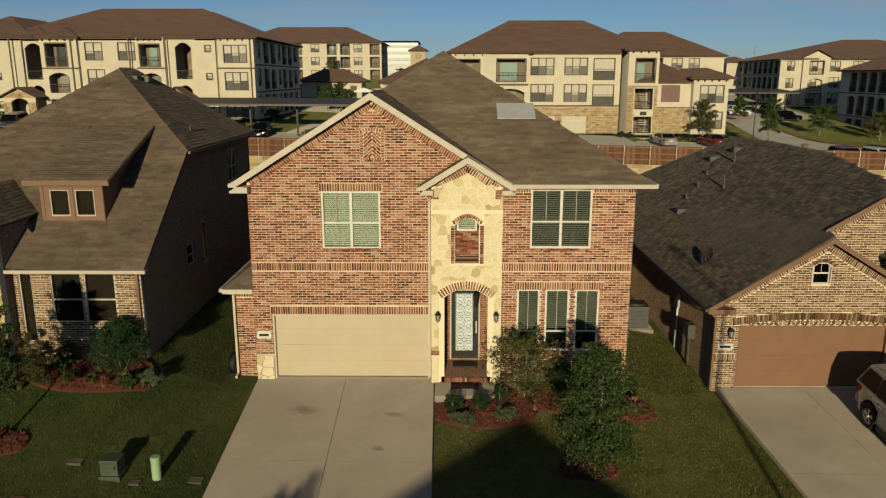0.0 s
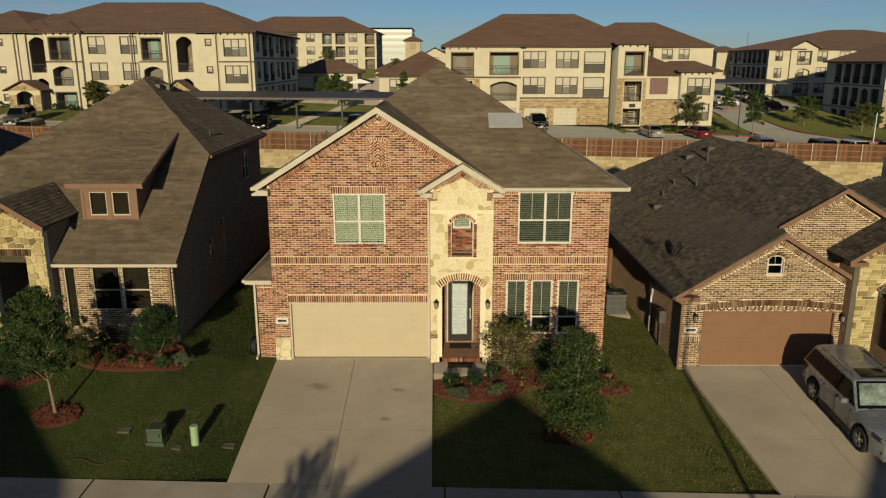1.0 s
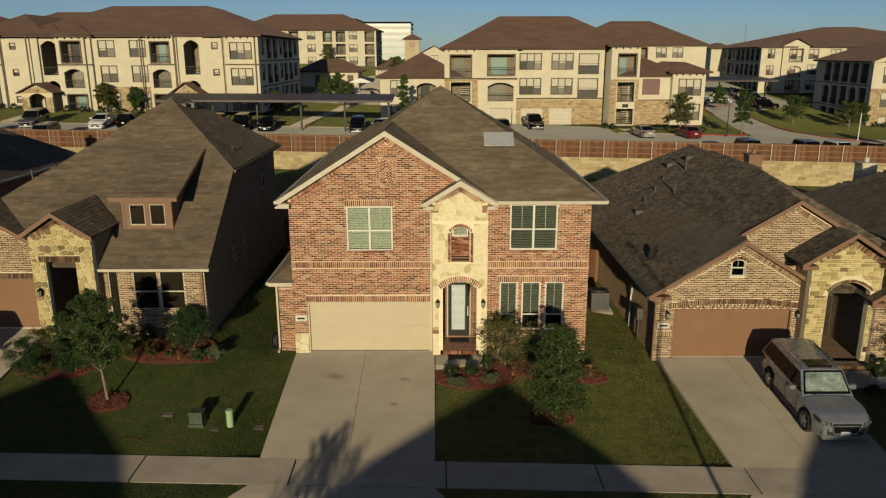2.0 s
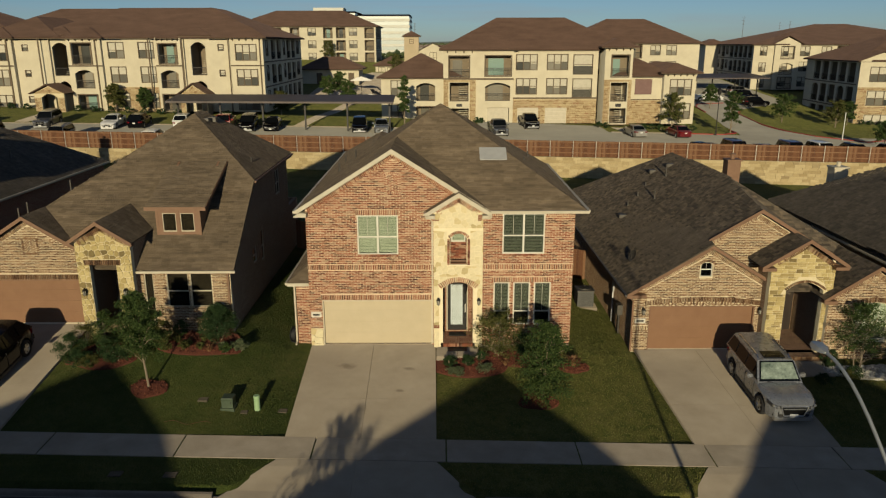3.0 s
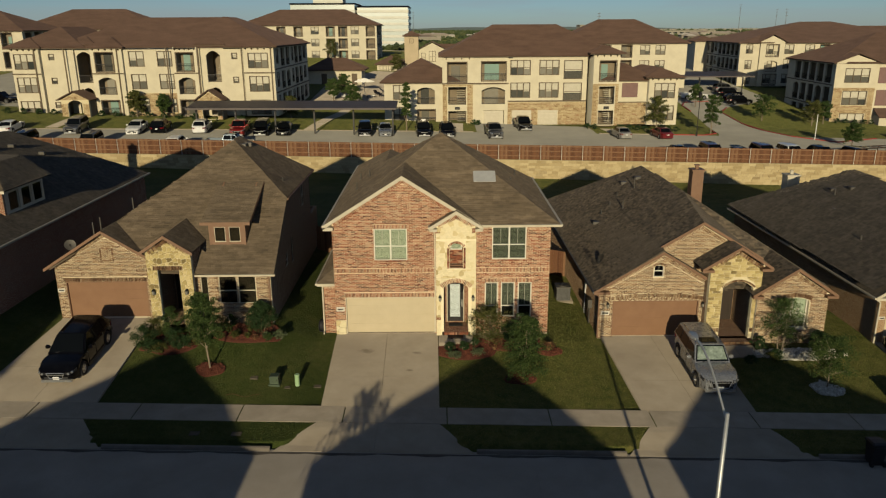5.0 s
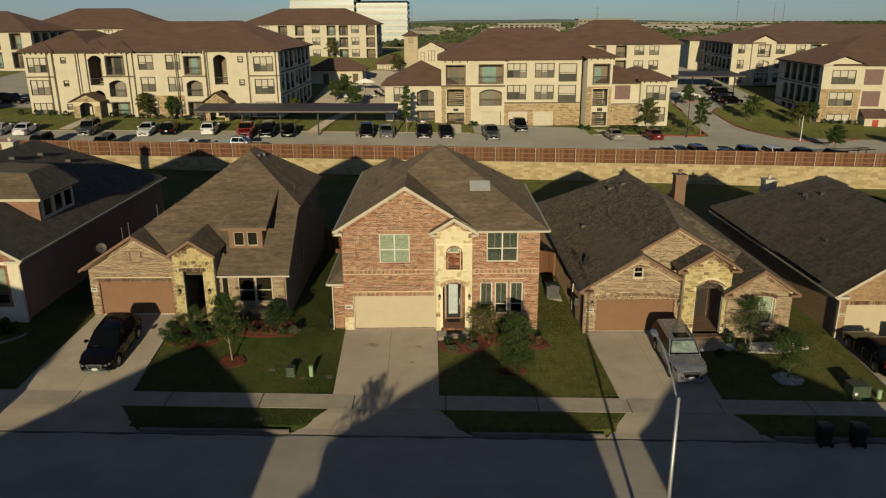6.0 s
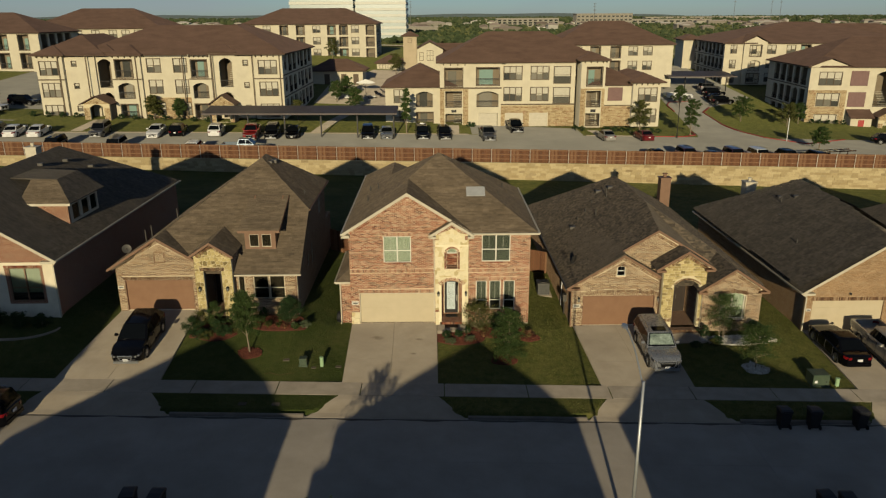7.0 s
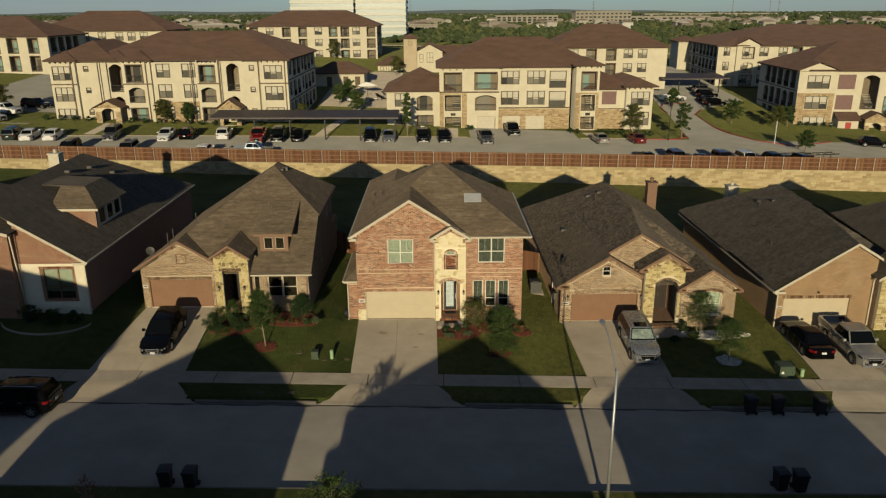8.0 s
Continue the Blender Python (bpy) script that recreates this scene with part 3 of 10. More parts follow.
def ashlar(region, size, seed, joint=0.014):
    """Squared stones of many sizes that fill an outline in broken courses."""
    r = random.Random(seed)
    a0, a1 = min(p[0] for p in region), max(p[0] for p in region)
    b0, b1 = min(p[1] for p in region), max(p[1] for p in region)
    made, b = [], b0
    while b < b1:
        h = size * r.uniform(0.75, 1.3)
        a = a0 - r.random() * size
        while a < a1:
            w = size * r.uniform(0.9, 2.3)
            halves = ((b, b + h),) if r.random() < 0.6 or w < size * 1.3 else ((b, b + h * 0.5), (b + h * 0.5, b + h))
            for q0, q1 in halves:
                poly = list(region)
                j, t = joint / 2, r.uniform(-0.012, 0.012)
                for px, py, nx, ny in ((a + j + t, 0, -1, 0), (a + w - j + t, 0, 1, 0), (0, q0 + j, 0, -1), (0, q1 - j, 0, 1)):
                    poly = cut(poly, px, py, nx, ny)
                    if len(poly) < 3:
                        break
                if len(poly) >= 3 and abs(sum(xa * yb - xb * ya for (xa, ya), (xb, yb) in zip(poly, poly[1:] + poly[:1]))) > 0.006:
                    made.append(poly)
            a += w
        b += h
    return made


def cells(region, size, seed, joint=0.012, flat=1.0):
    """Irregular stones that fill a convex outline: each cell cut out between its neighbours."""
    r = random.Random(seed)
    a0, a1 = min(p[0] for p in region), max(p[0] for p in region)
    b0, b1 = min(p[1] for p in region), max(p[1] for p in region)
    seeds = []
    row, b = 0, b0 - size
    while b < b1 + size:
        a = a0 - size + (row % 2) * size * flat / 2
        while a < a1 + size:
            seeds.append((a + r.uniform(-0.36, 0.36) * size * flat, b + r.uniform(-0.33, 0.33) * size))
            a += size * flat
        b += size
        row += 1

    made = []
    for i, (x, y) in enumerate(seeds):
        poly = list(region)
        for j, (x2, y2) in enumerate(seeds):
            d = math.hypot(x2 - x, y2 - y)
            if i != j and d < size * 3.2 * max(1, flat):
                nx, ny = (x2 - x) / d, (y2 - y) / d
                poly = cut(poly, (x + x2) / 2 - nx * joint / 2, (y + y2) / 2 - ny * joint / 2, nx, ny)
                if len(poly) < 3:
                    break
        if len(poly) >= 3:
            area = abs(sum(xa * yb - xb * ya for (xa, ya), (xb, yb) in zip(poly, poly[1:] + poly[:1]))) / 2
            if area > 0.002:
                made.append(poly)
    return made


def stones(regions, size, mat, parent, y, seed, proud=0.025, joint=0.014, flat=1.0, single=True, squared=False):
    """Stone facing on a wall that faces -y: each stone a piece with a chamfered face."""
    r = random.Random(seed)
    rest = Geo()
    for k, reg in enumerate(regions):
        for poly in (ashlar(reg, size, seed + k, joint) if squared else cells(reg, size, seed + k, joint, flat)):
            mx, mz = sum(p[0] for p in poly) / len(poly), sum(p[1] for p in poly) / len(poly)
            d = proud + r.uniform(-0.010, 0.012)
            back = [(a - mx, 0.01, b - mz) for a, b in poly]
            mid = [(a - mx, -d * 0.7, b - mz) for a, b in poly]
            top = [((a - mx) * 0.93, -d, (b - mz) * 0.93) for a, b in poly]
            g = Geo().loft([back, mid, top])
            if single:
                ob = part("stone", g, mat, parent)
                ob.location = (mx, y, mz)
            else:
                rest.add([(p[0] + mx, p[1] + y, p[2] + mz) for p in g.v], g.f)
    if not single:
        tagged(part("stone_facing", rest, mat, parent), kind="stuff")


def clear_glass(name, tint):
    m = bpy.data.materials.new(name)
    m.use_nodes = True
    nt = m.node_tree
    out = nt.nodes["Material Output"]
    nt.nodes.remove(nt.nodes["Principled BSDF"])
    tr, gl, mx, fr = (nt.nodes.new("ShaderNode" + k) for k in ("BsdfTransparent", "BsdfGlossy", "MixShader", "Fresnel"))
    tr.inputs["Color"].default_value = (*tint, 1)
    gl.inputs["Roughness"].default_value = 0.03
    fr.inputs["IOR"].default_value = 1.52
    for a, b in ((fr.outputs[0], mx.inputs[0]), (tr.outputs[0], mx.inputs[1]), (gl.outputs[0], mx.inputs[2]), (mx.outputs[0], out.inputs[0])):
        nt.links.new(a, b)
    return m


# White vinyl for glazing bars, with shade worked into its colour.
M_bar = surface("shade_darkened_bar", (0.30, 0.29, 0.25), (0.38, 0.37, 0.32), 4, 0.5, 40, 0.02)
M_pane = clear_glass("clear_pane", (0.72, 0.76, 0.70))
M_pane_dark = clear_glass("screened_pane", (0.36, 0.37, 0.35))


def window(parent, x0, x1, z0, z1, y, cols=2, frame_mat=None, blind=None, split=0.45, bars=True, pane=None, fw=0.055, label="", drop=1.0, depth=0.09):
    """A sash window in a wall that faces -y; y: its outer face."""
    fm = frame_mat or M_white
    g = Geo()
    g.box(x0, x1, y, y + depth, z1 - fw, z1).box(x0, x1, y - 0.012, y + depth, z0, z0 + fw)
    g.box(x0, x0 + fw, y, y + depth, z0 + fw, z1 - fw).box(x1 - fw, x1, y, y + depth, z0 + fw, z1 - fw)
    win = part("window", g, fm, parent, label)
    w = (x1 - x0 - 2 * fw) / cols
    zm = z0 + (z1 - z0) * split
    for c in range(cols):
        a, b = x0 + fw + c * w, x0 + fw + (c + 1) * w
        if c:
            part("mullion", Geo().box(a - 0.04, a + 0.04, y + 0.004, y + depth - 0.01, z0 + fw, z1 - fw), fm, win)
        ia, ib = a + (0.04 if c else 0), b - (0.04 if c < cols - 1 else 0)
        part("sash_rail", Geo().box(ia, ib, y + 0.01, y + 0.06, zm - 0.025, zm + 0.025), fm, win)
        for q0, q1 in ((z0 + fw, zm - 0.025), (zm + 0.025, z1 - fw)):
            ob = part("pane", Geo().box(ia, ib, y + 0.035, y + 0.041, q0, q1), pane or M_pane, win)
            ob.visible_shadow = False
        if bars:
            part("glazing_bar", Geo().box((ia + ib) / 2 - 0.009, (ia + ib) / 2 + 0.009, y + 0.024, y + 0.034, zm + 0.025, z1 - fw), M_bar, win)
        if blind:
            s = Geo()
            z = z1 - fw - 0.02
            low = z1 - (z1 - z0) * drop
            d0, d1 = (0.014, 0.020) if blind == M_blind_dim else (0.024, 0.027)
            while z > max(low, z0 + fw):
                s.add([(ia, y + 0.10, z - d0), (ib, y + 0.10, z - d0), (ib, y + 0.118, z + d1), (ia, y + 0.118, z + d1)], [(0, 1, 2, 3)])
                z -= 0.066
            part("blind", s, blind, win, fix=False)
    part("room_back", Geo().box(x0 - 0.05, x1 + 0.05, y + 0.5, y + 0.52, z0 - 0.05, z1 + 0.05), M_dark, win)
    return win


def lantern(parent, x, y, z, label="black iron wall lantern"):
    """A carriage lamp on a wall that faces -y."""
    g = Geo().box(x - 0.05, x + 0.05, y - 0.02, y, z - 0.10, z + 0.12).path([(x, y - 0.02, z + 0.08), (x, y - 0.10, z + 0.16), (x, y - 0.16, z + 0.12)], 0.012)
    cy = y - 0.16
    ln = part("lantern", g, M_black, parent, label)
    part("lantern_cap", Geo().tube((x, cy, z + 0.06), (x, cy, z + 0.15), 0.10, 0.02, 6), M_black, ln)
    part("finial", Geo().tube((x, cy, z - 0.14), (x, cy, z - 0.19), 0.05, 0.01, 6), M_black, ln)
    for i in range(6):
        a = i * math.pi / 3
        part("cage_bar", Geo().tube((x + 0.055 * math.cos(a), cy + 0.055 * math.sin(a), z - 0.14), (x + 0.085 * math.cos(a), cy + 0.085 * math.sin(a), z + 0.06), 0.008, 0.008, 4), M_black, ln)
    part("lamp_glass", Geo().tube((x, cy, z - 0.135), (x, cy, z + 0.055), 0.05, 0.078, 6), M_lamp_glass, ln)
    return ln


M_lamp_glass = material("seeded_lamp_glass", (0.30, 0.29, 0.25), 0.25, 0, 0.5)


def gutter(parent, pts, mat, r=0.055):
    g = Geo()
    for a, b in zip(pts, pts[1:]):
        d = (Vector(b) - Vector(a)).normalized()
        s = Vector((d.y, -d.x, 0)).normalized() if abs(d.z) < 0.9 else Vector((1, 0, 0))
        t = Vector((0, 0, 1)) if abs(d.z) < 0.9 else Vector((0, 1, 0))
        q = [(-r, -r), (r, -r), (r * 1.15, r), (-r, r)]
        g.loft([[tuple(Vector(p) + s * i + t * j) for i, j in q] for p in (a, b)])
    return part("gutter", g, mat, parent)


def vent_pipe(parent, x, y, z, h=0.5, r=0.038, mat=None):
    g = Geo().tube((x, y, z - 0.25), (x, y, z + h), r, r, 8).tube((x, y, z - 0.12), (x, y, z + 0.1), r * 2.0, r * 1.1, 8)
    return part("vent_pipe", g, mat or M_dull_metal, parent)


M_dull_metal = surface("dull_metal", (0.07, 0.064, 0.056), (0.12, 0.11, 0.095), 6, 0.55, 50, 0.1, 0.5)
M_stone_pale = varied("pale_limestone", [(0.0, (0.46, 0.385, 0.20)), (0.10, (0.60, 0.50, 0.28)), (0.24, (0.70, 0.61, 0.38)), (0.32, (0.70, 0.63, 0.42)), (1.0, (0.75, 0.675, 0.475))], 0.9, 7, 0.22, 0.4, "object")
M_stone_mortar = surface("stone_mortar", (0.72, 0.64, 0.45), (0.80, 0.73, 0.55), 6, 0.95, 60, 0.3)
M_stone_gold = varied("golden_sandstone", [(0.0, (0.20, 0.15, 0.065)), (0.15, (0.38, 0.295, 0.125)), (0.6, (0.50, 0.405, 0.180)), (0.85, (0.57, 0.47, 0.225)), (1.0, (0.63, 0.53, 0.29))], 0.9, 8, 0.35, 0.4, "object")
M_gold_mortar = surface("sand_mortar", (0.58, 0.51, 0.33), (0.68, 0.60, 0.41), 6, 0.95, 60, 0.3)

# ---- the two-storey red brick house ----
house = thing("house", "two-storey red brick house with a pale stone entrance tower", "house")
EZ, S = 6.24, 0.63          # eave height, roof pitch
APEX = (5.28, 5.95, EZ + S * 6.36)
FRONT = -0.1
gable_top, cx = 8.87, 3.22
outer = [(-0.55, 0.0), (11.05, 0.0), (11.05, 6.2), (7.05, 6.2), (cx, 8.72), (-0.55, 6.28)]
WA, WB = (1.65, 3.42, 4.22, 5.98), (7.94, 9.77, 4.25, 6.05)
LOWS = [(7.59, 8.29, 0.95, 2.94), (8.46, 9.2, 0.95, 2.94), (9.38, 10.12, 0.95, 2.94)]
GAR = (0.0, 4.88, 0.004, 2.13)
holes = [rect(*GAR), rect(*WA), rect(*WB)] + [rect(*w) for w in LOWS] + [rect(5.25, 6.78, 0.004, 5.4)]
front = part("front_wall", Geo().wall(outer, holes, (0, FRONT, 0), (1, 0, 0), (0, -1, 0), 0.22), M_mortar_red, house)
O, U, N = (0, FRONT, 0), (1, 0, 0), (0, -1, 0)
sold = upright_brick(M_brick_p)
inner = [(-0.55, 0.0), (11.05, 0.0), (11.05, 6.2), (6.82, 6.2), (cx, 8.40), (-0.42, 6.2), (-0.55, 6.2)]
keep_out = holes + [rect(-0.60, 4.96, 3.535, 3.80), rect(7.06, 11.1, 3.535, 3.80), rect(-0.05, 4.93, 2.13, 2.405), rect(1.60, 3.47, 5.98, 6.245), rect(7.5, 10.22, 2.94, 3.20), rect(4.97, 7.06, 0, 6.1), rect(7.06, 7.93, 5.955, 6.21), rect(9.78, 11.1, 5.955, 6.21), rect(-0.6, -0.0, 0.0, 0.80), rect(2.90, 3.54, 6.98, 7.80)]


def spans(poly, blocks, mid):
    """The free stretches of a wall at one height."""
    cuts = sorted(xa + (xb - xa) * (mid - ya) / (yb - ya) for (xa, ya), (xb, yb) in zip(poly, poly[1:] + poly[:1]) if (ya > mid) != (yb > mid))
    free = list(zip(cuts[0::2], cuts[1::2]))
    for b in blocks:
        b0, b1, a0, a1 = min(p[1] for p in b), max(p[1] for p in b), min(p[0] for p in b), max(p[0] for p in b)
        if len(b) > 4:      # an arched outline
            hit = sorted(xa + (xb - xa) * (mid - ya) / (yb - ya) for (xa, ya), (xb, yb) in zip(b, b[1:] + b[:1]) if (ya > mid) != (yb > mid))
            if len(hit) < 2:
                continue
            a0, a1 = hit[0], hit[-1]
        elif not b0 < mid < b1:
            continue
        nxt = []
        for s, e in free:
            if a1 <= s or a0 >= e:
                nxt.append((s, e))
            else:
                if a0 > s:
                    nxt.append((s, a0))
                if a1 < e:
                    nxt.append((a1, e))
        free = nxt
    return free


def brickwork(poly, blocks, o, u, n, seed, proud=0.010, base=None):
    r = random.Random(seed)
    o, u, n = Vector(o), Vector(u).normalized(), Vector(n).normalized()
    up = Vector((0, 0, 1))
    g = Geo()
    b = min(p[1] for p in poly) if base is None else base
    top, a0, row = max(p[1] for p in poly), min(p[0] for p in poly), 0
    while b + BH < top:
        k_ = r.uniform(0.88, 1.12)
        bh = BH * k_
        for s, e in spans(poly, blocks, b + bh / 2):
            a = a0 + (row % 2) * (BL + JT) / 2 - (BL + JT)
            while a < e:
                l, q, lift = max(a, s + 0.003), min(a + BL, e - 0.003), r.uniform(-0.003, 0.003)
                if q - l > 0.03:
                    d = proud + r.uniform(-0.003, 0.004)
                    k, z0, z1 = len(g.v), b + lift, b + bh + lift
                    g.v += [tuple(o + u * x + up * z + n * y) for x, z, y in ((l, z0, 0), (q, z0, 0), (q, z1, 0), (l, z1, 0), (l, z0, d), (q, z0, d), (q, z1, d), (l, z1, d))]
                    g.f += [(k + 4, k + 5, k + 6, k + 7), (k, k + 1, k + 5, k + 4), (k + 1, k + 2, k + 6, k + 5), (k + 2, k + 3, k + 7, k + 6), (k + 3, k, k + 4, k + 7)]
                a += BL + JT
        b += (BH + JT) * k_
        row += 1
    return g


def herringbone(parent, mat, xc, z0, z1, half, y):
    """Chevrons of slanting bricks in an upright panel, each a piece."""
    arm = half / 2 * 1.414
    me = mesh_of("brick", Geo().box(-arm / 2 + 0.008, arm / 2 - 0.008, -0.014, 0.004, -0.029, 0.029), mat)
    k = 0
    z = z0 - half
    while z < z1:
        for sx in (-1, 1):
            for j in (0.5, 1.5):
                zc = z + half * (2 - j) / 2
                if z0 + 0.02 < zc < z1 - 0.01:
                    piece("brick", me, parent, pose(xc + sx * half * j / 2, y - 0.002 * (k % 3), zc, 0, 45 * sx, 0))
                    k += 1
        z += 0.108
    # a rim of small bricks, arched over the top
    rim = mesh_of("brick", Geo().box(-0.047, 0.047, -0.016, 0.004, -0.026, 0.026), mat)
    n = round((z1 - z0) / 0.07)
    for i in range(n):
        for sx in (-1, 1):
            piece("brick", rim, parent, pose(xc + sx * (half + 0.06), y, z0 + (i + 0.5) * (z1 - z0) / n))
    for i in range(9):
        q = -1 + 2 * (i + 0.5) / 9
        piece("brick", rim, parent, pose(xc + q * (half + 0.11), y, z0 - 0.06, 0, 90, 0))
        piece("brick", rim, parent, pose(xc + q * (half + 0.11), y, z1 + 0.10 - 0.09 * q * q, 0, 90 + 28 * q, 0))


tagged(part("bricks", brickwork(inner, keep_out, O, U, N, 11), M_brick, front, fix=False), kind="stuff")
for a0, a1, z in ((-0.55, 4.96, 3.545), (7.07, 11.05, 3.545), (-0.04, 4.92, 2.15), (1.60, 3.47, 5.99), (7.5, 10.22, 2.948), (7.08, 7.92, 5.96), (9.8, 11.05, 5.96)):
    soldiers(sold, front, a0, a1, z, O, U, N)
g = Geo()
rake_bricks(g, (-0.52, 6.31), (cx - 0.08, 8.63), FRONT, flip=1)
rake_bricks(g, (cx + 0.08, 8.63), (6.95, 6.28), FRONT, flip=1)
tagged(part("rake_bricks", g, M_brick, front, fix=False), kind="stuff")
# herringbone panel in the gable
pan = part("brick_panel", Geo().prism([(cx - 0.37, FRONT - 0.013, 6.88), (cx + 0.37, FRONT - 0.013, 6.88), (cx + 0.37, FRONT - 0.013, 7.79), (cx + 0.2, FRONT - 0.013, 7.87), (cx - 0.2, FRONT - 0.013, 7.87), (cx - 0.37, FRONT - 0.013, 7.79)], (0, 0.02, 0)), M_mortar_red, front)
herringbone(pan, M_brick_p, cx, 7.0, 7.72, 0.25, FRONT - 0.014)
g = Geo()
for i in range(10):
    for xa, xb in ((2.87, 2.965), (3.475, 3.57)):
        g.box(xa, xb, FRONT - 0.012, FRONT + 0.004, 6.99 + i * 0.072, 7.05 + i * 0.072)
for i in range(9):
    g.box(2.88 + i * 0.077, 2.942 + i * 0.077, FRONT - 0.012, FRONT + 0.004, 7.70 + 0.06 * (1 - ((i - 4) / 4) ** 2), 7.80 + 0.06 * (1 - ((i - 4) / 4) ** 2))
part("panel_border", g, M_brick, front)
# side and rear walls
part("side_wall", Geo().box(10.84, 11.05, 0.12, 12.0, -0.6, 6.2), M_red_far, house)
part("side_wall", Geo().box(-0.55, -0.34, 0.12, 17.2, -0.6, 6.2), M_red_far, house)
part("rear_wall", Geo().box(-0.34, 10.84, 11.8, 12.0, -0.6, 6.2), M_red_far, house)
part("rear_wall", Geo().box(-0.34, 4.0, 17.0, 17.2, -0.6, 6.2).box(3.8, 4.0, 12, 17, -0.6, 6.2), M_red_far, house)
part("foundation", Geo().box(-0.55, 11.05, FRONT, 12, -0.7, 0.0), M_concrete, house)
part("attic_floor", Geo().box(-0.5, 11.0, 0.13, 11.75, 6.12, 6.18), M_dark, house)
# windows
window(house, *WA, FRONT + 0.03, 2, blind=M_blind, label="white window with closed blinds")
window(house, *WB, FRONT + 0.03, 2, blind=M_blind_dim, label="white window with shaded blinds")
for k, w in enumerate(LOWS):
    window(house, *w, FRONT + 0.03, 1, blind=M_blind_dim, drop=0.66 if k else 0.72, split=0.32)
for w in [WA, WB] + LOWS:
    g = Geo()
    k = round((w[1] - w[0]) / (BH + JT))
    for i in range(k):
        a = w[0] + (i + 0.1) * (w[1] - w[0]) / k
        g.box(a, a + 0.064, FRONT - 0.035, FRONT + 0.02, w[2] - 0.075, w[2] - 0.008)
    part("sill_bricks", g, M_brick, front)
# garage door
door = part("garage_door", Geo().box(0.0, 4.88, 0.075, 0.12, 0.0, 2.125), M_garage_cream, house, "plain cream garage door")
for k in range(4):
    z = 0.015 + k * 0.53
    part("door_panel", Geo().box(0.01, 4.87, 0.062, 0.08, z, z + 0.528), M_garage_cream, door)
part("door_frame", Geo().box(-0.0, 0.05, -0.085, 0.06, 0, 2.12).box(4.83, 4.88, -0.085, 0.06, 0, 2.12).box(0.05, 4.83, -0.085, 0.06, 2.07, 2.12), M_cream, door)
part("door_seal", Geo().box(0.05, 4.83, 0.05, 0.075, 0.0, 0.025), M_black, door)
# stone foot beside the garage
stones([rect(-0.55, -0.01, 0.0, 0.80)], 0.3, M_stone_pale, front, FRONT - 0.012, 5, 0.05)
plaque = part("house_plaque", Geo().box(-0.50, -0.06, FRONT - 0.035, FRONT, 1.34, 1.585), M_white, house, "white plaque with a dark bar")
part("bar", Geo().box(-0.43, -0.13, FRONT - 0.04, FRONT - 0.034, 1.42, 1.50), M_black, plaque)
# side bay with its lean-to roof
part("side_bay", Geo().box(-1.2, -0.552, 0.25, 6.0, -0.4, 2.84), M_mortar_red, house)
tagged(part("bricks", brickwork(rect(-1.2, -0.56, -0.1, 2.6), [], (0, 0.25, 0), U, N, 12), M_brick, house, fix=False), kind="stuff")
soldiers(sold, house, -1.19, -0.56, 2.60, (0, 0.25, 0), U, N, 0.012)
roof_plane([(-1.5, -0.15, 2.96), (-1.5, 6.3, 2.96), (-0.552, 6.3, 3.62), (-0.552, 0.85, 3.62)], M_sh_brown, house, tabs=M_sh_brown, seed=31)
roof_plane([(-1.5, -0.15, 2.96), (-0.552, -0.15, 2.96), (-0.552, 0.85, 3.62)], M_sh_brown, house, tabs=M_sh_brown, seed=32)
part("fascia", Geo().box(-1.5, -0.56, -0.17, -0.14, 2.80, 2.94), M_cream, house)
part("soffit", Geo().box(-1.5, -0.56, -0.14, 0.24, 2.80, 2.83), M_cream, house)
gutter(house, [(-1.54, -0.15, 2.90), (-1.54, 6.3, 2.90)], M_cream)
gutter(house, [(-1.50, -0.10, 2.83), (-1.26, 0.2, 2.70), (-1.26, 0.2, 0.05), (-1.26, -0.05, 0.0)], M_cream, 0.035)
# roof
x0, x1, y0, y1 = -0.92, 11.5, -0.42, 12.3
SB, A = M_sh_brown, APEX
gy2 = y0 + (gable_top - EZ) / S
RG, GB = (cx, y0 - 0.02, gable_top), (cx, gy2, gable_top)
gl, gr = cx - (gable_top - EZ) / S, cx + (gable_top - EZ) / S
roof_plane([(gr, y0, EZ), (x1, y0, EZ), A, GB], SB, house, tabs=SB, seed=3)
roof_plane([A, (x0, y0, EZ), GB], SB, house, tabs=SB, seed=14)
roof_plane([(x1, y0, EZ), (x1, y1, EZ), A], SB, house, tabs=SB, seed=4)
roof_plane([(x1, y1, EZ), (4.3, y1, EZ), A], SB, house)
roof_plane([(x0, y0, EZ), (x0, y1, EZ), A], SB, house, tabs=SB, seed=8)
roof_plane([(gl, y0, EZ), RG, GB], SB, house, tabs=SB, seed=5)
roof_plane([(gr, y0, EZ), RG, GB], SB, house, tabs=SB, seed=6)
wr, wb = (1.68, 14.9, EZ + S * 2.6), (1.68, 9.6, EZ + S * 2.6)
roof_plane([(x0, 11.0, EZ), (x0, 17.5, EZ), wr, wb], SB, house, tabs=SB, seed=9)
roof_plane([(4.28, 10.5, EZ), (4.28, 17.5, EZ), wr, wb], SB, house)
roof_plane([(x0, 17.5, EZ), (4.28, 17.5, EZ), wr], SB, house)


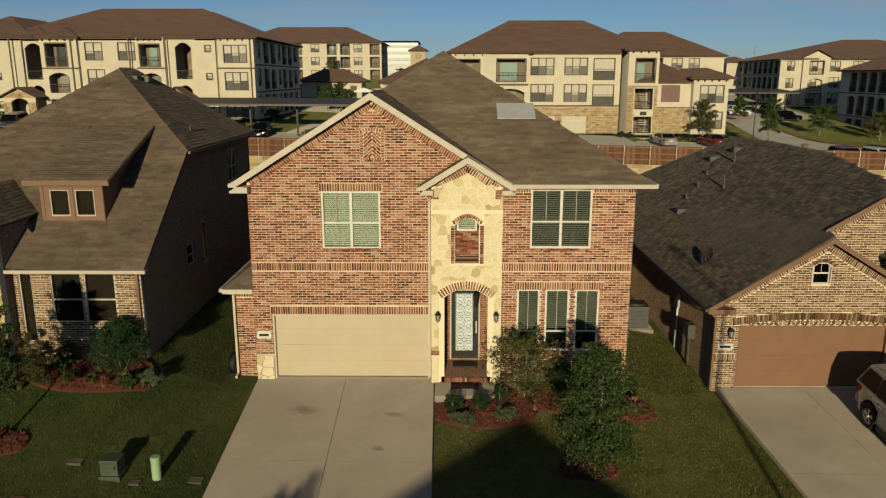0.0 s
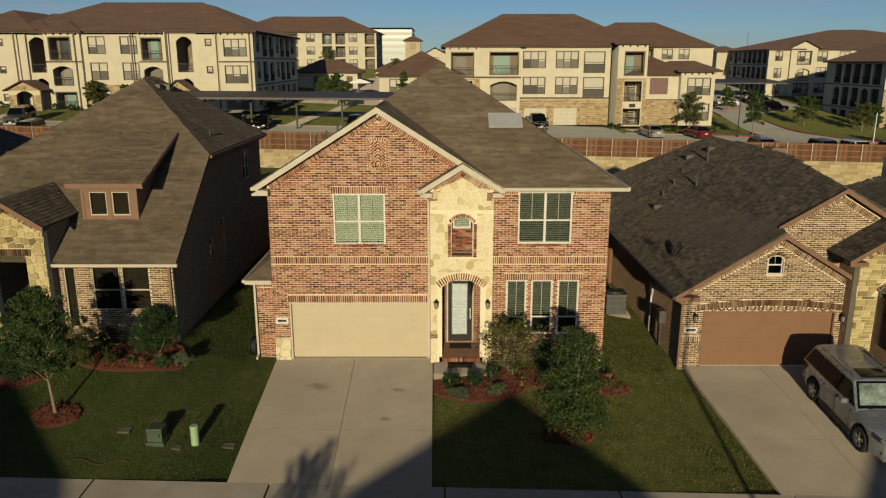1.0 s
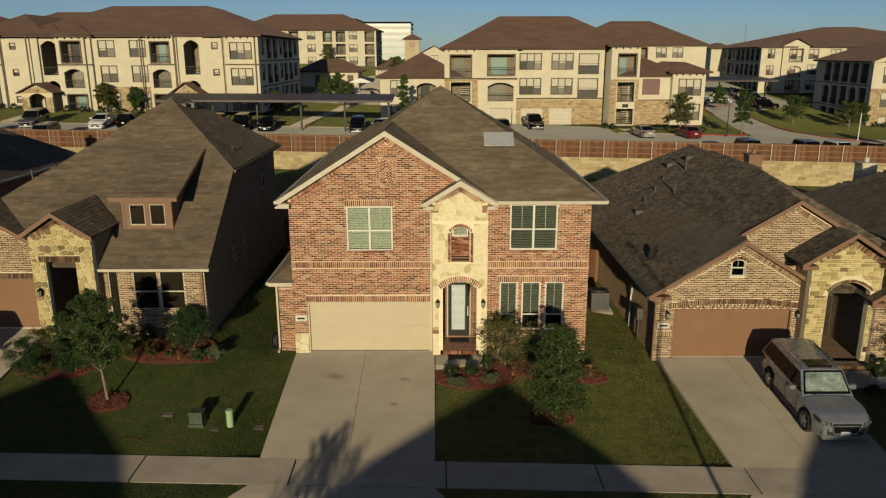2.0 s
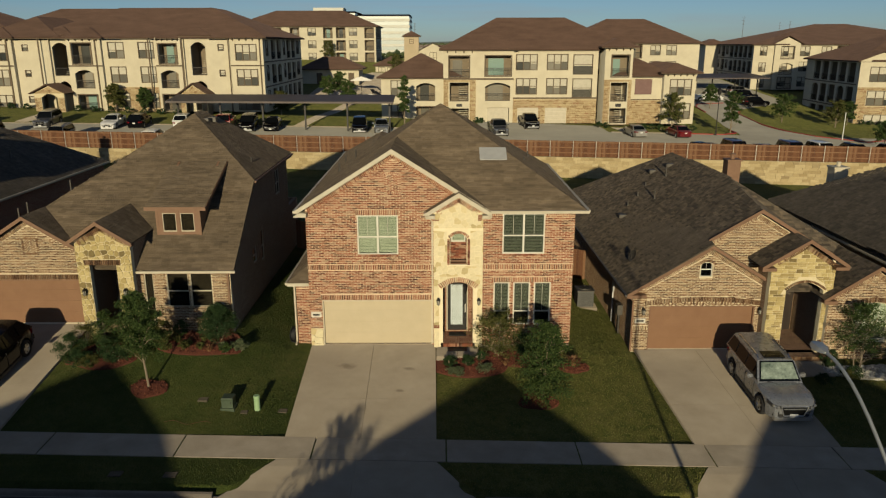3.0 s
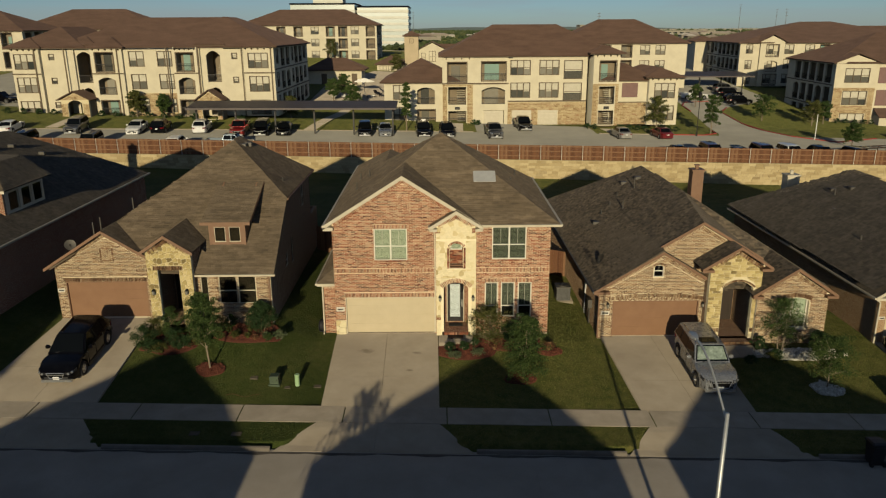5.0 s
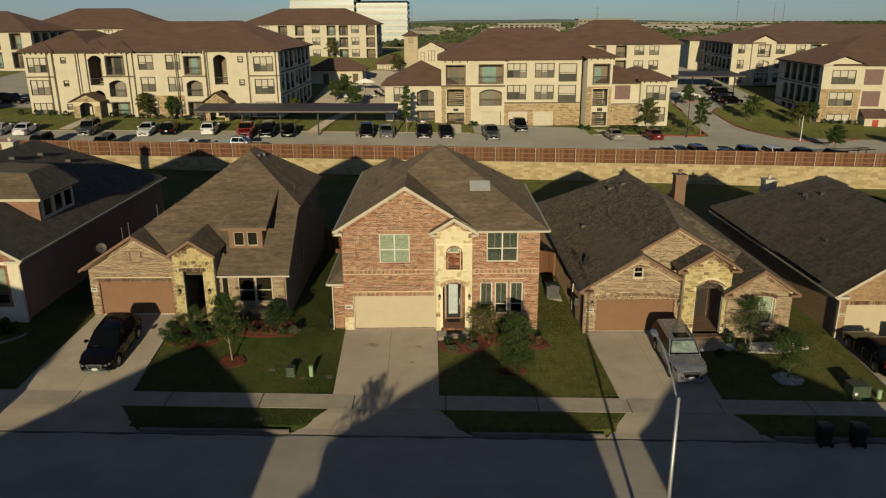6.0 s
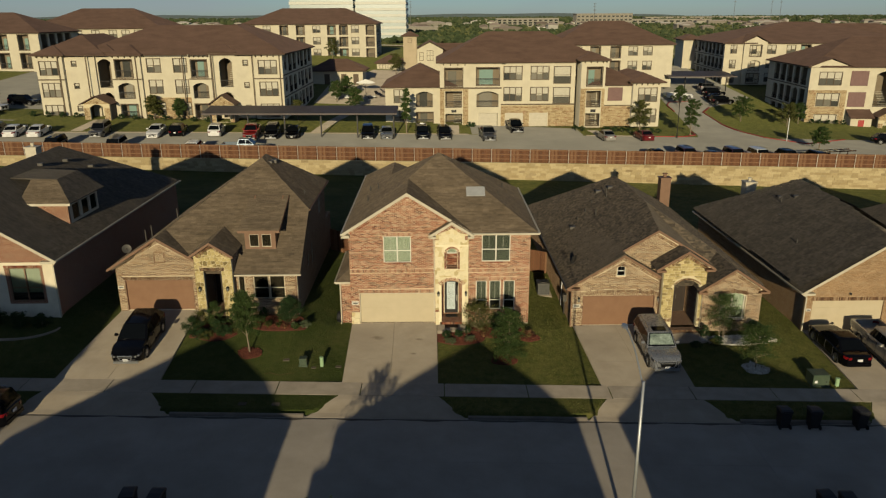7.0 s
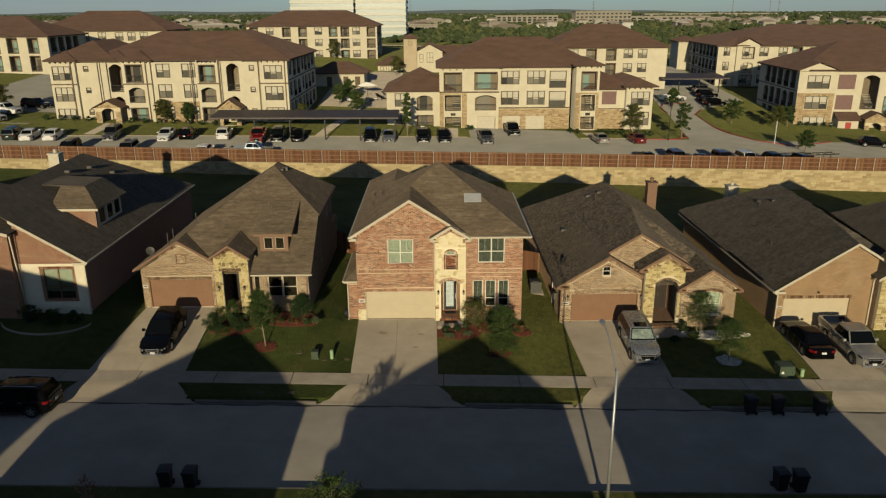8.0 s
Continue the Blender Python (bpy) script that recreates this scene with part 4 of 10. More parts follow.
def barge(parent, p0, p1, y, mat, deep=0.20, thick=0.05, soffit=0.3):
    """A barge board along a gable's slope, with the soffit behind it."""
    a, b = Vector((p0[0], y, p0[1])), Vector((p1[0], y, p1[1]))
    g = Geo().prism([a, b, b - Vector((0, 0, deep)), a - Vector((0, 0, deep))], (0, thick, 0))
    ob = part("barge_board", g, mat, parent)
    part("soffit", Geo().prism([a - Vector((0, -thick, deep - 0.02)), b - Vector((0, -thick, deep - 0.02)), b - Vector((0, -thick, deep - 0.05)), a - Vector((0, -thick, deep - 0.05))], (0, soffit, 0)), mat, ob)
    return ob


barge(house, (gl - 0.03, EZ - 0.01), (cx, gable_top - 0.0), y0 - 0.03, M_cream)
barge(house, (cx, gable_top), (gr, EZ - 0.01), y0 - 0.03, M_cream)
part("eave_return", Geo().box(gl - 0.03, -0.45, y0 - 0.03, FRONT - 0.01, EZ - 0.27, EZ - 0.10), M_cream, house)
part("eave_soffit", Geo().box(7.3, x1, y0, FRONT, EZ - 0.13, EZ - 0.09).box(11.05, x1, FRONT, y1, EZ - 0.13, EZ - 0.09).box(x0, -0.55, y0, 17.5, EZ - 0.13, EZ - 0.09).box(4.28, x1, 12, y1, EZ - 0.13, EZ - 0.09), M_cream, house)
part("frieze", Geo().box(7.1, 11.06, FRONT - 0.03, FRONT, 6.06, 6.14), M_cream, house)
gutter(house, [(7.35, y0 - 0.06, EZ - 0.05), (x1 + 0.06, y0 - 0.06, EZ - 0.05)], M_cream, 0.06)
gutter(house, [(x1 + 0.06, y0, EZ - 0.05), (x1 + 0.06, y1, EZ - 0.05)], M_cream, 0.06)
gutter(house, [(x0 - 0.04, y0, EZ - 0.05), (x0 - 0.04, 17.5, EZ - 0.05)], M_cream, 0.06)


def on_roof(x, y):
    return EZ + S * (y - y0)


# grey patch board on the front slope, and roof fittings
pz = lambda y: EZ + S * (y - y0) + 0.03
part("roof_patch", Geo().prism([(7.05, 2.3, pz(2.3)), (8.28, 2.3, pz(2.3)), (8.28, 3.02, pz(3.02)), (7.05, 3.02, pz(3.02))], (0, 0, 0.03)), surface("pale_roof_patch", (0.30, 0.30, 0.29), (0.40, 0.40, 0.39), 2, 0.7, 30, 0.1), house, "pale grey repair board")
for vx, vy, vh in ((9.9, 8.0, 0.35), (0.3, 5.0, 0.45), (0.9, 7.0, 0.45), (0.2, 8.4, 0.4), (9.3, 4.4, 0.18)):
    vz = min(EZ + S * (vy - y0), EZ + S * (x1 - vx), EZ + S * (vx - x0))
    vent_pipe(house, vx, vy, vz, vh)
# stone entrance tower
TF = -0.4
tower = part("entrance_tower", Geo().wall([(4.95, 0.0), (7.08, 0.0), (7.08, 6.1), (6.02, 6.82), (4.95, 6.1)], [arch(5.35, 6.68, 0.006, 3.06, 0.28), arch(5.67, 6.39, 3.84, 5.24, 0.22)], (0, TF, 0), U, N, 0.25), M_stone_mortar, house, "pale limestone entrance tower")
part("tower_side", Geo().box(4.95, 5.15, TF + 0.25, FRONT - 0.002, 0, 6.1).box(6.88, 7.08, TF + 0.25, FRONT - 0.002, 0, 6.1), M_stone_mortar, tower)
stones([rect(4.95, 5.18, 0.0, 2.75), rect(6.85, 7.08, 0.0, 2.75), [(4.95, 2.75), (5.18, 2.75), (5.45, 3.12), (5.7, 3.25), (5.7, 3.30), (4.95, 3.30)], [(7.08, 2.75), (7.08, 3.30), (6.33, 3.30), (6.33, 3.25), (6.58, 3.12), (6.85, 2.75)],
        rect(4.95, 7.08, 3.31, 3.78), rect(4.95, 5.53, 3.78, 5.36), rect(6.53, 7.08, 3.78, 5.36), [(4.95, 5.48), (7.08, 5.48), (7.08, 6.08), (6.02, 6.56), (4.95, 6.08)]], 0.27, M_stone_pale, tower, TF, 21)
arch_bricks(sold, tower, 5.26, 6.77, 3.06, 0.30, TF, 0.03)
small = mesh_of("brick", Geo().box(-0.03, 0.03, -0.03, 0, 0, 0.11), M_brick_p)
for i in range(13):
    s = -1 + 2 * (i + 0.5) / 13
    piece("brick", small, tower, pose(6.03 + s * 0.41, TF - 0.025, 5.25 - 0.22 * s * s, 0, math.degrees(math.atan(0.5 * s)), 0))
for i in range(16):
    for xx in (5.60, 6.46):
        piece("brick", small, tower, pose(xx + (0.05 if xx < 6 else 0.06), TF - 0.02, 3.88 + i * 0.073, 0, -90, 0))
g = Geo()
rake_bricks(g, (5.06, 6.20), (6.0, 6.80), TF, size=0.2)
rake_bricks(g, (6.04, 6.80), (6.97, 6.20), TF, size=0.2)
part("rake_bricks", g, M_brick, tower)
for xx in (4.95, 6.85):
    part("brick_corbel", Geo().box(xx, xx + 0.23, TF - 0.03, TF + 0.1, 5.80, 6.07), M_red_far, tower)
    part("brick_band", Geo().box(xx - 0.01, xx + 0.24, TF - 0.035, TF + 0.1, 0.92, 1.06), M_red_far, tower)
TS, tz, tapex = 0.63, 6.2, 7.07
tl, tr = 6.02 - (tapex - tz) / TS, 6.02 + (tapex - tz) / TS
ty = TF - 0.32
tb = y0 + (tapex - EZ) / S
roof_plane([(tl, ty, tz), (6.02, ty, tapex), (6.02, 1.4, tapex), (tl, 0.0, tz)], SB, house, tabs=M_sh_brown, seed=41)
roof_plane([(tr, ty, tz), (6.02, ty, tapex), (6.02, 1.4, tapex), (tr, 0.0, tz)], SB, house, tabs=M_sh_brown, seed=42)
barge(house, (tl - 0.03, tz), (6.02, tapex), ty - 0.03, M_cream, 0.19, soffit=0.25)
barge(house, (6.02, tapex), (tr + 0.03, tz), ty - 0.03, M_cream, 0.19, soffit=0.25)
for xx in (tl, tr - 0.38):
    part("eave_return", Geo().box(xx, xx + 0.38, ty - 0.03, TF - 0.02, tz - 0.24, tz - 0.10), M_cream, house)
gutter(house, [(tl - 0.05, ty, tz - 0.06), (tl - 0.05, 0, tz - 0.06)], M_cream, 0.05)
gutter(house, [(tl, FRONT - 0.12, tz - 0.1), (4.89, FRONT - 0.06, 5.7), (4.89, FRONT - 0.06, 0.1)], M_cream, 0.035)
# porch behind the arch
porch = part("porch", Geo().box(5.15, 5.25, -0.15, 1.1, 0.0, 3.3).box(6.78, 6.88, -0.15, 1.1, 0, 3.3).box(5.15, 6.88, -0.14, 1.1, 3.2, 3.3), M_red_far, house)
part("porch_back", Geo().wall(rect(5.25, 6.78, 0.0, 3.2), [rect(5.55, 6.47, 0.26, 2.62)], (0, 1.0, 0), U, N, 0.12), M_red_far, porch)
fl = part("porch_floor", Geo().box(5.25, 6.78, TF + 0.0, 1.0, -0.2, 0.20), brick_texture("porch_floor_brick", (0.12, 0.050, 0.030), (0.20, 0.090, 0.055), (0.34, 0.25, 0.17)), porch)
for i in range(17):
    piece("brick", small, fl, pose(5.40 + i * 0.077, TF - 0.05, 0.075, 0, 0, 0) @ Matrix.Diagonal((1.1, 2.2, 1.15, 1)))
leaf = part("front_door", Geo().wall(rect(5.57, 6.45, 0.27, 2.60), [rect(5.71, 6.27, 0.52, 2.48)], (0, 1.0, 0), U, N, 0.05), M_black, house, "black front door with scrolled iron over pale glass")
part("door_frame", Geo().box(5.52, 5.57, 0.94, 1.0, 0.26, 2.65).box(6.45, 6.50, 0.94, 1.0, 0.26, 2.65).box(5.57, 6.45, 0.94, 1.0, 2.60, 2.65), M_cream, leaf)
part("door_glass", Geo().box(5.71, 6.27, 1.02, 1.03, 0.52, 2.48), surface("frosted_glass", (0.52, 0.60, 0.60), (0.66, 0.72, 0.72), 3, 0.25, 30, 0.1), leaf)
g = Geo()
for k in range(5):
    zc = 0.71 + k * 0.395
    for sx in (-1, 1):
        for sz in (-1, 1):
            turns = [(0.125 * (1 - 0.75 * i / 14), math.pi * (1.0 - 2.3 * i / 14)) for i in range(15)]
            g.path([(5.99 + sx * (0.13 + q * math.cos(a)), 1.008, zc + sz * (0.10 + 0.75 * q * math.sin(a))) for q, a in turns], 0.0085, 4)
    g.path([(5.99 + 0.05 * math.cos(i * 1.5708), 1.008, zc + 0.075 * math.sin(i * 1.5708)) for i in range(5)], 0.008, 4)
for xx in (5.73, 6.25):
    g.tube((xx, 1.01, 0.52), (xx, 1.01, 2.48), 0.008, 0.008, 4)
part("scrollwork", g, M_black, leaf)
part("door_handle", Geo().box(6.36, 6.40, 0.95, 0.98, 1.15, 1.55).tube((6.38, 0.95, 1.25), (6.38, 0.91, 1.35), 0.012).tube((6.38, 0.95, 1.48), (6.38, 0.91, 1.35), 0.012), M_white, leaf)
part("doormat", Geo().box(5.62, 6.42, 0.40, 0.85, 0.202, 0.215), M_black, porch)
part("niche", Geo().box(5.60, 5.67, -0.15, 0.2, 3.7, 5.3).box(6.39, 6.46, -0.15, 0.2, 3.7, 5.3).box(5.6, 6.46, 0.12, 0.2, 3.7, 4.72).box(5.6, 6.46, -0.14, 0.2, 3.66, 3.838).box(5.6, 6.46, -0.14, 0.2, 5.26, 5.36), M_red_far, tower)
g = Geo()
for k in range(10):
    for j in range(3):
        g.box(5.68 + j * 0.24 - (k % 2) * 0.1 + 0.0, min(6.385, 5.68 + j * 0.24 - (k % 2) * 0.1 + 0.23), 0.105, 0.125, 4.02 + k * 0.072, 4.02 + k * 0.072 + 0.062)
part("niche_bricks", g, M_brick, tower)
part("niche_rail", Geo().box(5.67, 6.39, -0.36, -0.30, 3.98, 4.04).box(5.67, 6.39, -0.37, 0.1, 3.85, 3.90), M_brown_trim, tower)
window(house, 5.72, 6.34, 4.74, 5.22, 0.13, 1, blind=M_blind, bars=False, split=0.02)
lantern(house, 5.15, TF - 0.03, 2.22)
lantern(house, 6.92, TF - 0.03, 2.22)
part("hanging_lantern", Geo().tube((6.35, 0.2, 3.2), (6.35, 0.2, 2.75), 0.01).tube((6.35, 0.2, 2.75), (6.35, 0.2, 2.66), 0.03, 0.12, 6).tube((6.35, 0.2, 2.34), (6.35, 0.2, 2.28), 0.07, 0.02, 6).tube((6.35, 0.2, 2.34), (6.35, 0.2, 2.66), 0.06, 0.10, 6), M_black, house)
# ---- the tan brick house beside it, with the shed dormer ----
sold_tan = upright_brick(M_tan_p)
left = thing("house", "tan brick house with stone porch, shed dormer and brown garage door", "house")
LO = (0, 0.75, 0)
lwall = [(-15.95, 0.4), (-10.25, 0.4), (-10.25, 4.0), (-13.0, 5.68), (-15.95, 3.82)]
ldoor = rect(-15.47, -11.0, 0.744, 2.87)
lf = part("garage_wall", Geo().wall(lwall, [ldoor], LO, U, N, 0.2), M_mortar, left)
tagged(part("bricks", brickwork([(-15.95, 0.4), (-10.25, 0.4), (-10.25, 3.7), (-13.0, 5.36), (-15.75, 3.7), (-15.95, 3.7)], [ldoor, rect(-15.55, -10.95, 2.87, 3.13), rect(-13.36, -12.64, 4.02, 4.82)], LO, U, N, 51), M_tan, lf, fix=False), kind="stuff")
soldiers(sold_tan, lf, -15.55, -10.95, 2.88, LO, U, N)
g = Geo()
rake_bricks(g, (-15.95, 3.83), (-13.07, 5.62), 0.75)
rake_bricks(g, (-12.93, 5.62), (-10.3, 3.99), 0.75)
for i in range(10):
    for xa, xb in ((-13.36, -13.27), (-12.73, -12.64)):
        g.box(xa, xb, 0.735, 0.755, 4.03 + i * 0.077, 4.09 + i * 0.077)
for i in range(9):
    for za in (4.03, 4.73):
        g.box(-13.26 + i * 0.058, -13.21 + i * 0.058, 0.735, 0.755, za, za + 0.085)
herringbone(lf, M_tan_p, -13.0, 4.11, 4.73, 0.25, 0.745)
tagged(part("rake_bricks", g, M_tan, lf), kind="stuff")
door = part("garage_door", Geo().box(-15.47, -11.0, 0.90, 0.95, 0.74, 2.87), M_garage_brown, left, "plain brown garage door")
for k in range(4):
    part("door_panel", Geo().box(-15.46, -11.01, 0.885, 0.905, 0.75 + k * 0.53, 0.75 + k * 0.53 + 0.528), M_garage_brown, door)
part("door_frame", Geo().box(-15.47, -15.41, 0.76, 0.885, 0.74, 2.865).box(-11.06, -11.0, 0.76, 0.885, 0.74, 2.865).box(-15.41, -11.06, 0.76, 0.885, 2.80, 2.865), M_brown_trim, door)
pq = part("house_plaque", Geo().box(-15.93, -15.55, 0.71, 0.75, 2.28, 2.48), M_white, left)
part("bar", Geo().box(-15.87, -15.61, 0.705, 0.712, 2.34, 2.42), M_black, pq)
# stone porch
PF = -0.8
pw = part("porch_wall", Geo().wall([(-10.25, 0.6), (-7.9, 0.6), (-7.9, 4.95), (-9.1, 5.78), (-10.25, 4.95)], [rect(-9.72, -8.58, 0.82, 4.0)], (0, PF, 0), U, N, 0.25), M_gold_mortar, left, "golden stone porch wall with a tall opening")
stones([rect(-10.25, -9.74, 0.6, 4.0), rect(-8.56, -7.9, 0.6, 4.0), rect(-10.25, -7.9, 4.27, 4.93), [(-10.25, 4.94), (-7.9, 4.94), (-9.08, 5.55)], rect(-10.25, -9.95, 4.0, 4.26), rect(-8.35, -7.9, 4.0, 4.26)], 0.25, M_stone_gold, pw, PF, 71, 0.035, 0.03)
soldiers(sold_tan, pw, -9.93, -8.37, 4.01, (0, PF, 0), U, N, 0.03)
g = Geo()
rake_bricks(g, (-10.15, 5.05), (-9.14, 5.72), PF, 0.04)
rake_bricks(g, (-9.04, 5.72), (-8.0, 5.05), PF, 0.04)
part("rake_bricks", g, M_tan, pw)
part("porch_cheek", Geo().box(-8.12, -7.9, PF + 0.25, 2.0, 0.6, 4.95), M_tan_far, left)
part("porch_cheek", Geo().box(-10.25, -10.03, PF + 0.25, 2.6, 0.6, 4.95), M_tan_far, left)
part("porch_recess", Geo().box(-10.0, -8.15, 2.0, 2.1, 0.6, 4.4).box(-10.0, -8.15, PF + 0.25, 2.0, 4.2, 4.3).box(-10.0, -8.15, PF, 2.0, 0.5, 0.82), M_tan_far, left)
M_dark_wood = surface("dark_stained_wood", (0.020, 0.013, 0.009), (0.038, 0.025, 0.017), 4, 0.5, 30, 0.1, stretch=(1, 1, 0.2))
dl = part("front_door", Geo().box(-9.85, -8.25, 1.93, 1.99, 0.83, 3.9), M_dark_wood, left, "dark brown front door")
part("door_handle", Geo().box(-8.82, -8.78, 1.88, 1.93, 1.8, 2.1), M_dull_metal, dl)
lantern(left, -10.0, PF - 0.04, 2.85)
lantern(left, -8.25, PF - 0.04, 2.85)
# wall with the screened windows
RF = -0.2
LW = [(-7.72, -7.33, 1.2, 3.48), (-6.75, -5.80, 1.88, 3.5), (-5.72, -4.77, 1.88, 3.5)]
rw = part("front_wall", Geo().wall(rect(-7.9, -3.95, 0.5, 3.64), [rect(*w) for w in LW], (0, RF, 0), U, N, 0.2), M_mortar, left)
tagged(part("bricks", brickwork(rect(-7.9, -3.95, 0.5, 3.42), [rect(*w) for w in LW], (0, RF, 0), U, N, 52), M_tan, rw, fix=False), kind="stuff")
for a0, a1 in ((-7.3, -6.65), (-4.75, -3.96)):
    soldiers(sold_tan, rw, a0, a1, 3.40, (0, RF, 0), U, N)
for w in LW:
    window(left, *w, RF + 0.04, 1, M_cream, bpy.data.materials.get("tan_screen") or surface("tan_screen", (0.15, 0.12, 0.082), (0.20, 0.16, 0.11), 3, 0.7, 40, 0.0), 0.45 if w[2] > 1.5 else 0.02, False, M_pane_dark, 0.035, drop=1.0)
part("side_wall", Geo().wall([(RF + 0.2, 0.2), (15.5, 0.2), (15.5, 3.6), (12.9, 3.6), (12.9, 6.68), (3.75, 6.68), (-0.1, 3.85)], [rect(9.6, 10.7, 4.9, 6.3), rect(5.6, 6.2, 2.3, 3.9), rect(3.9, 4.6, 2.6, 3.4)], (-3.95, 0, 0), (0, 1, 0), (1, 0, 0), 0.2), M_tan_far, left)
for a0, a1, b0, b1 in ((9.6, 10.7, 4.9, 6.3), (5.6, 6.2, 2.3, 3.9), (3.9, 4.6, 2.6, 3.4)):
    w = window(left, a0, a1, b0, b1, 0, 2 if a1 - a0 > 1 else 1, M_cream, None, 0.45, False, M_pane_dark)
    w.matrix_basis = pose(-3.98, 0, 0, 0, 0, 90)
part("side_wall", Geo().box(-15.95, -15.75, 0.95, 15.5, 0.2, 3.7), M_tan_far, left)
part("rear_wall", Geo().box(-15.75, -4.15, 15.3, 15.5, 0.2, 3.6), M_tan_far, left)
part("downpipe", Geo().box(-4.08, -4.0, RF - 0.1, RF - 0.03, 0.5, 3.55), M_brown_trim, left)
part("foundation", Geo().box(-15.95, -3.95, 0.76, 15.5, -0.2, 0.72).box(-7.9, -3.96, RF + 0.01, 0.76, -0.2, 0.65), M_concrete, left)
# roof
SL = 0.72
LP, LP2 = (-7.45, 7.7, 3.68 + SL * 8.27), (-7.45, 9.2, 3.68 + SL * 8.27)
fz = lambda y: 3.68 + SL * (y + 0.57)
MB = M_sh_brown
roof_plane([(-9.66, -0.47, fz(-0.47)), (-3.67, -0.57, 3.68), (-3.62, 3.8, fz(3.8)), LP, (-13.0, 2.44, fz(2.44))], MB, left, tabs=MB, seed=61)
roof_plane([(-13.0, 2.44, fz(2.44)), LP, (-14.35, 0.98, fz(0.98))], MB, left, tabs=MB, seed=68)
roof_plane([(-3.62, 3.8, fz(3.8)), (-3.62, 12.95, fz(3.8)), LP2, LP], MB, left, tabs=MB, seed=62)
roof_plane([(-16.1, 0.45, 3.72), (-16.1, 16, 3.72), (-12.0, 13.3, 6.5), LP2, LP, (-14.8, 0.5, 4.5)], MB, left)
roof_plane([(-3.62, 12.95, fz(3.8)), (-11.2, 12.95, fz(3.8)), LP2], MB, left)
roof_plane([(-13.0, 0.38, 5.85), (-10.6, 0.38, 4.34), (-13.0, 2.44, 5.86)], MB, left, tabs=MB, seed=63)
roof_plane([(-13.0, 0.38, 5.85), (-16.34, 0.38, 3.75), (-16.34, 3.0, 3.75), (-13.0, 3.2, 5.85)], MB, left)
roof_plane([(-9.1, -1.15, 5.97), (-10.5, -1.15, 5.05), (-10.5, 1.33, 5.05), (-9.1, 2.62, 5.97)], MB, left, tabs=MB, seed=64)
roof_plane([(-9.1, -1.15, 5.97), (-7.7, -1.15, 5.05), (-7.7, 1.33, 5.05), (-9.1, 2.62, 5.97)], MB, left, tabs=MB, seed=65)
for a, b, y in (((-16.36, 3.74), (-13.0, 5.86), 0.35), ((-13.0, 5.86), (-9.9, 3.9), 0.35), ((-10.52, 5.05), (-9.1, 5.98), -1.18), ((-9.1, 5.98), (-7.68, 5.05), -1.18)):
    barge(left, a, b, y, M_brown_trim, 0.17, 0.04, 0.33)
gutter(left, [(-7.85, -0.62, 3.62), (-3.6, -0.62, 3.62)], M_cream, 0.05)
gutter(left, [(-3.58, 3.8, 6.74), (-3.58, 12.95, 6.74)], M_brown_trim, 0.05)
part("eave_soffit", Geo().box(-7.9, -3.67, -0.55, RF, 3.52, 3.56), M_brown_trim, left)
part("eave_soffit", Geo().box(-3.95, -3.62, 3.8, 12.95, 6.60, 6.64), M_brown_trim, left)
# shed dormer
M_blind_tan = bpy.data.materials["tan_screen"]
dz0, dz1 = 4.62, 6.12
dorm = part("dormer", Geo().wall(rect(-7.42, -5.42, dz0 - 0.3, dz1), [rect(-7.12, -6.52, 5.0, 5.84), rect(-6.32, -5.72, 5.0, 5.84)], (0, 1.05, 0), U, N, 0.12), M_brown_trim, left, "brown boarded dormer with two small windows")
for xx in (-5.42, -7.32):
    part("dormer_cheek", Geo().prism([(xx, 1.17, 4.6), (xx, 1.17, dz1), (xx, 4.6, 7.6), (xx, 4.6, 7.2)], (-0.1, 0, 0)), M_brown_trim, dorm)
for xx in (-7.40, -6.46, -5.52):
    part("corner_board", Geo().box(xx, xx + 0.09, 1.03, 1.06, dz0 - 0.1, dz1), M_brown_trim, dorm)
part("apron_board", Geo().box(-7.45, -5.39, 1.02, 1.06, dz0 - 0.05, dz0 + 0.12), M_brown_trim, dorm)
for a0 in (-7.12, -6.32):
    window(left, a0, a0 + 0.6, 5.0, 5.84, 1.06, 1, M_cream, M_blind_tan, 0.02, False, M_pane_dark, 0.028)
roof_plane([(-7.75, 0.75, 6.18), (-5.1, 0.75, 6.18), (-5.1, 4.75, 7.62), (-7.75, 4.75, 7.62)], MB, left, tabs=MB, seed=66)
part("dormer_fascia", Geo().box(-7.77, -5.08, 0.72, 0.76, 6.02, 6.18).prism([(-5.1, 0.75, 6.0), (-5.1, 0.75, 6.15), (-5.1, 4.7, 7.58), (-5.1, 4.7, 7.43)], (0.03, 0, 0)), M_brown_trim, dorm)
for vx, vy, vh in ((-14.6, 3.0, 0.9), (-14.2, 3.1, 0.9), (-13.1, 5.2, 0.8)):
    vent_pipe(left, vx, vy, 3.72 + 0.69 * (vx + 16.1), vh)
vent_pipe(left, -4.3, 6.2, 7.2, 0.35)
for vx, vy in ((-7.0, 8.0), (-6.8, 8.6)):
    part("roof_vent", Geo().box(vx - 0.2, vx + 0.2, vy - 0.2, vy + 0.2, 9.1, 9.35), M_dull_metal, left)


